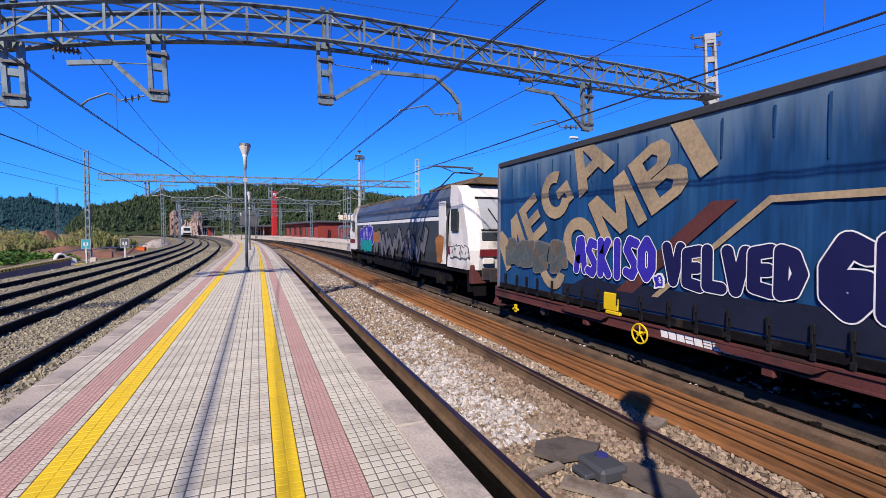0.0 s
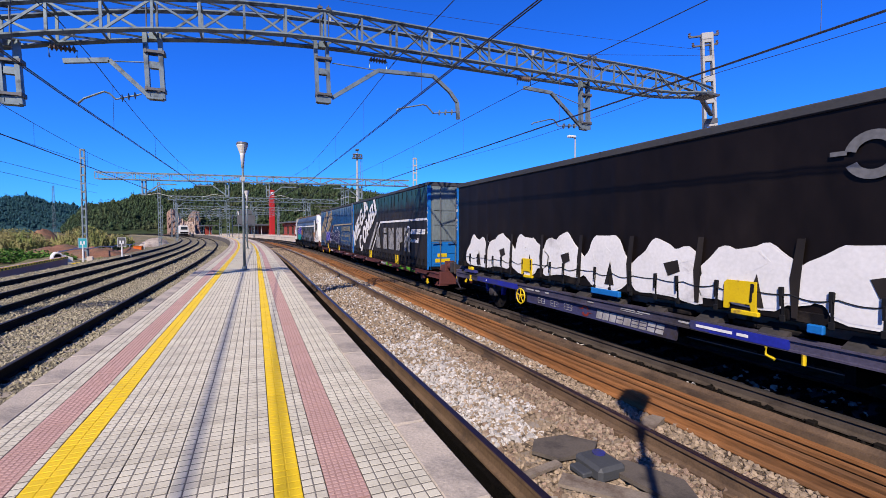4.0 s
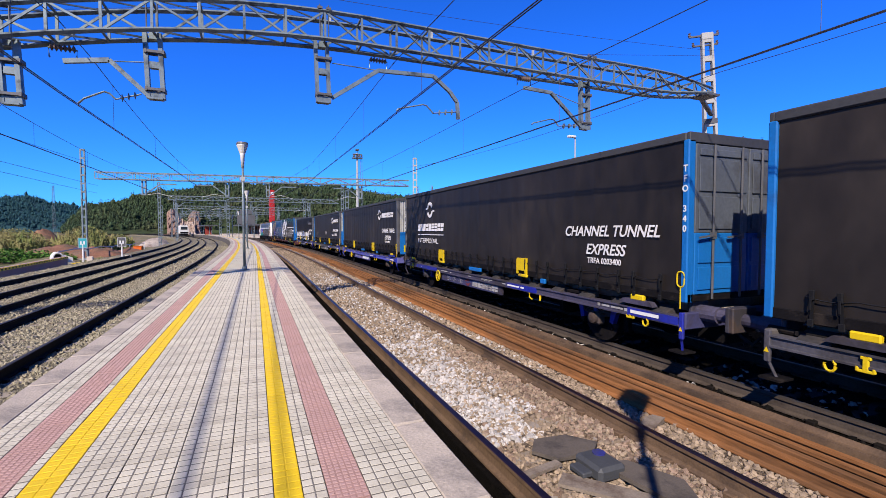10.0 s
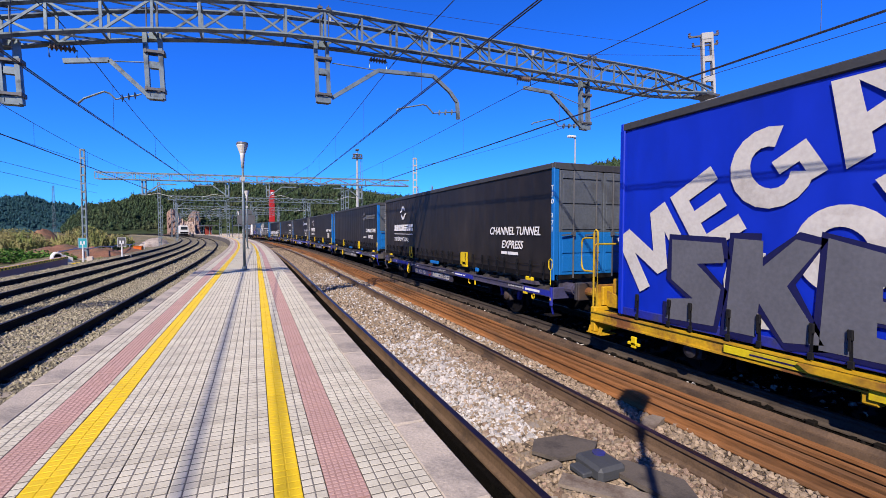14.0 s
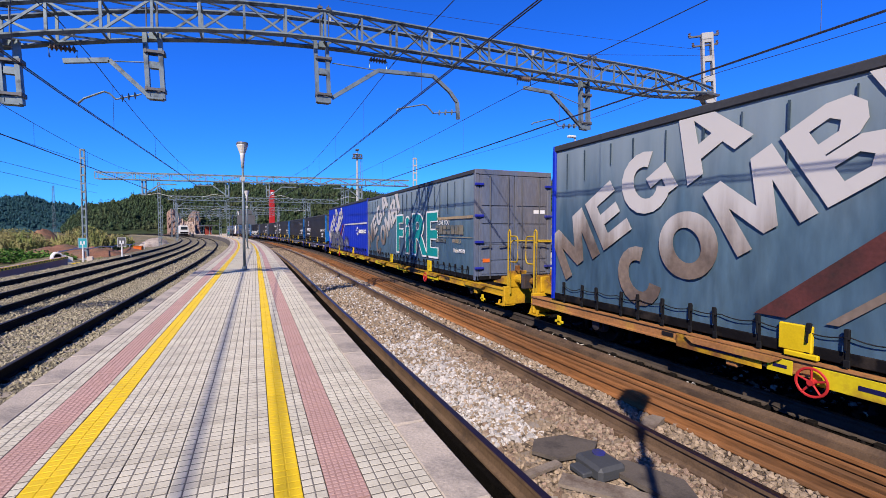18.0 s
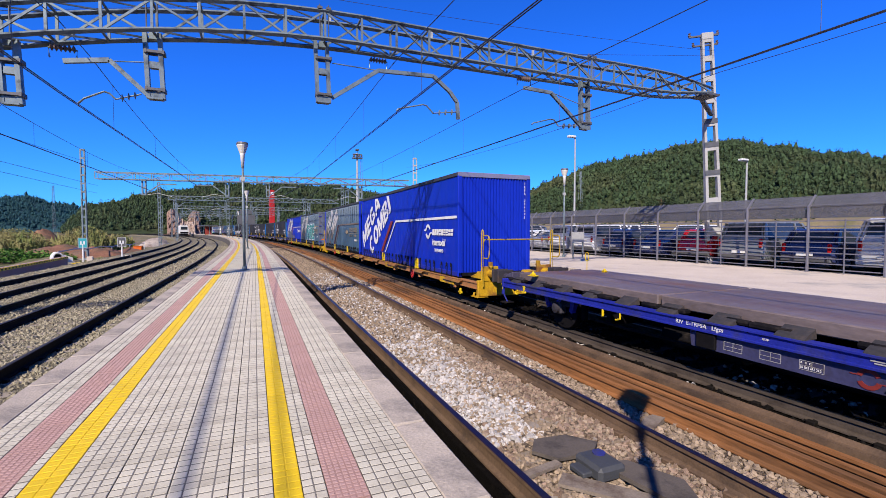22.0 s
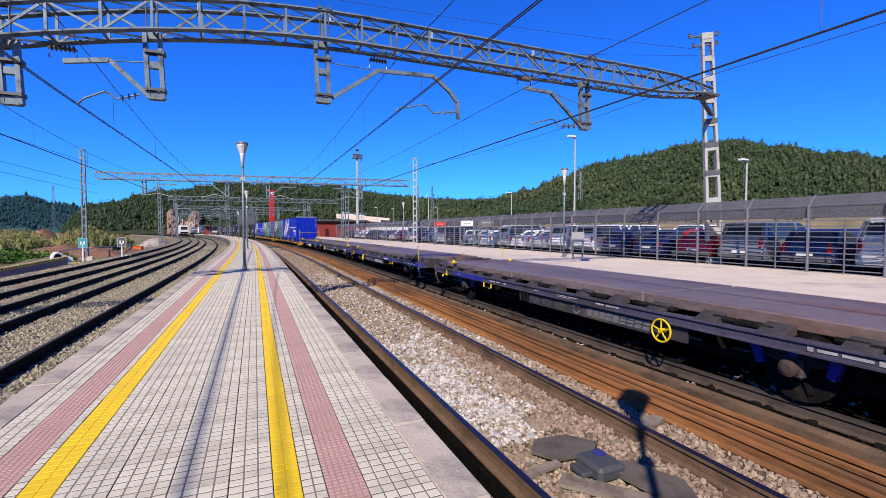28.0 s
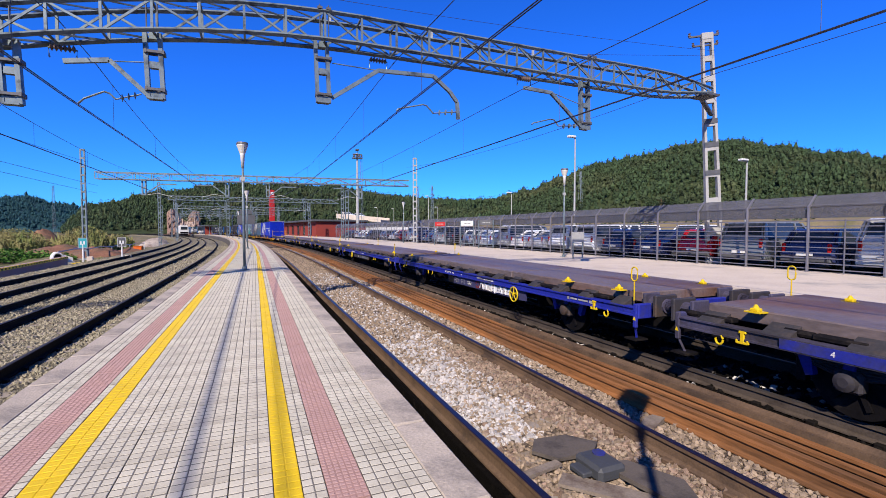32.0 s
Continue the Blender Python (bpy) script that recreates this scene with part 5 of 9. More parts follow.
    bars = [(2.6, 2.32, 0.855, 0.885), (2.26, 2.1, 0.855, 0.885), (1.9, 1.78, 0.855, 0.885), (0.6, 0.45, 0.865, 0.885), (-0.2, -0.5, 0.875, 0.89), (-0.55, -0.8, 0.875, 0.89), (-0.2, -0.65, 0.848, 0.86), (-1.3, -1.5, 0.86, 0.885), (-1.56, -1.85, 0.86, 0.885)]
    if sill is M["deep_blue"]:
        bars = [(o - 0.02, o - 0.34, 0.885, 0.897), (o - 0.05, o - 0.36, 0.862, 0.874), (o + 1.9, o + 1.2, 0.922, 0.936)]
    bars += [(-4.62, -4.68, 0.85, 0.9), (-4.72, -4.9, 0.86, 0.89), (-4.94, -5.2, 0.86, 0.89), (-5.24, -5.36, 0.85, 0.9)]
    plate_bars(wa, "sill_lettering", bars, M["print_old"], -1.247)
    for ob in wa.children:
        if not ob.name.startswith("axle_frame"):
            ob.matrix_basis = pose(0, 0, -0.12) @ ob.matrix_basis
    buffer_gear(wa, HALF, M["wagon_violet"])
    return wa


def low_wagon(paint, label, s_front, s_rear, mid):
    """A low articulated carrier under two swap bodies: s values hold at the start."""
    c = (s_front + s_rear) / 2
    wa = thing("carrier_wagon", label, "wagon", "wagons of the goods train")
    a, b = s_rear - c, s_front - c
    L0, L1 = a + 0.62, b - 0.62
    for s in (-1, 1):
        me = Mesh().prism([(s * a, z) for a, z in ((1.08, 0.82), (1.27, 0.82), (1.27, 0.845), (1.245, 0.85), (1.245, 0.97), (1.27, 0.975), (1.27, 1.0), (1.08, 1.0))], L0, L1, "y")
        si = part("side_sill", me, paint, wa)
        br = Mesh().prism([(-0.62, 0.965), (-0.5, 0.89), (0.5, 0.89), (0.62, 0.965)], s * 1.26, s * 1.33).box(s * 1.10, s * 1.26, -0.08, 0.08, 0.70, 0.83, 0.02).data("sill_bracket", paint)
        for i in range(int((L1 - L0) / 3.2)):
            part("sill_bracket", br, None, si, m=pose(0, L0 + 1.5 + 3.2 * i, 0))
    part("centre_beam", Mesh().box(-0.3, 0.3, L0, L1, 0.62, 0.95).box(-1.1, 1.1, L0, L1, 0.94, 0.99), M["iron"], wa)
    for y, e in ((L0, -1), (L1, 1)):
        part("end_beam", Mesh().box(-1.24, 1.24, y - 0.06, y + 0.06, 0.62, 1.06, 0.015).prism([(-0.95, 1.05), (-0.55, 1.05), (-0.62, 1.24), (-0.88, 1.24)], y - e * 0.7, y - e * 0.05, "y").prism([(0.95, 1.05), (0.55, 1.05), (0.62, 1.24), (0.88, 1.24)], y - e * 0.7, y - e * 0.05, "y"), M["wagon_yellow"] if paint is M["wagon_rust"] else paint, wa)
        head = M["wagon_yellow"] if paint is M["wagon_rust"] else paint
        for x in (-1.12, 1.12) if paint is not M["wagon_red"] else ():
            sg = -1 if x < 0 else 1
            rail = Mesh().tube([(x, y + e * 0.02, 0.9), (x, y + e * 0.02, 2.34), (x, y + e * 0.03, 2.40), (x, y + e * 0.07, 2.43), (x, y + e * 0.11, 2.40), (x, y + e * 0.12, 2.34), (x, y + e * 0.12, 0.9)], 0.018, 8)
            rail.tube([(x, y + e * 0.12, 2.28), (x, y + e * 0.36, 2.28), (x, y + e * 0.42, 2.26), (x, y + e * 0.45, 2.20), (x, y + e * 0.45, 1.78), (x, y + e * 0.42, 1.70), (x, y + e * 0.36, 1.67), (x, y + e * 0.12, 1.67)], 0.018, 8)
            part("handrail", rail, M["mustard"], wa, "mustard-yellow tubular handrail")
            part("gusset", Mesh().prism([(y - e * 0.06, 1.06), (y - e * 0.95, 1.06), (y - e * 0.95, 1.09), (y - e * 0.40, 1.24), (y - e * 0.06, 1.34)], sg * 0.93, sg * 0.97), head, wa)
            part("stake", Mesh().box(sg * 0.78 - 0.05, sg * 0.78 + 0.05, y - e * 0.10 - 0.05, y - e * 0.10 + 0.05, 1.05, 1.55, 0.012).box(sg * 0.78 - 0.055, sg * 0.78 + 0.055, y - e * 0.10 - 0.055, y - e * 0.10 + 0.055, 1.42, 1.46, 0.005), head, wa)
            part("buffer_beam", Mesh().box(sg * 0.87 - 0.24, sg * 0.87 + 0.24, y + e * 0.06 - 0.02, y + e * 0.06 + 0.02, 1.04, 1.44, 0.02), head, wa)
        if paint is not M["wagon_red"]:
            part("cross_rail", Mesh().tube([(-1.12, y + e * 0.12, 2.1), (-1.1, y + e * 0.12, 2.15), (-1.06, y + e * 0.12, 2.17), (1.06, y + e * 0.12, 2.17), (1.1, y + e * 0.12, 2.15), (1.12, y + e * 0.12, 2.1)], 0.018, 8), M["mustard"], wa, "mustard-yellow tubular rail across the end")
            part("end_deck", Mesh().box(-0.92, 0.92, min(y - e * 0.06, y - e * 0.98), max(y - e * 0.06, y - e * 0.98), 1.062, 1.085, 0.006), M["deck"], wa, "worn brown deck plate at the wagon end")
        part("step", Mesh().box(-1.30, -0.95, y - e * 0.1 - 0.18, y - e * 0.1 + 0.18, 0.60, 0.615).bar((-1.26, y - e * 0.2, 0.6), (-1.22, y - e * 0.2, 0.72), 0.04).bar((-1.26, y + e * 0.05, 0.6), (-1.22, y + e * 0.05, 0.72), 0.04), head, wa)
        part("tow_hook", Mesh().box(-1.30, -1.26, y - e * 1.0 - 0.05, y - e * 1.0 + 0.05, 0.56, 0.74, 0.01).box(-1.30, -1.26, y - e * 1.0 - 0.12, y - e * 1.0 + 0.12, 0.60, 0.65, 0.01), M["yellow"], wa, "yellow tow hook")
    for y in (L0 + 1.9, mid - c, L1 - 1.9):
        axle(wa, y, M["iron"], M["iron"], True)
    if paint is M["wagon_red"]:
        handwheel(wa, -1.34, L1 - 4.72, 0.84, 0.15, M["yellow"])
    else:
        handwheel(wa, -1.34, L1 - 5.4, 0.80, 0.15, M["red"])
        handwheel(wa, -1.34, L0 + 5.2, 0.80, 0.15, M["red"])
    marks = []
    for i in range(9):
        y = L1 - 3.4 - 2.6 * i
        marks += [(y, y - 0.35, 0.92, 0.945), (y - 0.4, y - 0.7, 0.92, 0.945), (y, y - 0.5, 0.875, 0.895)] if i % 2 else [(y, y - 0.2, 0.88, 0.94), (y - 0.25, y - 0.4, 0.88, 0.94)]
    plate_bars(wa, "lettering_bars", marks, M["print_old"] if paint is M["wagon_red"] else M["black"], -1.248)
    word_blocks(wa, "brand_blocks", L1 - 5.05 if paint is M["wagon_red"] else L1 - 5.9, 0.858, 1.25, 0.105, 9, M["print_white"] if paint is M["wagon_red"] else M["black"], -1.248, 0.2, seed=2)
    word_blocks(wa, "brand_blocks", L0 + 7.4, 0.865, 1.2, 0.09, 9, M["print_old"] if paint is M["wagon_red"] else M["black"], -1.248, 0.2, seed=2)
    for ob in wa.children:
        if not ob.name.startswith("axle_frame"):
            ob.matrix_basis = pose(0, 0, -0.38) @ ob.matrix_basis
    buffer_gear(wa, b, M["wagon_yellow"] if paint is not M["wagon_red"] else M["wagon_red"])
    return place_on_train(wa, c)


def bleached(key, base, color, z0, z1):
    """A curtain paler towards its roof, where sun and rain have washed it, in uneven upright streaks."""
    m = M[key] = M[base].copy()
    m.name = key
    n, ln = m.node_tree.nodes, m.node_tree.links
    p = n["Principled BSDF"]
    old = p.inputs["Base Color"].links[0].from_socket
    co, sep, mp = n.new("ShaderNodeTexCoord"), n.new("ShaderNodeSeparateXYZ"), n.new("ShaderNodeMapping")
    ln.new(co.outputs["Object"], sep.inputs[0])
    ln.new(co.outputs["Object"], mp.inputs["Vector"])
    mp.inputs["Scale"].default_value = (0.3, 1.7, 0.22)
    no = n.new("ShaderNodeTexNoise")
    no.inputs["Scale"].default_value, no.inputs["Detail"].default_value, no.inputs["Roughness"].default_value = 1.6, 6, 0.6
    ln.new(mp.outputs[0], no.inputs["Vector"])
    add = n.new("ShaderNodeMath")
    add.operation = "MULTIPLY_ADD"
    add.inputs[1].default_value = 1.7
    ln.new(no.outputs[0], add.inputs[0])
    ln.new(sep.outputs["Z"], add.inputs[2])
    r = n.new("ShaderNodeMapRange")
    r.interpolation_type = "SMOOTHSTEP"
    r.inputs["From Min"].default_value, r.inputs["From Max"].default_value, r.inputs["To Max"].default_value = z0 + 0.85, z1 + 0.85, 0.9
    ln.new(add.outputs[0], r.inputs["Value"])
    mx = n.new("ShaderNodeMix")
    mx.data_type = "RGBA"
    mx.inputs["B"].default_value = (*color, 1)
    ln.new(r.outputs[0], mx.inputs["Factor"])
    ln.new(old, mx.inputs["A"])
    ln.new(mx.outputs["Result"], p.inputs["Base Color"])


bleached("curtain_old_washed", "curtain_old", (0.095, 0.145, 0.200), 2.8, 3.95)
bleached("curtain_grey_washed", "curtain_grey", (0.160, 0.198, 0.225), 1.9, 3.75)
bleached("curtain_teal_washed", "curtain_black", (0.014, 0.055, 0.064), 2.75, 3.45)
bleached("print_worn", "print_dirty", (0.40, 0.38, 0.365), 1.55, 2.6)
M["violet_blue"] = mat("bright_violet_blue_wagon", (0.055, 0.058, 0.26), 0.55, 0, 0.25, 2, 25, 0.08, (0.07, 0.07, 0.16), 0.35)
M["violet_panel"] = mat("faded_violet_blue_panel", (0.070, 0.070, 0.20), 0.6, 0, 0.2, 2, 25, 0.08, (0.055, 0.052, 0.12), 0.3)
M["header_pale"] = mat("pale_violet_header", (0.1227, 0.1227, 0.2001), 0.55, 0, 0.15, 2, 30, 0.05)
BODY, WIDE = 12.95, 1.235
PX_SIDE = -WIDE - 0.001


def swap_body(kind, length, floor, roof, curtain, post, end, label, seed, door_panel=None):
    """A curtain-sided swap body, floor at the height given; front towards +y."""
    rs = random.Random(seed)
    door_panel = door_panel or post
    bo = thing("swap_body", label, "swap body", "swap bodies of the goods train")
    h = length / 2
    for s in (-1, 1):
        me = Mesh()
        n = int(length / 0.07)
        z0, z1 = floor + 0.13, roof - 0.11
        zs = [z0, z0 + 0.4, (z0 + z1) / 2, z1 - 0.35, z1]
        for i in range(n + 1):
            y = -h + 0.1 + (length - 0.2) * i / n
            wav = 0.008 * (1 - 2 * abs(math.sin(y * math.pi / 0.56)) ** 0.5) + 0.004 * noise.noise((y * 1.7, seed, s))
            for j, z in enumerate(zs):
                k = (0.4, 1.0, 1.0, 1.0, 0.3)[j]
                me.v.append((s * (WIDE - 0.020 + wav * k + 0.008 * noise.noise((y * 0.5, z, seed)) * k), y, z))
        m = len(zs)
        me.f = [(i * m + j, (i + 1) * m + j, (i + 1) * m + j + 1, i * m + j + 1) for i in range(n) for j in range(m - 1)]
        cu = part("curtain", me, curtain, bo, smooth=True)
        part("roof_rail", Mesh().box(s * (WIDE - 0.06), s * (WIDE + 0.012), -h + 0.06, h - 0.06, roof - 0.12, roof, 0.015), M["roof"], bo)
        part("bottom_rail", Mesh().box(s * (WIDE - 0.08), s * (WIDE - 0.005), -h, h, floor, floor + 0.13, 0.01), M["iron"] if kind != "blue" else M["deep_blue"], bo)
        for e in (-1, 1):
            part("corner_post", Mesh().box(s * (WIDE - 0.12), s * (WIDE + 0.014), min(e * h, e * (h - 0.10)), max(e * h, e * (h - 0.10)), floor, roof - 0.1, 0.015), M["steel_dark"] if (end == "ribs" and e < 0) or (kind == "black" and seed in (6, 8) and e > 0) else post, bo)
    part("roof", Mesh().box(-WIDE + 0.06, WIDE - 0.06, -h + 0.06, h - 0.06, roof - 0.05, roof + 0.012, 0.01), M["roof"], bo)
    part("floor", Mesh().box(-WIDE + 0.08, WIDE - 0.08, -h, h, floor + 0.02, floor + 0.12), M["iron"], bo)
    # the front wall and the rear
    n = 22
    end_mat = M["steel_dark"] if kind == "black" and end != "doors" else post
    if kind == "black" and end == "ribs":
        end_mat = M["steel_pale"]
    for e in (-1, 1):
        cor = Mesh()
        k = 0
        pts = []
        for i in range(n):
            x0 = -WIDE + 0.13 + (2 * WIDE - 0.26) * i / n
            w = (2 * WIDE - 0.26) / n
            pts += [(x0, 0.0), (x0 + w * 0.35, 0.0), (x0 + w * 0.5, 0.035), (x0 + w * 0.85, 0.035)]
        pts.append((WIDE - 0.13, 0.0))
        if e == -1 and end in ("doors", "open"):
            continue
        for x, d in pts:
            cor.v += [(x, e * (h - 0.02 - d), floor + 0.1), (x, e * (h - 0.02 - d), roof - 0.1)]
        cor.f += [(k + 2 * i, k + 2 * i + 2, k + 2 * i + 3, k + 2 * i + 1) for i in range(len(pts) - 1)]
        part("end_wall", cor, end_mat, bo)
    for e in (-1, 1):
        part("end_header", Mesh().box(-WIDE, WIDE, min(e * h, e * (h - 0.06)), max(e * h, e * (h - 0.06)), roof - 0.14, roof + 0.004, 0.01), M["roof"] if kind == "black" else M["header_pale"] if seed == 26 else post, bo)
    if end == "open":
        part("end_board", Mesh().box(-WIDE + 0.13, WIDE - 0.13, -h + 0.01, -h + 0.04, roof - 0.75, roof - 0.14, 0.005), M["curtain_grey"], bo, "grey board across the open end")
    if end == "ribs":
        part("end_skirt", Mesh().box(-WIDE + 0.12, WIDE - 0.12, -h - 0.012, -h + 0.018, floor, floor + 0.95, 0.008), M["cyan"], bo, "bright blue lower end panel")
    if end == "doors":
        for s in (-1, 1):
            x0, x1 = sorted((s * 0.012, s * (WIDE - 0.13)))
            do = part("door", Mesh().box(x0, x1, -h, -h + 0.05, floor + 0.1, floor + 0.98, 0.01), post, bo)
            part("door_upper", Mesh().box(x0, x1, -h + 0.002, -h + 0.05, floor + 0.98, roof - 0.15, 0.01), door_panel, do, "faded grey upper half of the door")
            for z0, z1 in ((floor + 0.18, floor + 0.5), (floor + 0.56, floor + 0.92), (floor + 1.04, floor + 1.5), (floor + 1.57, floor + 2.02), (floor + 2.07, roof - 0.22)):
                part("door_panel", Mesh().box(x0 + 0.06, x1 - 0.06, -h - 0.018, -h, z0, z1, 0.01), post if z0 < floor + 0.9 else door_panel, do, "raised panel")
            for x in (0.22, 0.8):
                part("locking_bar", Mesh().tube([(s * x, -h - 0.05, floor + 0.05), (s * x, -h - 0.05, roof - 0.16)], 0.017, 8).box(s * x - 0.03, s * x + 0.03, -h - 0.08, -h - 0.02, floor + 0.9, floor + 1.0)
                     .bar((s * x, -h - 0.07, floor + 0.95), (s * x + s * 0.3, -h - 0.07, floor + 0.92), 0.025), M["steel_dark"], do)
    # straps and buckles of the curtain
    strap = Mesh().box(-WIDE - 0.012, -WIDE + 0.0, -0.016, 0.016, floor - 0.02, floor + 0.36).box(-WIDE - 0.045, -WIDE - 0.01, -0.026, 0.026, floor + 0.27, floor + 0.38, 0.01).box(-WIDE - 0.055, -WIDE - 0.04, -0.012, 0.012, floor + 0.16, floor + 0.30, 0.004).box(-WIDE - 0.03, -WIDE - 0.008, -0.03, 0.03, floor - 0.02, floor + 0.06, 0.006)
    sd = strap.data("strap", M["strap"])
    n = 27
    for i in range(n):
        part("strap", sd, None, bo, m=pose(0, -h + 0.45 + (length - 0.9) * i / (n - 1) + rs.uniform(-0.07, 0.07), 0, rs.uniform(-4, 4)))
    rope = Mesh()
    for i in range(n - 1 if kind in ("black", "grey") and length < 12.9 else 0):
        y0 = -h + 0.45 + (length - 0.9) * i / (n - 1)
        y1 = -h + 0.45 + (length - 0.9) * (i + 1) / (n - 1)
        sg = rs.uniform(0.01, 0.06)
        rope.tube([(-WIDE - 0.018, y0 + (y1 - y0) * k / 6, floor + 0.30 - sg * math.sin(k * math.pi / 6)) for k in range(7)], 0.007, 4)
    if rope.v:
        part("lashing_rope", rope, M["black"], bo)
    small = not (kind == "black" and length < 12.9)
    for y in (h - 3.95, h - 8.65) if kind == "old" else (h - 4.5, h - 9.2) if small else (h - 3.8, h - 8.55):
        if small:
            po = Mesh().box(-WIDE - 0.03, -WIDE + 0.02, y - 0.17, y + 0.17, floor + 0.04, floor + 0.34, 0.015)
        else:
            po = Mesh().prism([(y - 0.20, floor + 0.40), (y - 0.20, floor + 0.04), (y - 0.15, floor + 0.04), (y - 0.13, floor + 0.12), (y + 0.13, floor + 0.12), (y + 0.15, floor + 0.04), (y + 0.20, floor + 0.04), (y + 0.20, floor + 0.36), (y + 0.16, floor + 0.40)], -WIDE - 0.04, -WIDE + 0.0)
        pk = part("lifting_pocket", po, M["yellow"], bo, "yellow lifting pocket plate")
        part("pocket_lip", Mesh().box(-WIDE - 0.05, -WIDE + 0.0, y - 0.24, y + 0.10, floor - 0.02, floor + 0.04, 0.01), M["yellow"], pk)
    return bo


def arc(a0, a1, n=14, R=0.5, r=0.27, c=(0.5, 0.5)):
    """Part of a ring as one outline; angles in degrees."""
    t = [radians(a0 + (a1 - a0) * i / n) for i in range(n + 1)]
    return [(c[0] + R * math.cos(a), c[1] + R * math.sin(a)) for a in t] + [(c[0] + r * 0.85 * math.cos(a), c[1] + r * math.sin(a)) for a in reversed(t)]


HALF_A = [(0, 0), (.26, 0), (.33, .2), (.5, .2), (.5, .4), (.39, .4), (.5, .74), (.5, 1), (.36, 1)]
GLYPHS = {"M": (1.2, [[(0, 0), (.2, 0), (.2, .62), (.41, .1), (.59, .1), (.8, .62), (.8, 0), (1, 0), (1, 1), (.72, 1), (.5, .44), (.28, 1), (0, 1)]]),
          "E": (0.8, [[(0, 0), (1, 0), (1, .22), (.32, .22), (.32, .4), (.9, .4), (.9, .6), (.32, .6), (.32, .78), (1, .78), (1, 1), (0, 1)]]),
          "G": (1.05, [arc(42, 318), [(.55, .54), (.98, .54), (.98, .10), (.80, .10), (.80, .36), (.55, .36)]]),
          "A": (1.15, [HALF_A, [(1 - u, v) for u, v in HALF_A]]),
          "C": (1.0, [arc(45, 315)]), "O": (1.1, [arc(0, 180), arc(180, 360)]), "I": (0.36, [[(0, 0), (1, 0), (1, 1), (0, 1)]]),
          "B": (1.0, [[(0, 0), (.3, 0), (.3, 1), (0, 1)], [(.3, 1), (.62, 1), (.86, .92), (.94, .76), (.86, .6), (.7, .52), (.3, .52), (.3, .66), (.56, .66), (.64, .75), (.56, .84), (.3, .84)],
                      [(.3, .5), (.72, .5), (.92, .4), (1, .26), (.92, .08), (.7, 0), (.3, 0), (.3, .16), (.6, .16), (.7, .25), (.6, .35), (.3, .35)]])}


def below(pts, top):
    """The part of an outline that lies under a height, as the roof rail cuts the print."""
    out = []
    for (a, b), (c, d) in zip(pts, pts[1:] + pts[:1]):
        if b <= top:
            out.append((a, b))
        if (b <= top) != (d <= top):
            u = (top - b) / (d - b)
            out.append((a + u * (c - a), top))
    return out


def block_capitals(bo, words, y, z, width, height, material, turn):
    """Heavy capitals that climb towards the rear, each one a part."""
    gap = 0.12
    total = sum(GLYPHS[ch][0] for ch in words) + gap * (len(words) - 1)
    c, s = math.cos(radians(turn)), math.sin(radians(turn))
    at = 0.0
    for ch in words:
        w, outlines = GLYPHS[ch]
        me = Mesh()
        for k, line in enumerate(outlines):
            pts = []
            for u, v in line:
                a, b = (at + u * w) * width / total, v * height
                pts.append((y - (a * c - b * s), z + a * s + b * c))
            pts = below(pts, 3.585)
            if len(pts) > 2:
                me.prism(pts, PX_SIDE - 0.0006 * k, PX_SIDE - 0.004 - 0.0006 * k)
        part("lettering", me, material, bo)
        at += w + gap


def mega_print(bo, h, material, x):
    """Two rows of big slanted capitals."""
    block_capitals(bo, "MEGA", h - 0.46, 1.08, 4.1, 0.96, material, 31)
    block_capitals(bo, "COMBI", h - 2.14, 0.70, 4.30, 0.96, material, 31)


def line_print(bo, h, y0, material, accent, x):
    zline = 2.38
    me = Mesh().prism([(y0, zline), (-h + 0.11, zline + 0.02), (-h + 0.11, zline + 0.10), (y0 + 0.03, zline + 0.08)], x, x - 0.006)
    me.prism([(y0, zline), (y0 + 0.03, zline + 0.08), (y0 + 1.72, zline - 1.33), (y0 + 1.60, zline - 1.33)], x, x - 0.006)
    part("print_line", me, material, bo, "pale printed line")
    part("print_stripe", Mesh().prism([(y0 + 0.40, zline + 0.06), (y0 + 0.76, zline + 0.06), (y0 + 2.46, zline - 1.33), (y0 + 2.10, zline - 1.33)], x, x - 0.006), accent, bo, "slanted printed stripe")


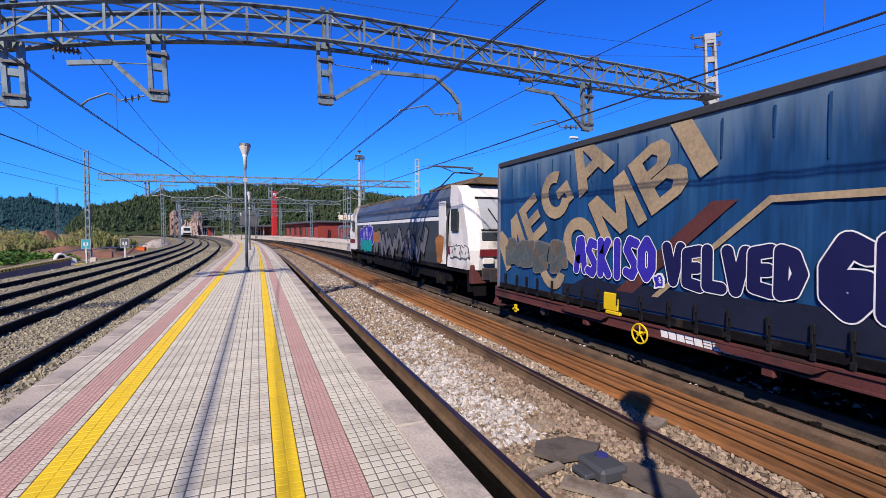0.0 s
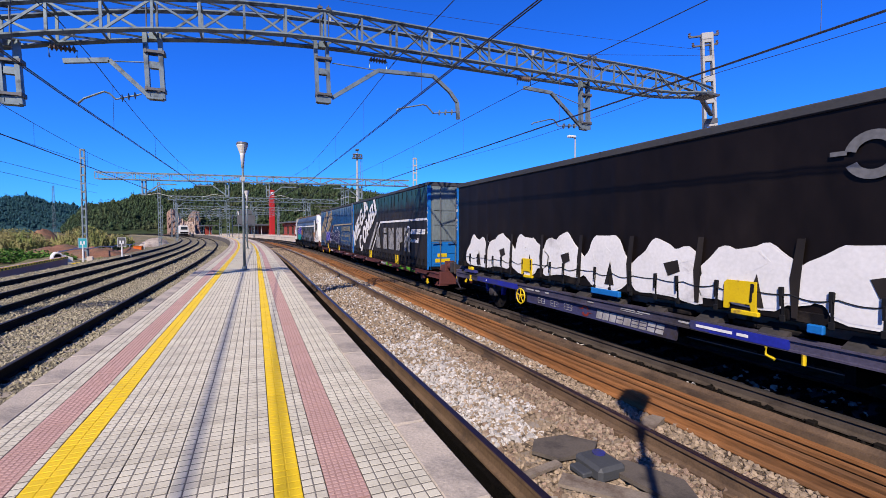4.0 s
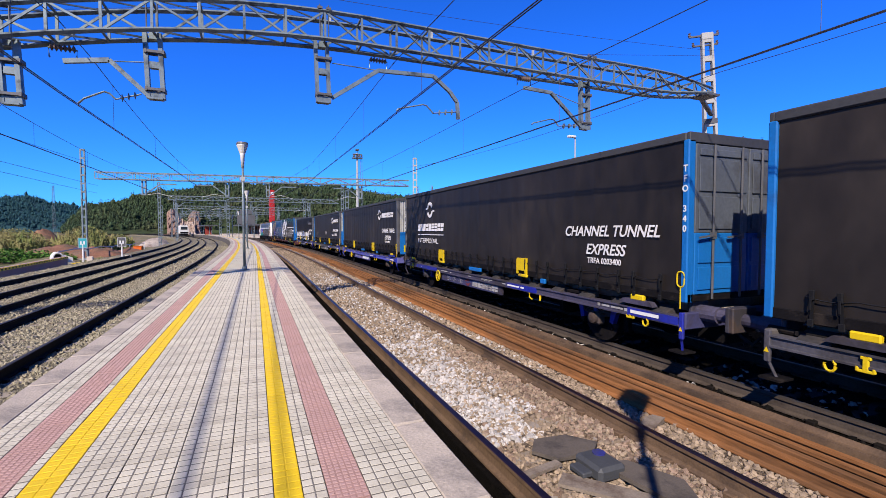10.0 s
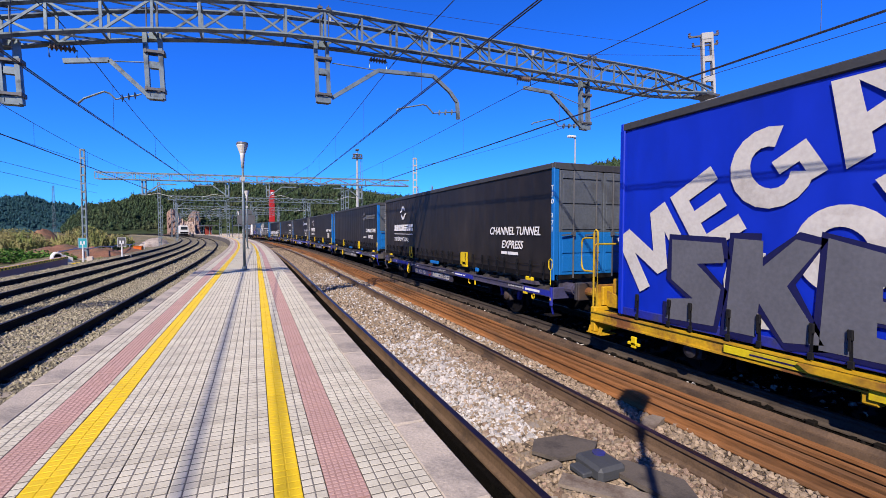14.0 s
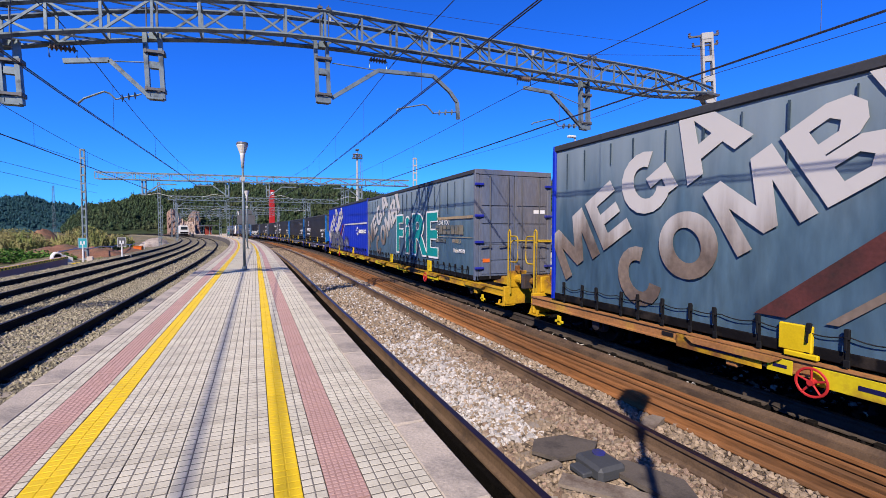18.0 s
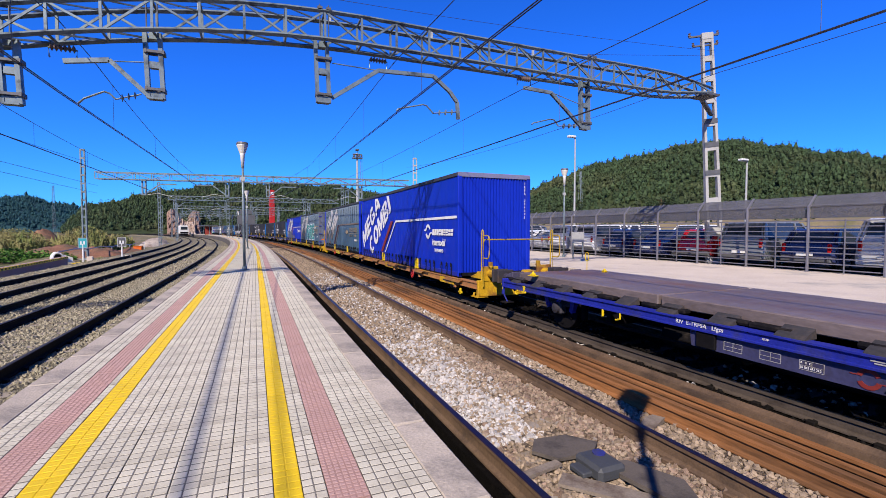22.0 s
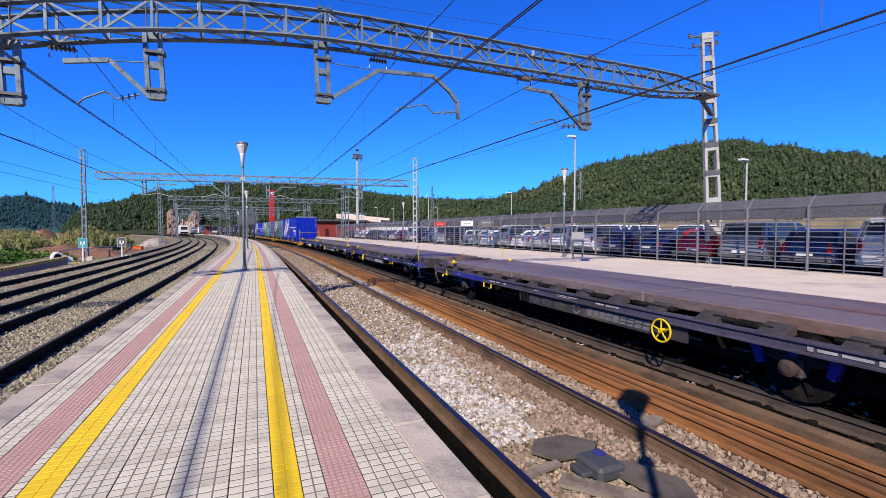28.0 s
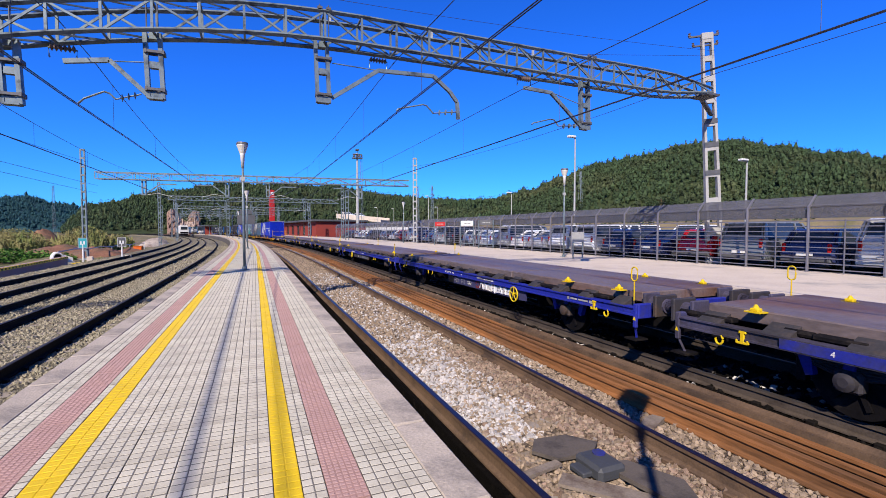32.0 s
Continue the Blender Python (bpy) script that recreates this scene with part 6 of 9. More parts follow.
def graffiti(bo, y0, z0, width, height, n, fill, edge, x, seed, jag=0.0, foot=0.0):
    """Spray-painted bulging or angular shapes with an outline and a few strokes; no letters."""
    rs = random.Random(seed)
    w = width / n
    for i in range(n):
        cy, cz = y0 - w * (i + 0.5), z0 + height / 2 + rs.uniform(-0.06, 0.06) * height
        ph, lob = rs.uniform(0, 6), rs.choice((2, 3, 4))
        ring, m = [], 30
        for j in range(m):
            a = 2 * math.pi * j / m
            r = 1 + 0.13 * math.sin(lob * a + ph) + 0.09 * math.sin(5 * a + 2 * ph) + jag * (rs.uniform(-0.3, 0.3) if j % 3 == 0 else 0)
            u, v = math.copysign(abs(math.cos(a)) ** 0.6, math.cos(a)) * r, math.copysign(abs(math.sin(a)) ** 0.6, math.sin(a)) * r
            if foot and v > 0:
                u *= 1 - foot * v
            ring.append((u, v))
        e, q = 0.03, 0.0015 * (i % 3)
        ed = part("graffiti", Mesh().prism([(cy + u * (w * 0.53 + e), cz + v * (height * 0.46 + e)) for u, v in ring], x - q, x - 0.005 - q), edge, bo, "spray-painted outline")
        part("graffiti_fill", Mesh().prism([(cy + u * w * 0.53, cz + v * height * 0.46) for u, v in ring], x - 0.0055 - q, x - 0.008 - q), fill, ed, "spray-painted shape")
        for k in range(2):
            u, v = cy + rs.uniform(-0.22, 0.22) * w, cz + rs.uniform(-0.3, 0.05) * height
            pts = [(u, v)]
            for _ in range(5):
                pts.append((pts[-1][0] + rs.gauss(0, 0.09) * w, pts[-1][1] + rs.uniform(0.02, 0.1) * height))
            part("graffiti_stroke", Mesh().prism([(a, b) for a, b in pts] + [(a - 0.03, b) for a, b in pts[::-1]], x - 0.0085 - q, x - 0.0105 - q), edge, ed)


ANGLES = (((0.0, 0.1), (0.35, 0.9), (0.5, 0.2), (0.9, 0.95)), ((0.05, 0.9), (0.4, 0.05), (0.55, 0.7), (0.95, 0.1)), ((0.1, 0.5), (0.4, 0.95), (0.6, 0.05), (0.9, 0.5)),
          ((0.0, 0.05), (0.3, 0.6), (0.6, 0.4), (0.9, 1.0)), ((0.1, 0.95), (0.25, 0.3), (0.6, 0.6), (0.95, 0.0)))


ROUND = [(0.5, 0.92), (0.15, 0.68), (0.15, 0.3), (0.5, 0.08), (0.85, 0.3), (0.85, 0.68), (0.5, 0.92)]
STROKES = {"V": [[(0.1, 0.92), (0.5, 0.08), (0.9, 0.92)]], "E": [[(0.85, 0.92), (0.2, 0.85), (0.2, 0.15), (0.9, 0.08)], [(0.2, 0.5), (0.75, 0.52)]], "L": [[(0.2, 0.92), (0.22, 0.1), (0.9, 0.08)]],
           "D": [[(0.2, 0.08), (0.2, 0.92), (0.62, 0.85), (0.88, 0.5), (0.62, 0.15), (0.2, 0.08)]], "G": [[(0.85, 0.8), (0.5, 0.92), (0.18, 0.6), (0.2, 0.25), (0.55, 0.08), (0.85, 0.3), (0.8, 0.45), (0.55, 0.45)]],
           "A": [[(0.1, 0.08), (0.35, 0.9), (0.62, 0.92), (0.9, 0.08)], [(0.3, 0.38), (0.75, 0.38)]], "S": [[(0.85, 0.85), (0.4, 0.92), (0.18, 0.7), (0.5, 0.5), (0.82, 0.3), (0.55, 0.08), (0.15, 0.15)]],
           "K": [[(0.2, 0.08), (0.2, 0.92)], [(0.8, 0.92), (0.25, 0.5), (0.85, 0.08)]], "I": [[(0.5, 0.08), (0.5, 0.92)]], "O": [ROUND]}


def capsule(a, b, r, n=7):
    """A round-ended stroke from a to b, as an outline."""
    a, b = Vector(a), Vector(b)
    t = math.atan2(b.y - a.y, b.x - a.x)
    ends = ((b, t - math.pi / 2), (a, t + math.pi / 2))
    return [(c.x + r * math.cos(t0 + math.pi * k / n), c.y + r * math.sin(t0 + math.pi * k / n)) for c, t0 in ends for k in range(n + 1)]


def bubble_word(bo, words, y, z, width, height, fill, edge, swell=0.095, rim=0.02):
    """A sprayed word in swollen round capitals: a thin pale outline round a dark filling, each letter lapping over the one before."""
    w = width / len(words)
    rs = random.Random(len(words) * 7)
    for i, ch in enumerate(words):
        x, lift = PX_SIDE - 0.014 - 0.0016 * i, rs.uniform(-0.03, 0.03)
        under, over = Mesh(), Mesh()
        for line in STROKES[ch]:
            pts = [(y - w * (i + 0.03 + 0.94 * u), z + lift + height * v) for u, v in line]
            for k, (p, q) in enumerate(zip(pts, pts[1:])):
                under.prism(capsule(p, q, swell + rim), x - 0.00002 * k, x - 0.0006 - 0.00002 * k)
                over.prism(capsule(p, q, swell), x - 0.001 - 0.00002 * k, x - 0.0014 - 0.00002 * k)
        ed = part("graffiti_outline", under, edge, bo, "pale spray-painted outline")
        part("graffiti_letter", over, fill, ed, "spray-painted letter")


SPRAYED = {"S": (((0.1, 1), (0.95, 0.97), (1.0, 0.75), (0.55, 0.72), (0.95, 0.45), (0.85, 0.02), (0.0, 0.0), (0.02, 0.25), (0.5, 0.3), (0.1, 0.5)), ()),
           "K": (((0, 0), (0.1, 1), (0.45, 0.98), (0.45, 0.72), (0.8, 1.0), (1.05, 0.95), (0.72, 0.55), (1.1, 0.05), (0.7, 0.0), (0.42, 0.35), (0.38, 0.0)), ()),
           "E": (((0, 0), (0.05, 1.0), (1.0, 0.72), (0.95, 0.55), (0.45, 0.62), (0.45, 0.5), (0.85, 0.42), (0.82, 0.3), (0.42, 0.32), (0.42, 0.2), (1.0, 0.15), (1.0, 0.0)), ()),
           "R": (((0, 0), (0.0, 1.0), (0.65, 1.0), (1.0, 0.7), (0.78, 0.42), (1.1, 0.0), (0.7, 0.0), (0.42, 0.3), (0.4, 0.0)), ((0.4, 0.55), (0.42, 0.8), (0.62, 0.72), (0.6, 0.56))),
           "D": (((0, 0), (-0.05, 0.55), (0.3, 0.85), (0.95, 0.65), (1.05, 0.0)), ((0.3, 0.18), (0.3, 0.5), (0.62, 0.5), (0.68, 0.18)))}


def angular_letter(bo, ch, y, z, width, height, fill, edge, rim=0.09):
    """One angular sprayed capital with a wide dark outline."""
    line, hole = SPRAYED[ch]
    pts = [Vector((y - u * width, z + v * height)) for u, v in line]
    mid = sum(pts, Vector((0, 0))) / len(pts)
    ed = part("graffiti_outline", Mesh().prism([tuple(p + (p - mid).normalized() * rim) for p in pts], PX_SIDE - 0.004, PX_SIDE - 0.006), edge, bo, "dark spray-painted outline")
    part("graffiti_letter", Mesh().prism([tuple(p) for p in pts], PX_SIDE - 0.008, PX_SIDE - 0.010), fill, ed, "grey spray-painted letter")
    if hole:
        part("graffiti_gap", Mesh().prism([(y - u * width, z + v * height) for u, v in hole], PX_SIDE - 0.011, PX_SIDE - 0.013), edge, ed)


def sprayed_angles(bo, y0, z0, width, height, n, fill, edge, x, seed, thick=0.26):
    """Angular spray-painted strokes with a dark outline, overlapping one another; no letters."""
    rs = random.Random(seed)
    w = width / n
    for i in range(n):
        pts = [(y0 - w * (i + u * 1.05 + rs.uniform(-0.05, 0.05)), z0 + height * (v + rs.uniform(-0.06, 0.06))) for u, v in rs.choice(ANGLES)]
        under, over = Mesh(), Mesh()
        for k, (p, q) in enumerate(zip(pts, pts[1:])):
            d = Vector((q[0] - p[0], q[1] - p[1])).normalized()
            m = Vector((-d.y, d.x))
            for me, t, e, dx in ((under, thick * 0.62, 0.10, 0.001 * (i % 2)), (over, thick * 0.44, 0.04, 0.005 + 0.001 * (i % 2))):
                a, b = Vector(p) - d * (thick * 0.3 + e), Vector(q) + d * (thick * 0.3 + e)
                r = 1 + rs.uniform(-0.15, 0.15)
                me.prism([tuple(a + m * t * r), tuple(b + m * t), tuple(b - m * t * r), tuple(a - m * t)], x - dx - 0.0003 * k, x - dx - 0.0008 - 0.0003 * k)
        ed = part("graffiti", under, edge, bo, "dark spray-painted outline")
        part("graffiti_fill", over, fill, ed, "spray-painted strokes")


def side_text(bo, words, y, z, size, material, shear=0.0, bold=0.0, squeeze=1.0, name="lettering"):
    return lettering(name, words, size, material, bo, pose(PX_SIDE - 0.004, y, z, 90, 0, -90), shear, bold, squeeze)


def channel_prints(bo, h, style, seed):
    """Prints of the black bodies."""
    W = M["print_white"] if style != "faded" else M["print_faint"]
    if style in ("express", "faded"):
        emblem(bo, h - 9.8, 2.78, 0.24, W, PX_SIDE)
        word_blocks(bo, "brand_blocks", h - 10.2, 2.63, 1.95, 0.21, 9, W, PX_SIDE, -0.22, seed=2)
        W = M["print_white"]
        d = 0.08 if seed != 1 else -0.08
        side_text(bo, "CHANNEL TUNNEL", h - 10.15 - d, 1.94, 0.26, W, 0.25, 0.004, 0.92)
        side_text(bo, "EXPRESS", h - 10.7 - d, 1.62, 0.26, W, 0.25, 0.004, 1.0)
        if seed in (1, 4):
            side_text(bo, ("TRFA 0102685", "TRFA 0101775")[seed == 4], h - 9.55, 1.62, 0.135, W, 0, 0.002, 0.95)
        elif seed == 2:
            side_text(bo, "TRFA 0100450", h - 10.75, 1.47, 0.14, W, 0, 0.002, 0.95)
        else:
            plate_bars(bo, "number_bars", [(h - 9.7, h - 9.95, 1.62, 1.69), (h - 10.0, h - 10.55, 1.62, 1.69)], W, PX_SIDE)
    if style == "intermodal":
        d = 2.72
        emblem(bo, h - d, 2.74, 0.27, W, PX_SIDE)
        word_blocks(bo, "brand_blocks", h - 1.5, 2.02, 2.45, 0.25, 9, W, PX_SIDE, -0.22, seed=2)
        plate_bars(bo, "print_rule", [(h - 1.5, h - 3.95, 1.88, 1.905)], W, PX_SIDE)
        side_text(bo, "INTERMODAL", h - 1.52, 1.60, 0.24, W, 0.0, 0.0, 1.3)
        side_text(bo, "CHANNEL TUNNEL", h - 10.05, 1.94, 0.26, W, 0.25, 0.004, 0.97)
        side_text(bo, "EXPRESS", h - 10.65, 1.62, 0.26, W, 0.25, 0.004, 0.97)
        if seed == 3:
            side_text(bo, "TRFA 0203400", h - 10.7, 1.46, 0.14, W, 0, 0.002, 0.95)
        else:
            plate_bars(bo, "number_bars", [(h - 10.65, h - 10.9, 1.47, 1.54), (h - 10.95, h - 11.4, 1.47, 1.54)], W, PX_SIDE)
    codes = ("TFO 054", "", "TFO 045", "TFO 340", "", "TFO 371")
    for k, ch in enumerate(codes[seed]):
        if ch != " ":
            for y in ((h - 0.05,) if seed < 3 else (h - 0.05, -h + 0.05)):
                o = lettering("code_letter", ch, 0.13, M["print_white"], bo, pose(PX_SIDE - 0.0165, y, 2.86 - 0.14 * k, 90, 0, -90), 0.0, 0.003, 0.9, align="CENTER")


def curtain_streaks(bo, d0, d1, z0, z1, material, seed):
    """Dark upright seams where the curtain hangs from its runners, uneven in length."""
    rs = random.Random(seed)
    d = d0
    while d < d1:
        q, w, low = 6.4 - d, rs.uniform(0.006, 0.014), rs.uniform(z0, z0 + 0.7 * (z1 - z0))
        part("curtain_seam", Mesh().prism([(q - 0.3 * w, low), (q + 0.3 * w, low), (q + w, (low + z1) / 2), (q + w, z1), (q - w, z1), (q - w, (low + z1) / 2)], PX_SIDE + 0.014, PX_SIDE - 0.003), material, bo)
        d += rs.uniform(0.48, 0.66)


def gold_print(bo, y, tape):
    """Faded gold print at the rear of a grey curtain: blocks for the brand, a rule, a word and a number, seams above."""
    word_blocks(bo, "brand_blocks", y, 1.92, 2.2, 0.28, 7, M["gold_faint"], PX_SIDE, 0.0, seed=6)
    plate_bars(bo, "print_rule", [(y + 0.25, y - 2.75, 1.83, 1.845)] + ([(tape[0], tape[1], 2.38, 2.46)] if tape else []), M["gold"], PX_SIDE)
    word_blocks(bo, "brand_blocks", y, 1.66, 0.85, 0.12, 8, M["gold_faint"], PX_SIDE, -0.2, seed=4)
    side_text(bo, "WHEELS", y - 1.35, 1.66, 0.17, M["gold"], 0.2, 0, 1.0)
    side_text(bo, "TRFA 095104" if tape else "TRFA 095117", y - 1.45, 1.38, 0.155, M["print_white"], 0, 0.003, 0.95)
    curtain_streaks(bo, 0.5, 12.3, 2.35, 3.5, M["curtain_seam"], int(-y * 100))


M["gold_faint"] = mat("washed_out_gold_print", (0.120, 0.105, 0.078), 0.6, 0, 0.3, 3, 20, 0.05, (0.055, 0.068, 0.075), 0.5)
M["spray_pale"] = mat("thin_pale_spray_paint", (0.16, 0.16, 0.20), 0.5, 0, 0.3, 3, 20, 0.03)
M["print_cream"] = mat("dusty_cream_print", (0.37, 0.345, 0.315), 0.55, 0, 0.15, 2, 20, 0.03, (0.27, 0.245, 0.22), 0.3)
M["door_slate"] = mat("grey_blue_door_paint", (0.072, 0.088, 0.128), 0.45, 0, 0.3, 1, 20, 0.06, (0.092, 0.087, 0.092), 0.45, (1, 1, 0.25))
M["curtain_seam"] = mat("dark_curtain_seam", (0.022, 0.038, 0.056), 0.6, 0, 0.4, 3, 30, 0.1, (0.036, 0.055, 0.075), 0.4)


def build_train():
    # fronts and rears of the bodies at the start
    red = low_wagon(M["wagon_red"], "oxide-red two-part carrier wagon under swap bodies", 10.6, -17.9, -3.2)
    for y0, y1, z0, z1 in ((-11.0, -11.15, 0.47, 0.61), (-11.45, -11.8, 0.47, 0.55), (-12.75, -12.9, 0.46, 0.6), (-12.95, -13.5, 0.46, 0.53), (-13.1, -13.25, 0.53, 0.6), (-13.95, -14.5, 0.5, 0.61), (-14.3, -14.9, 0.46, 0.52)):
        part("graffiti", Mesh().prism([(y0 + 3.65, z0), (y1 + 3.65, z0), (y1 + 3.62, z1), (y0 + 3.66, z1)], -1.276, -1.282), M["spray_green"], red, "bright green spray paint")
    yel1 = low_wagon(M["wagon_yellow"], "dirty yellow two-part carrier wagon under swap bodies", -101.5, -130.6, -115.7)
    for y0, y1, z0, z1 in ((11.45, 10.35, 0.49, 0.585), (9.97, 8.87, 0.39, 0.585), (8.6, 8.05, 0.45, 0.60), (7.95, 6.65, 0.38, 0.58), (5.0, 3.6, 0.42, 0.58), (2.2, 1.2, 0.42, 0.58), (-1.5, -2.6, 0.42, 0.58), (-5.2, -6.4, 0.42, 0.58), (-8.6, -9.8, 0.40, 0.58)):
        pl = part("sill_plate", Mesh().box(-1.288, -1.275, y1, y0, z0, z1, 0.004), M["wagon_lemon"], yel1, "clean lemon-yellow plate")
        part("mark_bar", Mesh().box(-1.291, -1.287, y1 + 0.25 * (y0 - y1), y1 + 0.7 * (y0 - y1), z0 + 0.4 * (z1 - z0), z0 + 0.6 * (z1 - z0)), M["navy"], pl)
    yel2 = low_wagon(M["wagon_rust"], "rusty yellow two-part carrier wagon under swap bodies", -130.6, -160.2, -144.8)
    for y0, y1, z0, z1, key in ((10.5, 9.33, 0.40, 0.585, "wagon_yellow"), (9.27, 9.0, 0.42, 0.58, "wagon_lemon"), (8.8, 7.2, 0.38, 0.58, "wagon_lemon"), (2.0, 0.8, 0.40, 0.58, "wagon_yellow"), (-5.0, -6.2, 0.40, 0.58, "wagon_yellow"), (-11.6, -12.7, 0.40, 0.58, "wagon_yellow")):
        pl = part("sill_plate", Mesh().box(-1.288, -1.275, y1, y0, z0, z1, 0.004), M[key], yel2, "clean lemon-yellow plate" if key == "wagon_lemon" else "dirty yellow plate")
        part("mark_bar", Mesh().box(-1.291, -1.287, y1 + 0.2 * (y0 - y1), y1 + 0.75 * (y0 - y1), z0 + 0.38 * (z1 - z0), z0 + 0.62 * (z1 - z0)), M["navy"], pl)
    h = BODY / 2

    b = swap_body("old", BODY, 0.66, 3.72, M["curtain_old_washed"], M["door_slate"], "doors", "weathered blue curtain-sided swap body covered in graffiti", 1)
    mega_print(b, h, M["gold"], PX_SIDE)
    line_print(b, h, h - 6.5, M["gold"], M["wagon_red"], PX_SIDE)
    curtain_streaks(b, 0.6, 12.4, 2.5, 3.5, M["curtain_old"], 3)
    graffiti(b, h - 0.45, 1.22, 2.25, 0.62, 4, M["spray_dull"], M["print_faint"], PX_SIDE - 0.002, 11)
    bubble_word(b, "ASKISO", h - 3.0, 1.27, 1.85, 0.66, M["violet"], M["print_white"], 0.076, 0.015)
    graffiti(b, h - 4.86, 1.20, 0.14, 0.18, 1, M["violet"], M["print_white"], PX_SIDE - 0.016, 15)
    bubble_word(b, "VELVED", h - 5.02, 1.27, 1.85, 0.58, M["navy"], M["print_white"], 0.08, 0.014)
    bubble_word(b, "GLAS", h - 7.02, 1.19, 1.9, 0.82, M["navy"], M["print_white"], 0.12, 0.017)
    side_text(b, "DIBS", h - 7.75, 2.14, 0.2, M["print_white"], 0.0, -0.004, 1.0)
    word_blocks(b, "brand_blocks", h - 9.45, 2.0, 2.9, 0.30, 7, M["gold_faint"], PX_SIDE, 0.0, seed=6)
    graffiti(b, h - 9.3, 1.12, 3.2, 0.80, 6, M["curtain_old"], M["gold_faint"], PX_SIDE - 0.004, 15, 0.3)
    graffiti(b, h - 9.42, 1.26, 2.95, 0.52, 6, M["gold_faint"], M["curtain_old"], PX_SIDE - 0.016, 19, 0.25)
    graffiti(b, h - 9.6, 1.36, 2.6, 0.28, 6, M["curtain_old"], M["gold_faint"], PX_SIDE - 0.028, 23, 0.2)
    edge = [(h - 2.6 - 0.35 * i, 1.20 + 0.12 * noise.noise((i * 0.37, 3.1, 0)) - (0.16 if i < 2 else 0)) for i in range(30)]
    part("graffiti", Mesh().prism([(h - 2.6, 0.83)] + edge + [(edge[-1][0], 0.83)], PX_SIDE, PX_SIDE - 0.004), M["overspray"], b, "dark navy overspray along the lower curtain")
    for z in (1.0, 1.72, 2.44, 3.3):
        part("hinge", Mesh().box(-WIDE - 0.02, -WIDE + 0.24, -h - 0.06, -h + 0.02, z - 0.035, z + 0.035, 0.012), M["deep_blue"], b, "blue door hinge")
    part("caution_label", Mesh().box(-1.02, -0.72, -h - 0.026, -h - 0.02, 1.14, 1.24), M["orange"], b, "small orange caution label")
    place_on_train(b, 3.45)

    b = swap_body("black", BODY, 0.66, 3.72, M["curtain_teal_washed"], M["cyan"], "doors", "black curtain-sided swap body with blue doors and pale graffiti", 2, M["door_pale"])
    mega_print(b, h, M["print_white"], PX_SIDE)
    line_print(b, h, h - 6.5, M["print_white"], M["print_old"], PX_SIDE)
    shapes = (((0, 0), (.75, 0), (.7, .3), (.45, .75), (.42, .95), (.05, .95)), ((0, 0), (.62, 0), (.58, .65), (.04, .65)), ((.04, .72), (.56, .72), (.52, .95), (.06, .95)),
              ((0, 0), (.8, 0), (.78, .95), (.55, .95), (.42, .7), (.28, .95), (0, .95)), ((0, 0), (.55, 0), (.58, .33), (.9, .36), (.9, .95), (.05, .95)),
              ((0, 0), (.26, 0), (.28, .4), (.45, .4), (.47, 0), (.72, 0), (.72, .95), (.5, .95), (.45, .6), (.28, .6), (.26, .95), (0, .95)))
    for d, sh in zip((5.75, 7.05, 7.05, 7.95, 9.1, 10.25), shapes):
        part("graffiti", Mesh().prism([(h - d - u, 1.2 + v) for u, v in sh], PX_SIDE - 0.008, PX_SIDE - 0.012), M["print_peel"], b, "peeling silver painted shape")
    emblem(b, h - 10.75, 2.0, 0.22, M["print_white"], PX_SIDE)
    word_blocks(b, "brand_blocks", h - 11.05, 1.90, 1.6, 0.18, 9, M["print_white"], PX_SIDE, -0.22, seed=2)
    side_text(b, "intermodal", h - 11.0, 1.58, 0.24, M["print_white"], 0.25, 0.002, 0.9)
    for x0, x1, z in ((-0.98, -0.42, 0.92), (-0.9, -0.55, 1.1), (0.1, 0.5, 1.0)):
        part("caution_label", Mesh().box(x0, x1, -h - 0.026, -h - 0.02, z, z + 0.13), M["yellow"], b, "small yellow caution label")
    for k, ch in enumerate("TF 4119"):
        if ch != " ":
            lettering("code_letter", ch, 0.13, M["print_white"], b, pose(PX_SIDE - 0.0165, -h + 0.05, 2.75 - 0.14 * k, 90, 0, -90), 0.0, 0.003, 0.9, align="CENTER")
    part("door_label", Mesh().box(0.50, 0.95, -h - 0.024, -h - 0.019, 2.02, 2.62), M["cyan"], b, "bright blue repainted panel")
    lettering("code_text", "TF 4119", 0.13, M["print_white"], b, pose(0.46, -h - 0.026, 2.66, 90, 0, 0), 0.0, 0.003, 0.95)
    curtain_streaks(b, 0.35, 12.2, 2.95, 3.55, M["strap"], 5)
    place_on_train(b, -9.85)

    specs = [("faded", "ribs", "black curtain-sided swap body with white graffiti"), ("express", "ribs", "black curtain-sided swap body with small chalked tags"),
             ("express", "ribs", "black curtain-sided swap body with white print"), ("intermodal", "doors", "black curtain-sided swap body with an emblem at its front"),
             ("faded", "doors", "dull black curtain-sided swap body with faded print"), ("intermodal", "doors", "black curtain-sided swap body with blue rear doors")]
    kinds = {("blue", 1): flat_wagon(M["deep_blue"], M["wagon_slate"], "dark blue two-axle container wagon with yellow fittings", 1),
             ("grey", -1): flat_wagon(M["wagon_violet"], M["wagon_slate"], "grimy violet-grey two-axle container wagon with yellow fittings", -1)}
    kinds["blue", -1] = flat_wagon(M["deep_blue"], M["wagon_grey"], "dark blue two-axle container wagon with yellow fittings", -1)
    kinds["grey", 1] = flat_wagon(M["wagon_violet"], M["wagon_grey"], "grimy violet-grey two-axle container wagon with yellow fittings", 1)
    kinds["dark", -1] = flat_wagon(M["wagon_charcoal"], M["panel_brown"], "charcoal-grey two-axle container wagon with a brown-grey side board", -1)
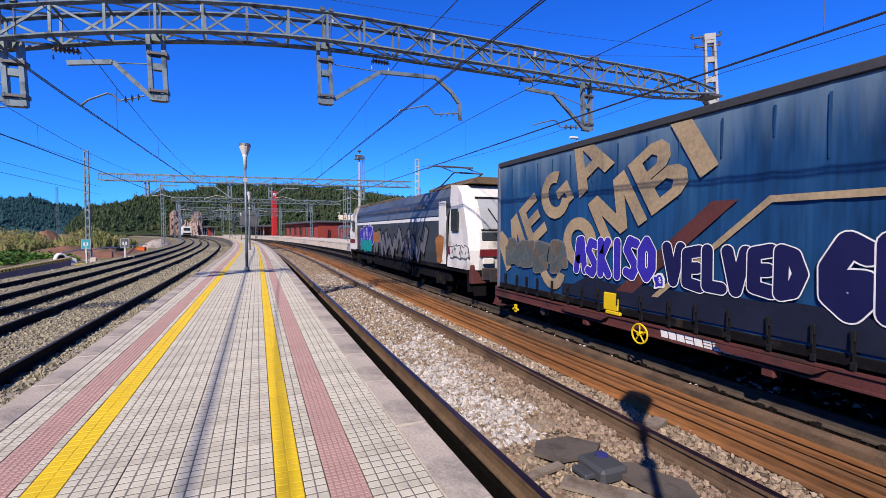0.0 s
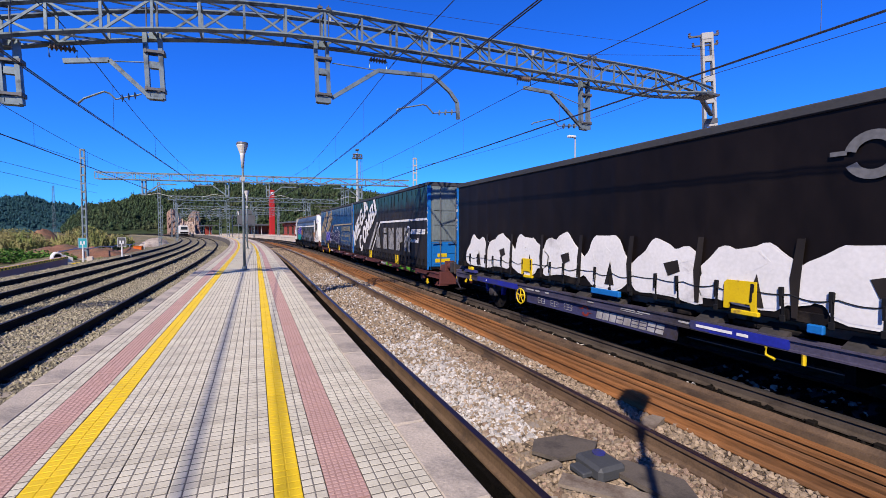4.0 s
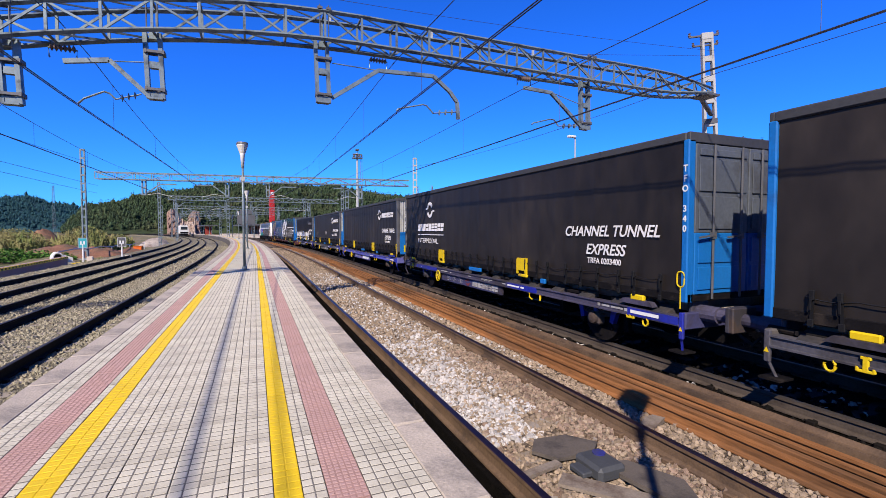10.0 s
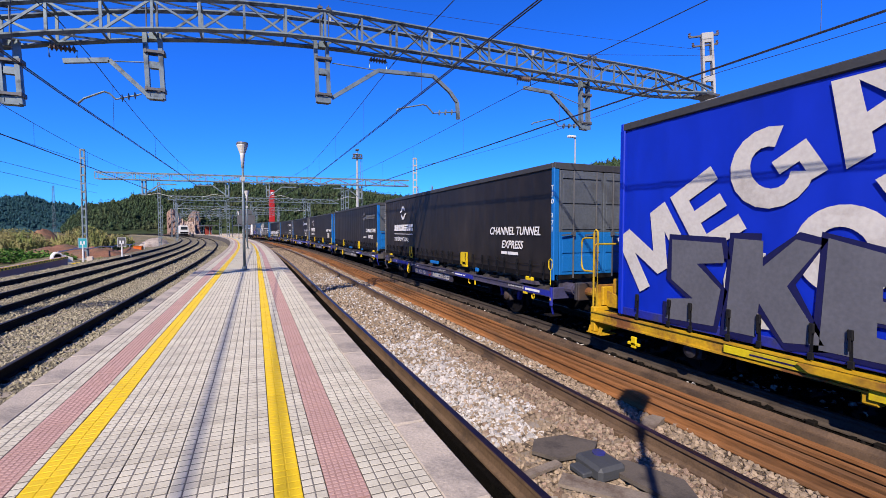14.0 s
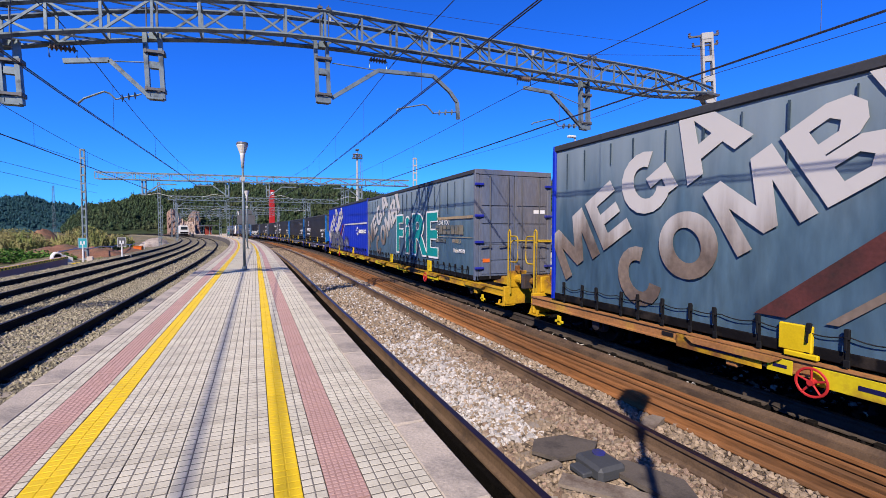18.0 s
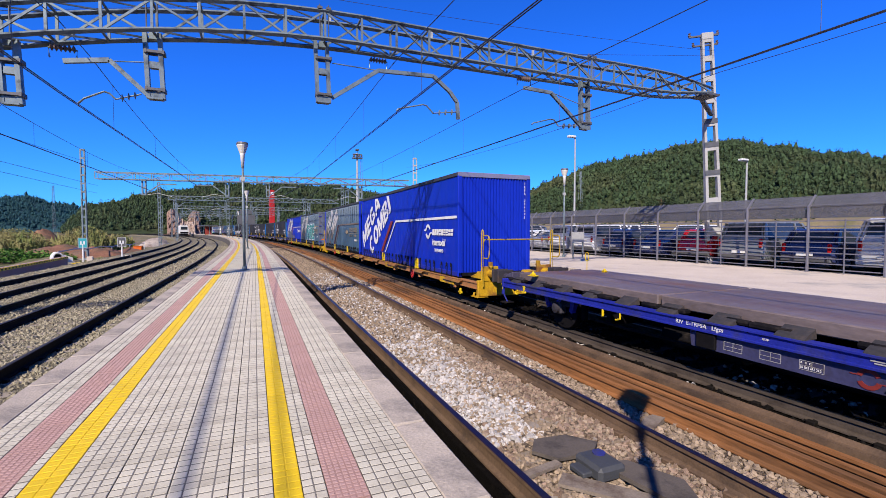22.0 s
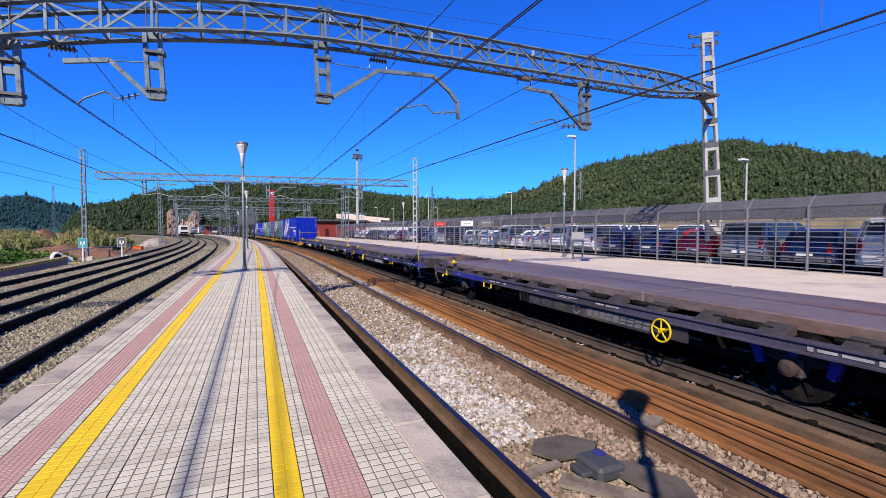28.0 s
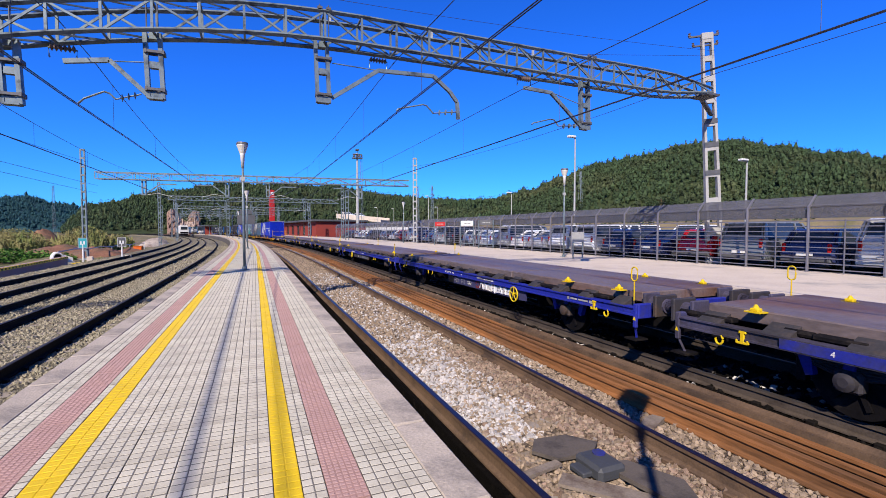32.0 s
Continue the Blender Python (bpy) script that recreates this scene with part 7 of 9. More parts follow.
    kinds["violet", -1] = flat_wagon(M["violet_blue"], M["violet_panel"], "bright violet-blue two-axle container wagon with a red emblem", -1, 3.15)
    used = set()

    def wagon(kind, c):
        place_on_train(copy_thing(kinds[kind], Matrix()) if kind in used else kinds[kind], c)
        used.add(kind)
    for i, (style, end, label) in enumerate(specs):
        c = -25.1 - 13.83 * i + (0, 0.05, 0.0, -0.05, 0.0, -0.35)[i]
        wagon((("grey", "dark", "violet", "grey", "dark", "grey")[i], -1), c)
        b = swap_body("black", 12.75, 1.02, 3.40, M["curtain_jet" if i == 0 else "curtain_black"], M["cyan"], end, label, 3 + i, M["door_grey"])
        channel_prints(b, 12.75 / 2, style, i)
        if i == 0:
            graffiti(b, h - 0.85, 1.08, 9.7, 0.84, 8, M["print_white"], M["print_white"], PX_SIDE, 21, 0.12, 0.5)
            for q in range(8):
                y = h - 1.45 - 1.21 * q
                part("graffiti_gap", Mesh().prism([(y, 1.56), (y - 0.24, 1.62), (y - 0.28, 1.46), (y - 0.08, 1.38)] if q % 2 else [(y, 1.12), (y - 0.13, 1.52), (y - 0.22, 1.12)], PX_SIDE - 0.014, PX_SIDE - 0.017), M["curtain_black"], b)
                part("graffiti_gap", Mesh().prism([(y - 0.52, 1.06), (y - 0.49, 1.5), (y - 0.56, 1.95), (y - 0.64, 1.95), (y - 0.60, 1.5), (y - 0.58, 1.06)], PX_SIDE - 0.014, PX_SIDE - 0.017), M["curtain_black"], b)
        for y in (0.15, -3.0):
            part("sill_clip", Mesh().box(-WIDE - 0.05, -WIDE + 0.01, y - (0.34 if y > 0 else 0.08), y + (0.34 if y > 0 else 0.08), 0.93, 1.03, 0.012), M["cyan"], b, "bright blue clip on the lower rail")
        for y in (-5.5, 5.4):
            part("corner_casting", Mesh().box(-WIDE - 0.03, -WIDE + 0.04, y - 0.13, y + 0.13, 0.94, 1.03, 0.015), M["yellow"], b, "yellow corner pin housing")
            part("pin_bracket", Mesh().prism([(y - 0.34, 0.88), (y + 0.34, 0.88), (y + 0.26, 0.95), (y - 0.28, 0.95)], -WIDE - 0.06, -WIDE + 0.05), M["deep_blue" if i < 3 else "wagon_violet"], b)
        if end == "ribs":
            part("caution_plate", Mesh().box(-0.95, -0.62, -6.375 - 0.018, -6.375 - 0.012, 1.12, 1.42), M["yellow"], b, "plain yellow caution plate")
        if i == 1:
            side_text(b, "GH", -0.2, 1.66, 0.44, M["print_white"], 0.1, -0.012, 1.1)
            side_text(b, "MN", 4.6, 1.62, 0.34, M["print_faint"], 0.1, -0.008, 1.1)
        place_on_train(b, c)

    b = swap_body("blue", BODY, 0.66, 3.76, M["curtain_blue"], M["curtain_blue"], "plain", "bright blue curtain-sided swap body with grey graffiti", 20)
    mega_print(b, h, M["print_cream"], PX_SIDE)
    line_print(b, h, h - 6.5, M["print_cream"], M["print_red"], PX_SIDE)
    for ch, d, w, t in (("D", 5.05, 0.85, 0.95), ("R", 4.05, 1.0, 1.18), ("E", 2.9, 1.15, 1.2), ("K", 1.85, 1.0, 1.18), ("S", 0.95, 0.88, 1.15)):
        angular_letter(b, ch, h - d, 0.76, w, t, M["spray_grey"], M["navy"])
    sprayed_angles(b, h - 6.2, 1.0, 1.6, 0.55, 3, M["spray_pale"], M["navy"], PX_SIDE - 0.004, 27, 0.10)
    emblem(b, -h + 2.55, 2.0, 0.25, M["print_white"], PX_SIDE)
    word_blocks(b, "brand_blocks", -h + 2.15, 1.88, 1.75, 0.20, 9, M["print_white"], PX_SIDE, -0.22, seed=2)
    place_on_train(b, -109.2)
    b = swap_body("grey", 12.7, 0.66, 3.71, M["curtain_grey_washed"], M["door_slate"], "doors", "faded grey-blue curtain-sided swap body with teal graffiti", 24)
    mega_print(b, 12.7 / 2, M["print_worn"], PX_SIDE)
    for ch, d, sq in (("F", 5.2, 1.05), ("i", 6.48, 1.3), ("R", 7.25, 1.3), ("E", 8.85, 1.1)):
        o = side_text(b, ch, 6.35 - d, 1.2, 2.05, M["print_white"], 0.0, 0.10, sq, "graffiti_outline")
        o = side_text(b, ch, 6.35 - d - 0.02, 1.22, 2.0, M["teal"], 0.0, 0.05, sq, "graffiti_letter")
        o.matrix_basis = pose(-0.006, 0, 0) @ o.matrix_basis
    side_text(b, "LOVE YOU", 6.35 - 9.95, 2.22, 0.2, M["print_white"], 0.1, 0, 1.0)
    gold_print(b, -3.42, (-3.45, -6.2))
    for s in (-1, 1):
        for z in (1.0, 1.72, 2.44, 3.3):
            part("hinge", Mesh().box(s * (WIDE - 0.24), s * (WIDE + 0.02), -6.41, -6.33, z - 0.035, z + 0.035, 0.012), M["deep_blue"], b, "blue door hinge")
    part("number_bar", Mesh().box(0.62, 1.0, -6.376, -6.37, 2.52, 2.62), M["print_white"], b)
    part("caution_label", Mesh().box(-1.02, -0.78, -6.376, -6.37, 1.16, 1.26), M["orange"], b, "small orange caution label")
    place_on_train(b, -122.1)
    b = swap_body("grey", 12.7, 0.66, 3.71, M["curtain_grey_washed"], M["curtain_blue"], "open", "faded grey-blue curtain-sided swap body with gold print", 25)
    mega_print(b, 12.7 / 2, M["print_worn"], PX_SIDE)
    line_print(b, 12.7 / 2, 12.7 / 2 - 6.5, M["print_dirty"], M["wagon_red"], PX_SIDE)
    gold_print(b, -3.42, None)
    part("emblem", Mesh().prism([(-2.2, 1.93), (-2.65, 1.77), (-3.1, 1.93), (-2.65, 2.09)], PX_SIDE, PX_SIDE - 0.006), M["gold"], b)
    place_on_train(b, -138.25)
    b = swap_body("blue", BODY, 0.66, 3.76, M["curtain_blue"], M["curtain_blue"], "plain", "clean bright blue curtain-sided swap body with white print", 26)
    mega_print(b, h, M["print_white"], PX_SIDE)
    line_print(b, h, h - 6.5, M["print_white"], M["print_red"], PX_SIDE)
    emblem(b, -h + 2.55, 2.0, 0.25, M["print_white"], PX_SIDE)
    word_blocks(b, "brand_blocks", -h + 2.15, 1.88, 1.75, 0.20, 9, M["print_white"], PX_SIDE, -0.22, seed=2)
    side_text(b, "intermodal", -h + 2.15, 1.55, 0.30, M["print_white"], 0.25, 0.009, 0.84)
    for k, ch in enumerate("TRFA 054093"):
        if ch != " ":
            lettering("code_letter", ch, 0.10, M["print_white"], b, pose(WIDE - 0.2, -h - 0.002, 3.46 - 0.105 * k, 90, 0, 0), 0.0, 0.002, 0.9, align="CENTER")
    side_text(b, "TRFA 054093", -h + 1.95, 1.33, 0.145, M["print_white"], 0, 0.003, 0.95)
    place_on_train(b, -151.88)

    scrawl = [[(-0.9, 0.62), (-1.0, 0.80), (-1.12, 0.60), (-1.2, 0.82), (-1.32, 0.60)], [(-1.42, 0.78), (-1.36, 0.62), (-1.55, 0.60), (-1.58, 0.78), (-1.42, 0.80)], [(-1.7, 0.82), (-1.72, 0.58), (-1.9, 0.62)], [(-1.98, 0.80), (-2.1, 0.60), (-2.2, 0.82), (-2.28, 0.6)]]
    for line in scrawl:
        for (a, b), (c, d) in zip(line, line[1:]):
            part("graffiti_stroke", Mesh().bar((-1.222, a, b - 0.12), (-1.222, c, d - 0.12), 0.012, 0.03, (1, 0, 0)), M["print_white"], kinds["blue", 1], "white sprayed stroke")
    for i, kind in enumerate((("blue", 1), ("grey", -1), ("grey", -1), ("grey", 1), ("blue", -1), ("blue", 1), ("grey", -1))):
        wagon(kind, (-167.3, -181.3, -195.05, -209.4, -223.0, -236.3, -249.7)[i])


# Paler copy of the side grey; the slope's lit tone is in the colour.
M["loco_slope"] = mat("lit_blue_grey_loco_slope", (0.05568, 0.06682, 0.07795), 0.4, 0, 0.25, 1, 20, 0.03, (0.03341, 0.03341, 0.03341), 0.3)


def locomotive():
    lo = thing("locomotive", "white and dark grey electric locomotive covered in graffiti", "locomotive")
    H = 9.3
    zs = ((0.95, 1.22), (1.35, 1.28), (2.5, 1.28), (2.95, 1.18), (3.42, 0.98))
    side = Mesh()
    for s in (-1, 1):
        k = len(side.v)
        for z, w in zs:
            side.v += [(s * w, -H + 2.0, z), (s * w, H - 2.0, z)]
        side.f += [(k + 2 * i, k + 2 * i + 1, k + 2 * i + 3, k + 2 * i + 2) for i in range(len(zs) - 1)]
    part("side_wall", side, M["loco_grey"], lo)
    for s in (-1, 1):
        part("roof_slope", Mesh().prism([(s * 1.275, 2.56), (s * 1.29, 2.56), (s * 1.0, 3.44), (s * 0.98, 3.42)], -H + 2.0, H - 2.0, "y"), M["loco_slope"], lo)
    part("roof", Mesh().prism([(-0.98, 3.42), (0.98, 3.42), (0.7, 3.52), (-0.7, 3.52)], -H + 2.0, H - 2.0, "y"), M["loco_roof"], lo)
    part("stripe", Mesh().box(-1.288, -1.280, -H + 2.1, H - 2.1, 2.40, 2.52), M["white"], lo, "white band along the side")
    for e in (-1, 1):
        cab = Mesh()
        prof = [(H - 2.05, 0.95), (H - 0.35, 0.95), (H - 0.22, 1.5), (H - 0.30, 2.05), (H - 0.85, 3.1), (H - 1.25, 3.42), (H - 2.05, 3.5)]
        n = len(prof)
        for x, inset in ((-1.285, 0.0), (-1.05, -0.0), (1.05, 0.0), (1.285, 0.0)):
            for y, z in prof:
                edge = abs(x) > 1.2
                w = x * (1 - 0.10 * max(0, (z - 2.5)))
                cab.v.append((w, e * (y - (0.28 if edge and y > H - 2.0 else 0)), z))
        for r in range(3):
            for i in range(n):
                a, b = r * n + i, r * n + (i + 1) % n
                cab.f.append((a, b, b + n, a + n))
        cab.f += [tuple(range(n)), tuple(range(3 * n, 4 * n))]
        ca = part("cab", cab, M["dirty_white"], lo, "white cab with curved front")
        wy = lambda z: e * (H - 0.30 - (z - 2.05) * 0.524 + 0.012)
        win = Mesh()
        for x0, x1 in ((-0.92, -0.04), (0.04, 0.92)):
            win.add([(x0, wy(2.12), 2.12), (x1, wy(2.12), 2.12), (x1 * 0.96, wy(2.98), 2.98), (x0 * 0.96, wy(2.98), 2.98)], [(0, 1, 2, 3)])
        # The pale reflection on the panes is put into their base colour.
        part("windscreen", win, M["blind"], ca, "windscreen coloured pale for its reflection")
        part("windscreen_frame", Mesh().bar((-0.98, wy(2.08), 2.08), (0.98, wy(2.08), 2.08), 0.05).bar((-0.95, wy(3.02), 3.02), (0.95, wy(3.02), 3.02), 0.06).bar((0, wy(2.08), 2.08), (0, wy(3.02), 3.02), 0.06), M["black"], ca)
        part("wiper", Mesh().bar((-0.3, wy(2.05) + e * 0.04, 2.05), (-0.62, wy(2.7) + e * 0.04, 2.7), 0.025).bar((0.3, wy(2.05) + e * 0.04, 2.05), (0.62, wy(2.7) + e * 0.04, 2.7), 0.025), M["black"], ca)
        part("front_band", Mesh().box(-1.06, 1.06, min(e * (H - 0.27), e * (H - 0.20)), max(e * (H - 0.27), e * (H - 0.20)), 1.34, 1.54), M["maroon"], ca, "maroon band round the cab")
        part("front_panel", Mesh().box(-0.98, 0.98, min(e * (H - 0.33), e * (H - 0.235)), max(e * (H - 0.33), e * (H - 0.235)), 1.78, 2.02, 0.02), M["loco_grey"], ca, "dark grey panel below the windscreen")
        for s in (-1, 1):
            part("side_band", Mesh().box(s * 1.286, s * 1.296, min(e * (H - 0.60), e * (H - 1.95)), max(e * (H - 0.60), e * (H - 1.95)), 1.34, 1.58), M["maroon"], ca, "maroon band round the cab")
        part("cab_roof", Mesh().prism([(-1.0, 3.46), (1.0, 3.46), (0.72, 3.66), (-0.72, 3.66)], min(e * (H - 1.0), e * (H - 4.2)), max(e * (H - 1.0), e * (H - 4.2)), "y"), M["loco_roof"], ca, "rusty brown roof hood")
        part("apron", Mesh().prism([(-1.2, 0.3), (1.2, 0.3), (1.22, 0.98), (-1.22, 0.98)], min(e * (H - 0.75), e * (H - 0.66)), max(e * (H - 0.75), e * (H - 0.66)), "y"), M["iron"], ca)
        for x in (-0.8, 0.8):
            part("headlight", Mesh().box(x - 0.17, x + 0.17, min(e * (H - 0.29), e * (H - 0.20)), max(e * (H - 0.29), e * (H - 0.20)), 1.12, 1.29, 0.02), M["lamp_glass"], ca)
        for s in (-1, 1):
            part("side_window", Mesh().box(s * 1.270, s * 1.294, min(e * (H - 1.75), e * (H - 1.25)), max(e * (H - 1.75), e * (H - 1.25)), 2.05, 2.72, 0.01), M["glass"], ca)
            part("cab_door", Mesh().box(s * 1.276, s * 1.292, min(e * (H - 2.75), e * (H - 2.15)), max(e * (H - 2.75), e * (H - 2.15)), 1.0, 3.0, 0.01), M["dirty_white"], ca)
        part("buffer_beam", Mesh().box(-1.22, 1.22, min(e * (H - 0.62), e * (H - 0.42)), max(e * (H - 0.62), e * (H - 0.42)), 0.55, 1.1, 0.02), M["wagon_red"], lo)
        part("snow_plough", Mesh().prism([(-1.1, 0.2), (1.1, 0.2), (1.15, 0.5), (-1.15, 0.5)], min(e * (H - 0.55), e * (H - 0.5)), max(e * (H - 0.55), e * (H - 0.5)), "y"), M["iron"], lo)
        cy = e * 5.2
        bog = part("bogie", Mesh().box(-1.12, -0.98, cy - 1.9, cy + 1.9, 0.42, 0.74, 0.04).box(0.98, 1.12, cy - 1.9, cy + 1.9, 0.42, 0.74, 0.04).box(-1, 1, cy - 0.3, cy + 0.3, 0.4, 0.9), M["iron"], lo)
        for q in (-1.3, 1.3):
            part("wheelset", WHEEL, None, bog, m=pose(0, cy + q, 0.47))
            part("axle_box", Mesh().box(-1.2, -1.06, cy + q - 0.2, cy + q + 0.2, 0.3, 0.62, 0.04).tube([(-1.15, cy + q + 0.35, 0.7), (-1.15, cy + q + 0.35, 0.3)], 0.07, 8), M["iron"], bog)
    part("underframe", Mesh().box(-1.15, 1.15, -2.9, 2.9, 0.35, 0.95, 0.03).box(-1.24, 1.24, -H + 0.6, H - 0.6, 0.82, 0.98, 0.02), M["iron"], lo)
    for i in range(6):
        part("air_grille", Mesh().box(-1.20, -1.16, -4.9 + 1.7 * i, -3.7 + 1.7 * i, 2.72, 3.0, 0.01), M["steel_dark"], lo)
    ro = Mesh().box(-0.5, 0.5, -6, -3.5, 3.5, 3.68, 0.04).box(-0.5, 0.5, 1, 5.5, 3.5, 3.7, 0.04)
    part("roof_equipment", ro, M["loco_roof"], lo)
    pa = Mesh()
    y = -5.4
    for x in (-0.55, 0.55):
        pa.tube([(x * 0.8, y + 0.8, 3.7), (x, y - 0.7, 4.05), (x * 0.9, y + 0.6, 4.42)], 0.03, 6)
    pa.tube([(-0.8, y + 0.6, 4.44), (0.8, y + 0.6, 4.44)], 0.03, 6).tube([(-0.55, y - 0.7, 4.05), (0.55, y - 0.7, 4.05)], 0.03, 6).tube([(-0.95, y + 0.85, 4.36), (-0.7, y + 0.85, 4.46), (0.7, y + 0.85, 4.46), (0.95, y + 0.85, 4.36)], 0.025, 6)
    part("pantograph", pa, M["steel_dark"], lo)
    graffiti(lo, 5.6, 1.1, 3.0, 1.25, 4, M["violet"], M["print_white"], -1.288, 31)
    graffiti(lo, 5.4, 0.98, 2.6, 0.6, 4, M["teal"], M["teal"], -1.30, 33)
    sprayed_angles(lo, 2.3, 1.05, 7.8, 0.95, 7, M["spray_grey"], M["iron"], -1.288, 32, 0.34)
    graffiti(lo, 2.6, 1.5, 1.4, 0.55, 2, M["rail_rust"], M["rail_rust"], -1.2865, 41, 0.3)
    graffiti(lo, -6.35, 1.0, 0.55, 0.95, 1, M["rail_rust"], M["rail_rust"], -1.290, 42, 0.5)
    side_tag = part("tag", Mesh().box(-1.292, -1.288, 3.6, 4.4, 2.15, 2.22).box(-1.292, -1.288, 3.5, 3.7, 2.1, 2.35).box(-1.292, -1.288, 4.1, 4.2, 2.1, 2.3), M["print_white"], lo, "small white sprayed tag")
    graffiti(lo, -7.5, 1.25, 1.3, 0.35, 5, M["dirty_white"], M["steel_dark"], -1.291, 36)
    buffer_gear(lo, H, M["iron"])
    place_on_train(lo, 20.3)


build_train()
locomotive()


def motions():
    """The train rolls at one speed along the line; its wheelsets turn."""
    times = [2.0 * i for i in range(17)]
    for ob, s0 in moving:
        walk(ob, [(t, on_line(TRACK, s0 + SPEED * t)) for t in times])
    turn = math.degrees(SPEED / 0.47)
    step = 2.0 / FPS
    count = int(32.0 / step) + 1
    for ob in [o for o in bpy.data.objects if o.name.split(".")[0] == "wheelset"]:
        at = ob.matrix_basis.translation.copy()
        walk(ob, [(min(step * i, 32.0), pose(at.x, at.y, at.z, -turn * min(step * i, 32.0))) for i in range(count + 1)])


# ---- hills ----
def hill(name, label, centre, radius, skyline, base, material, tree_mat, trees, size, seed, a0, a1):
    """A wooded ridge on an arc round the platform: skyline gives the height at even steps of bearing."""
    rs = random.Random(seed)
    me = Mesh()
    n, m = 60, 10

    def height(u):
        k = u * (len(skyline) - 1)
        i = min(int(k), len(skyline) - 2)
        f = k - i
        f = f * f * (3 - 2 * f)
        return skyline[i] * (1 - f) + skyline[i + 1] * f

    def surf(u, v):
        """v from the foot (0) to the ridge (1) and over it."""
        ang = radians(a0 + (a1 - a0) * u)
        r = radius * (1 + 0.55 * v)
        z = base + height(u) * math.sin(min(v, 1.0) * math.pi / 2) * (1 if v <= 1 else max(0.0, 1 - (v - 1) * 3))
        z += (4.0 * noise.noise((u * 11, v * 4, seed)) + 1.6 * noise.noise((u * 34, v * 12, seed))) * v * (radius / 300)
        return (math.sin(ang) * r, math.cos(ang) * r, z)
    for i in range(n + 1):
        for j in range(m + 1):
            me.v.append(surf(i / n, 1.25 * j / m))
    w = m + 1
    me.f = [(i * w + j, (i + 1) * w + j, (i + 1) * w + j + 1, i * w + j + 1) for i in range(n) for j in range(m)]
    hi = thing(name, label, "hill", kind="structure", mesh=me, material=material, smooth=True)
    crowns = Mesh()
    core = [(1, 0, 0), (0, 1, 0), (-1, 0, 0), (0, -1, 0), (0, 0, 1), (0, 0, -1)]
    tri = [(0, 1, 4), (1, 2, 4), (2, 3, 4), (3, 0, 4), (1, 0, 5), (2, 1, 5), (3, 2, 5), (0, 3, 5)]
    for q in range(trees):
        u, v = rs.random(), (1.0 - 0.05 * rs.random() if q % 9 == 0 else 0.02 + rs.random() ** 0.8)
        x, y, z = surf(u, v)
        S = size * (rs.uniform(0.5, 1.2) if rs.random() > 0.06 else rs.uniform(1.2, 1.8))
        tall = S * rs.uniform(0.9, 1.7)
        crowns.add([(x + a * S * 0.34 * rs.uniform(0.7, 1.2), y + b * S * 0.34 * rs.uniform(0.7, 1.2), z + tall * 0.5 + d * tall * 0.4 * rs.uniform(0.7, 1.2)) for a, b, d in core], tri)
        for c in range(15):
            az, w = rs.uniform(0, 6.283), rs.random()
            ring = S * 0.45 * (1 - 0.75 * w * w) * rs.uniform(0.75, 1.1)
            p = Vector((x + ring * math.cos(az), y + ring * math.sin(az), z + tall * (0.08 + 0.95 * w)))
            e = Vector((rs.gauss(0, 1), rs.gauss(0, 1), rs.gauss(0, 0.7))).normalized() * S * rs.uniform(0.06, 0.14)
            f = Vector((rs.gauss(0, 1), rs.gauss(0, 1), rs.gauss(0, 0.7))).normalized() * S * rs.uniform(0.06, 0.14)
            k = len(crowns.v)
            crowns.v += [tuple(p - e), tuple(p + f), tuple(p + e), tuple(p - f)]
            crowns.f.append((k, k + 1, k + 2, k + 3))
    me2 = bpy.data.meshes.new("pine_wood")
    me2.from_pydata(crowns.v, [], crowns.f)
    me2.materials.append(tree_mat)
    tagged(new("pine_wood", me2), "dense green pine wood covering the hillside", "trees", kind="stuff")
    return hi


# bearings count from the line of the tracks towards the train's side
hill("hill_right", "green pine-covered hill behind the car park", None, 230, [22, 22, 22, 29, 39, 47, 52, 56, 57, 51, 43, 37, 36, 36, 34, 32], 0, M["forest"], M["pine"], 17000, 2.6, 7, 20, 85)
hill("hill_middle", "wooded hill behind the station", None, 330, [2, 19, 21.5, 29, 35, 38.5, 41.5, 44, 45, 46, 46, 46, 45.5, 44.5, 42, 39.5, 37, 35.5, 34, 32, 31], 0, M["forest"], M["pine"], 11500, 3.0, 8, -17.5, 24)
hill("hill_left", "wooded ridge far off with haze mixed into its blue-green colour", None, 700, [52, 52, 52, 52, 52, 52, 52, 52, 45, 36, 28, 24, 20], 0, M["pine_haze"], M["pine_haze"], 8000, 4.6, 9, -34, -10)


# ---- the car park ----
def car_paint(name, color):
    return mat(name, color, 0.28, 0.15, 0.05, 2, 30, 0.0, spec=0.6)


PAINT = [car_paint("silver_car_paint", (0.336, 0.344, 0.360)), car_paint("dark_blue_car_paint", (0.013, 0.019, 0.064)), car_paint("black_car_paint", (0.010, 0.010, 0.013)), car_paint("grey_car_paint", (0.136, 0.147, 0.152)),
         car_paint("red_car_paint", (0.288, 0.008, 0.013)), car_paint("white_car_paint", (0.600, 0.600, 0.593)), car_paint("sky_blue_car_paint", (0.038, 0.090, 0.192))]
PAINT_WORD = ["silver", "dark blue", "black", "grey", "red", "white", "blue"]
M["tail_light"] = mat("red_tail_light", (0.2506, 0.005568, 0.005568), 0.2, 0, 0.05, 5, 30, 0)
M["tyre"] = mat("tyre_rubber", (0.01114, 0.01114, 0.01166), 0.85, 0, 0.2, 8, 60, 0.2)


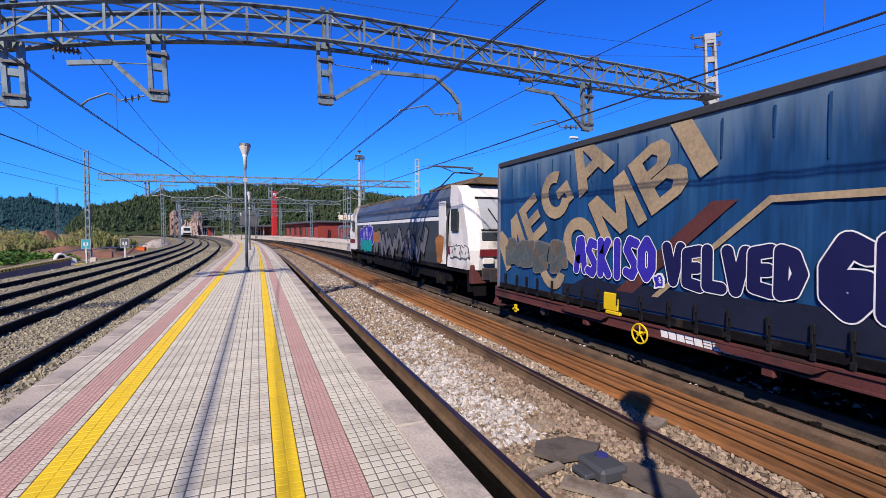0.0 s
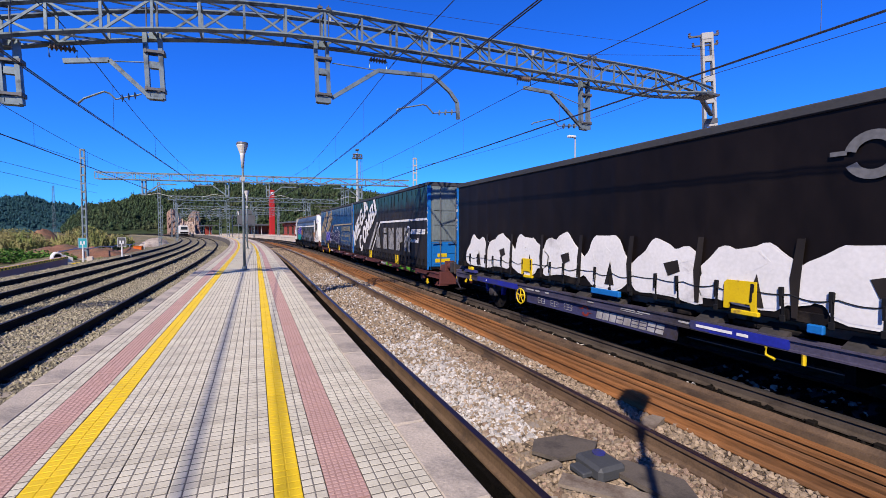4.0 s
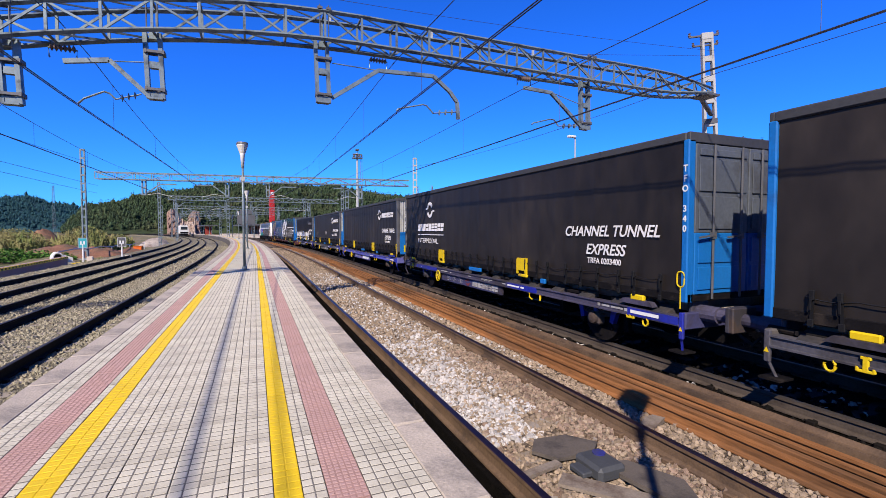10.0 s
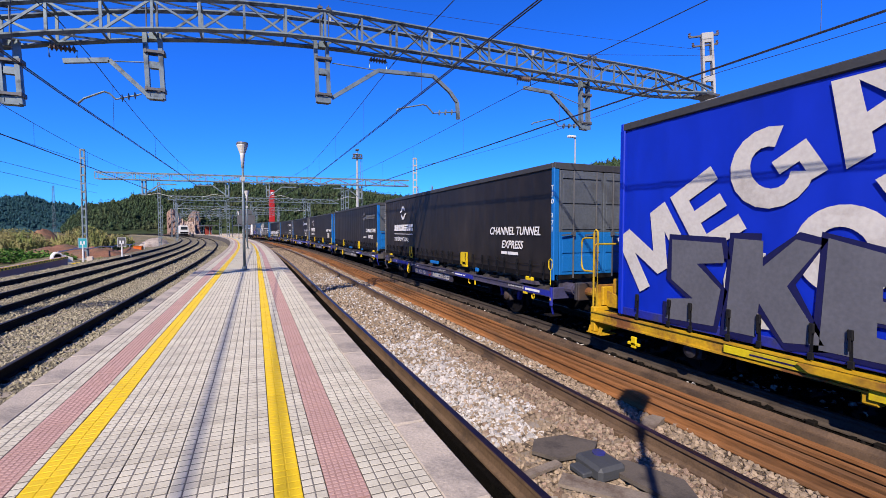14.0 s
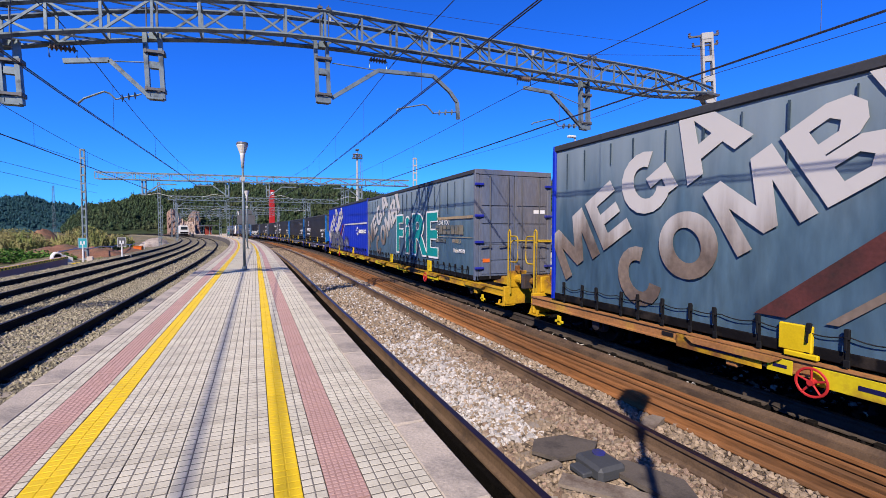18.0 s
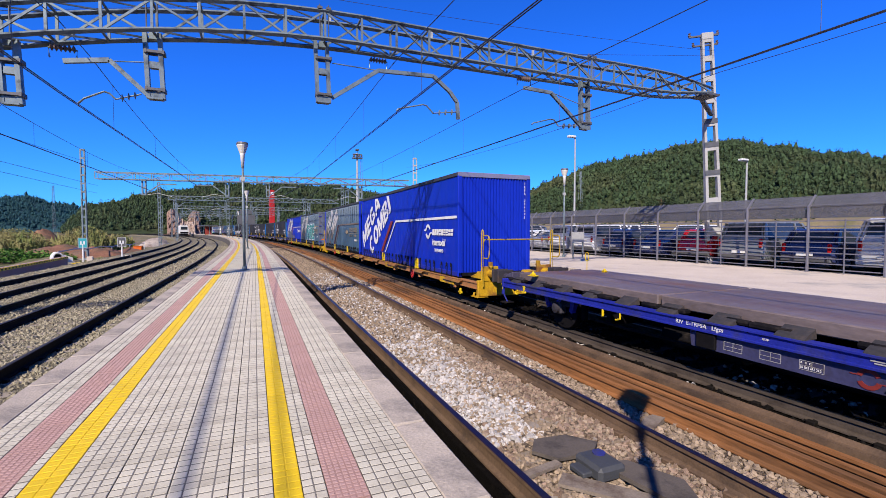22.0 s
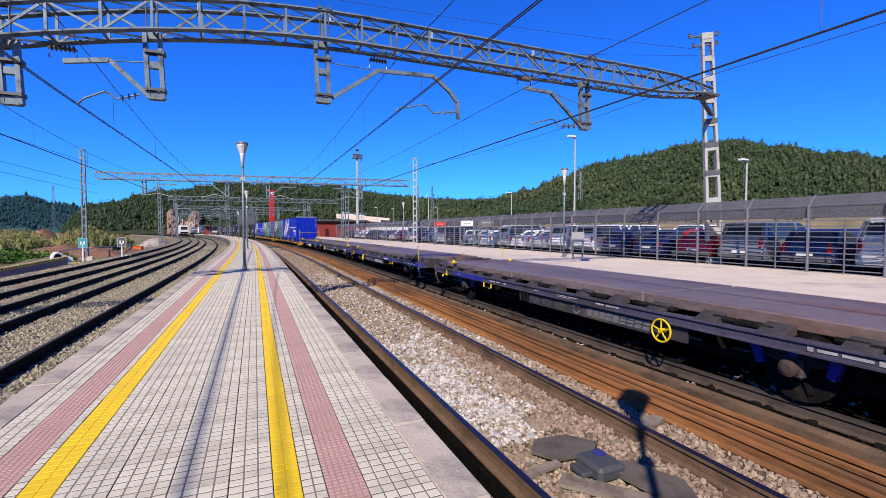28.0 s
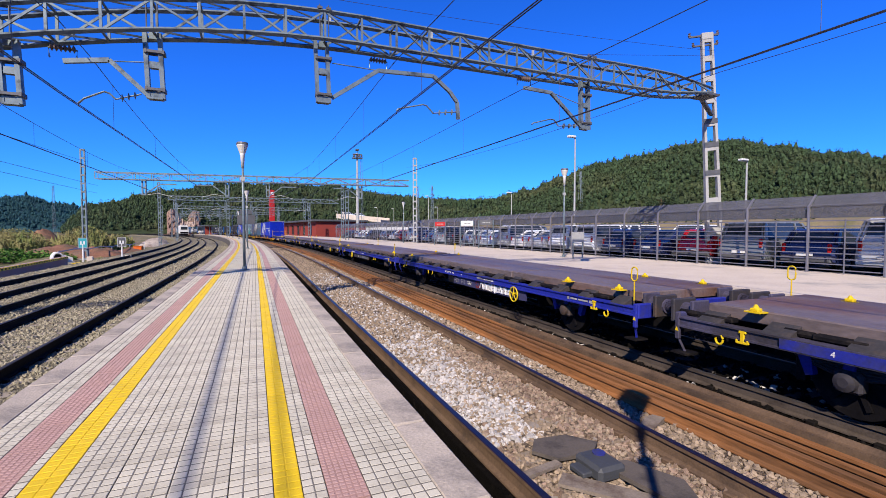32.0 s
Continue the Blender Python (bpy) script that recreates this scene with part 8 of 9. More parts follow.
def car_meshes(paint, style):
    """A parked car, its rear towards -x; style 0 hatchback, 1 saloon, 2 tall van-like, 3 off-roader."""
    L, W, Hh = ((3.9, 1.70, 1.45), (4.4, 1.74, 1.42), (4.3, 1.78, 1.78), (4.4, 1.82, 1.72))[style]
    h = L / 2
    belt = 0.92 if style < 2 else 1.05
    roofs = {0: (-h + 0.28, -h + 0.55, 0.35, 1.15), 1: (-h + 0.75, -h + 1.35, 0.35, 1.15), 2: (-h + 0.10, -h + 0.22, 0.75, 1.35), 3: (-h + 0.16, -h + 0.35, 0.45, 1.15)}[style]
    low = [(-h, 0.32), (-h - 0.03, 0.55), (-h + 0.02, belt - 0.12), (roofs[0] - 0.1, belt), (roofs[3], belt), (h - 0.25, belt - 0.16), (h, 0.62), (h - 0.02, 0.30), (h * 0.78, 0.22), (-h * 0.8, 0.22)]
    body = Mesh()
    n = len(low)
    for w, k in ((-W / 2, 0.97), (-W / 2 + 0.12, 1.0), (W / 2 - 0.12, 1.0), (W / 2, 0.97)):
        for x, z in low:
            body.v.append((x * (k if abs(w) > W / 2 - 0.05 else 1.0), w, z))
    for r in range(3):
        for i in range(n):
            a, b = r * n + i, r * n + (i + 1) % n
            body.f.append((a, b, b + n, a + n))
    body.f += [tuple(range(n)), tuple(range(3 * n, 4 * n))]
    cab = [(roofs[0], belt), (roofs[1], Hh - 0.06), (roofs[1] + 0.2, Hh), (roofs[2] - 0.2, Hh), (roofs[2], Hh - 0.05), (roofs[3], belt)]
    green, roof = Mesh(), Mesh()
    m = len(cab)
    for s, k in ((-1, 0), (1, 0)):
        for x, z in cab:
            green.v.append((x, s * (W / 2 - 0.05 - 0.22 * (z - belt)), z - 0.01))
    green.f = [(i, i + 1, i + 1 + m, i + m) for i in range(m - 1)] + [tuple(range(m)), tuple(range(m, 2 * m))]
    top = [(x, z) for x, z in cab[1:-1]]
    for s in (-1, 1):
        for x, z in top:
            roof.v.append((x, s * (W / 2 - 0.04 - 0.22 * (z - belt)), z + 0.008))
    q = len(top)
    roof.f = [(i, i + 1, i + 1 + q, i + q) for i in range(q - 1)] + [tuple(range(q)), tuple(range(q, 2 * q))]
    pil = []
    for s in (-1, 1):
        w = lambda z: s * (W / 2 - 0.042 - 0.22 * (z - belt))
        for (x0, z0), (x1, z1) in ((cab[0], cab[1]), (cab[-1], cab[-2])):
            pil.append(Mesh().bar((x0, w(z0), z0), (x1, w(z1), z1), 0.17 if x0 < 0 else 0.09, 0.06, (0, 1, 0)))
        pil.append(Mesh().bar((0.05, w(belt), belt), (0.0, w(Hh - 0.05), Hh - 0.05), 0.08, 0.04, (0, 1, 0)))
    (x0, z0), (x1, z1) = cab[0], cab[1]
    for a, b in ((-0.05, 0.30), (0.86, 1.03)):
        xa, za, xb, zb = x0 + (x1 - x0) * a, z0 + (z1 - z0) * a, x0 + (x1 - x0) * b, z0 + (z1 - z0) * b
        pil.append(Mesh().prism([(xa - 0.02, za), (xb - 0.02, zb), (xb + 0.05, zb), (xa + 0.05, za)], -W / 2 + 0.12 + 0.2 * (zb - belt), W / 2 - 0.12 - 0.2 * (zb - belt), "y"))
    for s in (-1, 1):
        pil.append(Mesh().bar((x0 - 0.012, s * (W / 2 - 0.13), z0), (x1 - 0.012, s * (W / 2 - 0.13 - 0.22 * (z1 - belt)), z1), 0.05, 0.12, (1, 0, 0)))
    return L, W, Hh, belt, body, green, roof, pil


CAR_CACHE = {}


def car(pi, style, x, y, z, rz, number=True):
    key = (pi, style)
    if key in CAR_CACHE:
        return copy_thing(CAR_CACHE[key], pose(x, y, z, 0, 0, rz))
    L, W, Hh, belt, body, green, roof, pil = car_meshes(PAINT[pi], style)
    ca = thing("parked_car", PAINT_WORD[pi] + (" hatchback", " saloon car", " tall family van", " off-road car")[style] + " parked behind the station fence", "car", "parked cars", m=pose(x, y, z, 0, 0, rz))
    bo = part("body", body, PAINT[pi], ca, smooth=False)
    part("window_band", green, M["glass"], ca)
    part("roof", roof, PAINT[pi], ca)
    for p in pil:
        part("pillar", p, PAINT[pi], ca)
    h = L / 2
    for s in (-1, 1):
        part("tail_light", Mesh().box(-h - 0.035, -h + 0.06, s * (W / 2 - 0.14) - 0.055, s * (W / 2 - 0.14) + 0.055, belt - 0.30, belt + 0.02, 0.02), M["tail_light"], bo)
        part("headlight", Mesh().box(h - 0.12, h - 0.02, s * (W / 2 - 0.25) - 0.16, s * (W / 2 - 0.25) + 0.16, 0.60, 0.74, 0.02), M["lamp_glass"], bo)
        part("mirror", Mesh().box(0.75, 0.9, s * (W / 2 + 0.02) - 0.08, s * (W / 2 + 0.02) + 0.08, belt, belt + 0.14, 0.03), PAINT[pi], bo)
    part("bumper", Mesh().box(-h - 0.07, -h + 0.1, -W / 2 + 0.06, W / 2 - 0.06, 0.30, 0.50, 0.03), M["steel_dark"] if style in (0, 3) else PAINT[pi], bo)
    part("number_plate", Mesh().box(-h - 0.078, -h - 0.06, -0.26, 0.26, 0.52, 0.63), M["white"], bo)
    for ex in (-h * 0.62, h * 0.62):
        for s in (-1, 1):
            wh = part("wheel", Mesh().tube([(ex, s * (W / 2 - 0.20), 0.31), (ex, s * (W / 2 - 0.01), 0.31), (ex, s * (W / 2), 0.31)], [0.31, 0.31, 0.27], 20), M["tyre"], ca)
            part("rim", Mesh().tube([(ex, s * (W / 2 - 0.02), 0.31), (ex, s * (W / 2 + 0.008), 0.31)], [0.2, 0.17], 12), M["steel_pale"], wh)
    CAR_CACHE[key] = ca
    return ca


def fill_car_park():
    rs = random.Random(12)
    row = [(3, 2), (0, 2), (1, 0), (3, 3), (4, 0), (1, 1), (1, 0), (5, 3), (5, 3), (0, 1), (5, 1), (0, 2), (5, 1), (0, 1), (5, 0), (2, 3), (0, 2), (5, 0), (6, 1), (1, 1), (5, 2), (0, 0), (4, 0), (5, 1), (2, 1), (0, 0)]
    for i, (p, st) in enumerate(row):
        px, py, a = along(19.7 + rs.uniform(-0.15, 0.2), 5.0 + 2.3 * i)
        car(p, st, px, py, 0.64, a + rs.uniform(-3, 3))
    for i in range(24):
        if rs.random() < 0.85:
            px, py, a = along(26.5 + rs.uniform(-0.3, 0.3), 4.5 + 2.75 * i)
            car(rs.choice((0, 1, 2, 5, 5, 0, 6)), rs.choice((0, 1, 2, 3)), px, py, 0.67, a + 180 + rs.uniform(-3, 3))
    for i in range(6):
        px, py, a = along(20.0 + rs.uniform(-0.3, 0.3), 70 + 2.6 * i)
        car(rs.choice((0, 5, 1, 2, 5)), rs.choice((0, 1)), px, py, 0.64, a)


fill_car_park()

M["dry_grass"] = mat("dry_ochre_grass", (0.15, 0.118, 0.068), 0.95, 0, 0.3, 0.4, 8, 0.4, (0.085, 0.085, 0.035), 0.4, depth=0.1)
bank = sweep(Mesh(), [(42, 0.4), (47, 2.9), (60, 4.0), (120, 8.0), (120, -0.7), (42, -0.7)], 0, -60, 210)
tagged(part("grass_bank", bank, M["dry_grass"]), "dry ochre grass bank behind the car park", "bank", kind="structure")


# ---- plants ----
def clump(me, x, y, z, r, h, n, rs, leaf):
    """Many small leaf blades round a middle."""
    for i in range(n):
        a = rs.uniform(0, 2 * math.pi)
        q = r * rs.random() ** 0.5
        u, v = x + q * math.cos(a), y + q * math.sin(a)
        top = z + h * rs.uniform(0.25, 1.0) * (1 - 0.55 * (q / r) ** 2)
        d = Vector((rs.gauss(0, 1), rs.gauss(0, 1), rs.gauss(0, 0.6))).normalized() * leaf
        e = Vector((rs.gauss(0, 1), rs.gauss(0, 1), rs.gauss(0, 1))).normalized() * leaf * 0.6
        c = Vector((u, v, top))
        k = len(me.v)
        me.v += [tuple(c - d), tuple(c + e), tuple(c + d), tuple(c - e)]
        me.f.append((k, k + 1, k + 2, k + 3))


def reeds(me, x, y, z, r, h, n, rs):
    for i in range(n):
        a, q = rs.uniform(0, 6.28), r * rs.random() ** 0.5
        u, v = x + q * math.cos(a), y + q * math.sin(a)
        hh = h * rs.uniform(0.45, 1.0) * (1 - 0.4 * (q / r) ** 2)
        lx, ly = rs.gauss(0, 0.16) * hh, rs.gauss(0, 0.16) * hh
        w = 0.05 + 0.06 * rs.random()
        k = len(me.v)
        me.v += [(u - w, v, z), (u + w, v, z), (u + lx * 0.5 + w * 1.2, v + ly * 0.5, z + hh * 0.6), (u + lx, v + ly, z + hh), (u + lx * 0.5 - w * 1.2, v + ly * 0.5, z + hh * 0.6)]
        me.f.append((k, k + 1, k + 2, k + 3, k + 4))


def raw(name, me, material, label, category, kind="stuff"):
    data = bpy.data.meshes.new(name)
    data.from_pydata(me.v, [], me.f)
    data.materials.append(material)
    return tagged(new(name, data), label, category, kind=kind)


def plants():
    rs = random.Random(31)
    for x, y, r, h, n in ((-28.5, 68, 3.6, 3.5, 900), (-25.3, 67, 3.0, 3.2, 800), (-22.4, 72, 1.6, 1.5, 300), (-20.0, 71, 3.0, 3.5, 1000), (-17.6, 76, 1.8, 2.4, 500), (-33, 64, 4, 4.0, 700)):
        me = Mesh()
        reeds(me, x, y, -0.7, r, h, int(n * 0.35), rs)
        clump(me, x, y, -0.7, r, h * 0.97, int(n * 5.0), rs, 0.11)
        raw("reed_clump", me, M["reed"], "tall dry yellow-green reeds beside the tracks", "reeds")
    me = Mesh()
    for x, y, r, h, n in ((-18.3, 47, 1.8, 1.35, 900), (-17.0, 48.5, 1.5, 1.1, 700), (-19.8, 46, 1.9, 1.2, 900), (-15.9, 50, 1.1, 0.8, 400)):
        clump(me, x, y, -0.7, r, h, n, rs, 0.13)
    raw("green_shrubs", me, M["leaf"], "low bright green shrubs on the embankment", "shrubs")
    me = Mesh()
    for i in range(70):
        x = -14 - 40 * rs.random()
        y = 24 + 70 * rs.random()
        clump(me, x, y, -0.65, 0.8, 0.45, 22, rs, 0.10)
    for i in range(60):
        px, py, _ = along(-11.6 - 1.5 * rs.random(), 20 + 50 * rs.random())
        clump(me, px, py, -0.65, 0.35, 0.3, 12, rs, 0.06)
    raw("grass_tufts", me, M["reed"], "tufts of dry grass on the verge", "grass")
    me = Mesh()
    for i in range(220):
        px, py, _ = along(47 + 14 * rs.random(), 5 + 130 * rs.random())
        clump(me, px, py, 2.6 + 0.06 * (px - 47), 1.2, 1.4 * rs.random() + 0.4, 30, rs, 0.22)
    raw("bank_scrub", me, M["pine"], "green scrub on the bank behind the car park", "shrubs")
    # loose trees in front of the wooded hills
    for i in range(14):
        b, d = radians(rs.uniform(22, 62)), rs.uniform(95, 190)
        x, y = d * math.sin(b), d * math.cos(b)
        tr = thing("pine_tree", "dark green umbrella pine with an uneven crown", "tree", "pines round the station", m=pose(x, y, 2.0))
        hh = rs.uniform(4.5, 8.5)
        tk = Mesh().tube([(0, 0, 0), (0.1, 0.05, hh * 0.4), (0.05, 0, hh * 0.75)], [0.22, 0.16, 0.08], 7)
        for k in range(4):
            a = 1.57 * k + rs.random()
            tk.tube([(0.08, 0.02, hh * (0.42 + 0.07 * k)), (math.cos(a) * hh * 0.2, math.sin(a) * hh * 0.2, hh * (0.6 + 0.06 * k))], [0.07, 0.03], 5)
        part("trunk", tk, M["rail_side"], tr)
        cr = Mesh()
        for k in range(9):
            a = rs.uniform(0, 6.28)
            q = hh * 0.24 * rs.random() ** 0.5
            clump(cr, q * math.cos(a), q * math.sin(a), hh * rs.uniform(0.38, 0.7), hh * 0.17, hh * 0.28, 60, rs, 0.3)
        data = bpy.data.meshes.new("crown")
        data.from_pydata(cr.v, [], cr.f)
        data.materials.append(M["pine"])
        part("crown", data, None, tr)


plants()


# ---- left of the tracks: works, signs, the far train ----
def track_sign(x, s, color, label, h=1.3):
    si = thing("track_sign", label, "sign", "trackside signs", m=on_line(x, s, -0.6))
    part("post", Mesh().tube([(0, 0, 0), (0, 0, h + 0.3)], 0.06, 8), M["white"], si)
    part("board", Mesh().box(-0.28, 0.28, -0.05, 0.03, h, h + 0.75, 0.01), M[color], si)
    fr = Mesh()
    for a, b, c, d in ((-0.3, 0.3, h - 0.02, h + 0.02), (-0.3, 0.3, h + 0.73, h + 0.77), (-0.3, -0.26, h, h + 0.75), (0.26, 0.3, h, h + 0.75)):
        fr.box(a, b, -0.06, 0.035, c, d)
    part("frame", fr, M["steel_pale"], si)
    me = Mesh()
    for i in range(2):
        me.box(-0.16 + 0.2 * i, -0.06 + 0.2 * i, -0.056, -0.052, h + 0.25, h + 0.5)
    part("lettering_bars", me, M["white"], si)
    part("base", Mesh().box(0.22, 0.62, -0.1, 0.1, 0, 0.62, 0.03), M["concrete_pale"], si, "pale marker block")
    return si


M["sign_teal"] = mat("teal_sign", (0.02784, 0.2227, 0.2558), 0.5, 0, 0.1, 3, 30, 0)
track_sign(-12.0, 43.0, "sign_teal", "teal signal board on a white post beside the track")
track_sign(-8.9 - 0.9, 44.5, "steel_dark", "grey signal board on a white post beside the track")


def works():
    pa = thing("parapet", "low mauve-brown underpass parapet with yellow warning tape", "parapet", kind="structure")
    M["mauve"] = mat("mauve_sheet", (0.30, 0.195, 0.185), 0.7, 0, 0.2, 1, 20, 0.1)
    me = Mesh().bar((-12.0, 24, -0.42), (-13.4, 43, -0.42), 0.2, 0.96)
    part("wall", me, M["mauve"], pa)
    M["tape"] = mat("bright_yellow_tape", (0.80, 0.62, 0.06), 0.5, 0, 0.1, 5, 50, 0.05)
    part("warning_tape", Mesh().bar((-11.86, 24, -0.03), (-13.26, 43, -0.03), 0.03, 0.15), M["tape"], pa, "yellow warning tape with dark marks")
    mark = Mesh().box(-0.02, 0.02, -0.06, 0.06, -0.045, 0.045).data("tape_mark", M["black"])
    for i in range(40):
        u = (i + 0.5) / 40
        part("tape_mark", mark, None, pa, m=pose(-11.835 - 1.4 * u, 24 + 19 * u, -0.03, 0, 0, 4.2))
    M["rubble"] = mat("pale_rubble", (0.26, 0.225, 0.195), 0.95, 0, 0.4, 1.5, 10, 0.8, (0.17, 0.13, 0.11), 0.4, depth=0.1)
    for x, y, rx, ry, h, m in ((-15, 56, 3.2, 4, 1.0, "red_soil"), (-18.5, 58, 3.4, 4, 1.25, "red_soil"), (-13.4, 62, 1.8, 5, 0.7, "red_soil"), (-15.6, 46, 2.0, 3, 0.6, "soil"), (-22, 55, 5, 5, 0.7, "soil"), (-38.9, 113.5, 3.2, 3, 2.6, "red_soil"), (-15.5, 88.7, 2.2, 4, 1.5, "rubble")):
        me = Mesh()
        n, k = 18, 6
        for j in range(k + 1):
            for i in range(n):
                a = 2 * math.pi * i / n
                q = j / k
                w = 1 + 0.25 * noise.noise((math.cos(a) * 2, math.sin(a) * 2, x))
                me.v.append((x + rx * q * w * math.cos(a), y + ry * q * w * math.sin(a), -0.75 + h * (1 - q * q) * (1 + 0.35 * noise.noise((3 * q * math.cos(a), 3 * q * math.sin(a), y)))))
        me.f = [(j * n + i, j * n + (i + 1) % n, (j + 1) * n + (i + 1) % n, (j + 1) * n + i) for j in range(k) for i in range(n)]
        thing("earth_mound", {"red_soil": "heap of dug red clay beside the tracks", "soil": "low heap of sandy soil beside the tracks", "rubble": "heap of pale rubble beside the tracks"}[m], "earth mound", "heaps of earth", mesh=me, material=M[m], smooth=True)
    for x, y, c in ((-12.65, 62.7, "orange"), (-10.8, 42, "yellow"), (-11.0, 58, "yellow"), (-11.9, 40.6, "yellow")):
        bx = thing("works_box", ("orange plastic" if c == "orange" else "small yellow") + " box standing beside the track", "box", "boxes beside the track", m=pose(x, y, -0.66))
        w = 0.42 if c == "orange" else 0.28
        part("body", Mesh().box(-w, w, -0.4, 0.4, 0, 0.8 if c == "orange" else 0.3, 0.06), M[c], bx)
        part("lid", Mesh().box(-w - 0.03, w + 0.03, -0.43, 0.43, 0.8 if c == "orange" else 0.3, 0.88 if c == "orange" else 0.34, 0.02), M[c], bx)
    rope = thing("works_barrier", "sagging white barrier tape on short stakes", "barrier")
    pts = [(-14.2 + 0.10 * i, 44 + 3.2 * i, 0.35 + 0.12 * (i % 2)) for i in range(9)]
    part("tape", Mesh().tube(pts, 0.045, 5), M["white"], rope)
    for p in pts[::2]:
        part("stake", Mesh().tube([(p[0], p[1], -0.7), p], 0.03, 6), M["white"], rope)
    # Made-up small hood in place of an unidentified white object behind the parapet.
    co = thing("works_cover", "white arched hood with a dark opening, in place of a half-hidden white object", "cover", m=pose(-14.2, 43.8, -0.22, 0, 0, 25))
    arch_out = [(0.36 * math.cos(math.pi * i / 10), 0.58 * math.sin(math.pi * i / 10)) for i in range(11)]
    arch_in = [(0.29 * math.cos(math.pi * i / 10), 0.50 * math.sin(math.pi * i / 10)) for i in range(11)]
    shell = Mesh()
    for y in (-0.6, 0.7):
        shell.v += [(a, y, b) for a, b in arch_out] + [(a, y, b) for a, b in arch_in]
    for i in range(10):
        shell.f += [(i, i + 1, i + 23, i + 22), (i + 11, i + 33, i + 34, i + 12), (i, i + 11, i + 12, i + 1), (i + 22, i + 23, i + 34, i + 33)]
    part("shell", shell, M["white"], co)
    # A black block gives the opening the dark of a hollow.
    part("lining", Mesh().box(-0.28, 0.28, 0.0, 0.3, -0.2, 0.38), M["black"], co)
    part("apron", Mesh().prism([(0.25, -0.2), (0.95, -0.2), (0.95, 0.12), (0.25, 0.42)], -0.2, 0.6, "y"), M["white"], co)
    part("base", Mesh().box(-0.4, 1.0, -0.6, 0.7, -0.4, -0.2), M["concrete"], co)


works()


def far_train():
    tr = thing("standing_train", "pale train standing on the through track far off", "train", m=on_line(-5.0, 190, 0, 0))
    part("cab_front", Mesh().prism([(-1.4, 0.9), (1.4, 0.9), (1.45, 2.3), (1.2, 3.6), (0.8, 3.9), (-0.8, 3.9), (-1.2, 3.6), (-1.45, 2.3)], -0.5, 0.6, "y"), M["green_train"], tr)
    part("windscreen", Mesh().box(-1.05, 1.05, -0.53, -0.5, 2.3, 3.3, 0.02), M["glass"], tr)
    part("front_band", Mesh().box(-1.3, 1.3, -0.53, -0.5, 0.95, 1.5, 0.01), M["iron"], tr)
    for x in (-0.95, 0.95):
        part("headlight", Mesh().box(x - 0.15, x + 0.15, -0.55, -0.5, 1.7, 1.9, 0.02), M["lamp_glass"], tr)
    part("carriage", Mesh().prism([(-1.42, 0.9), (1.42, 0.9), (1.42, 3.4), (1.0, 3.85), (-1.0, 3.85), (-1.42, 3.4)], 0.6, 4, "y"), M["green_train"], tr)
    part("underframe", Mesh().box(-1.2, 1.2, -0.3, 3.8, 0.25, 0.9, 0.05), M["iron"], tr)


far_train()


M["rock_pale"] = mat("pale_broken_rock", (0.31, 0.245, 0.20), 0.95, 0, 0.3, 0.1, 0.8, 0.8, (0.23, 0.16, 0.12), 0.4, depth=1.0)


def rock_face():
    """The quarried orange rock on the hillside."""
    for name, key, b0, b1, base_d, top_of, label in (
            ("rock_face", "rock", -8.8, -5.6, 317, lambda u: 9 + 7.5 * max(0.0, 1 - (abs(u - 0.18) / 0.27) ** 2) + 7 * max(0.0, 1 - (abs(u - 0.84) / 0.25) ** 2), "bare orange rock face quarried into the hillside"),
            ("pale_rock", "rock_pale", -7.9, -6.1, 309, lambda u: 8.0 + 3.5 * abs(2 * u - 1), "pale broken rock below the orange rock face")):
        me = Mesh()
        n, k = 60, 24
        for i in range(n + 1):
            for j in range(k + 1):
                u, v = i / n, j / k
                b = radians(b0 + (b1 - b0) * u)
                d = base_d + 36 * v + 3.2 * noise.noise((u * 9, v * 7, 2)) + 2.2 * noise.noise((u * 26, v * 17, 2)) + 1.2 * noise.noise((u * 60, v * 40, 3))
                top = top_of(u) + 1.6 * noise.noise((u * 14, 0, 5))
                me.v.append((d * math.sin(b), d * math.cos(b), -2 + (top + 2) * v))
        w = k + 1
        me.f = [(i * w + j, (i + 1) * w + j, (i + 1) * w + j + 1, i * w + j + 1) for i in range(n) for j in range(k)]
        tagged(part(name, me, M[key]), label, "rock face", kind="structure")


rock_face()


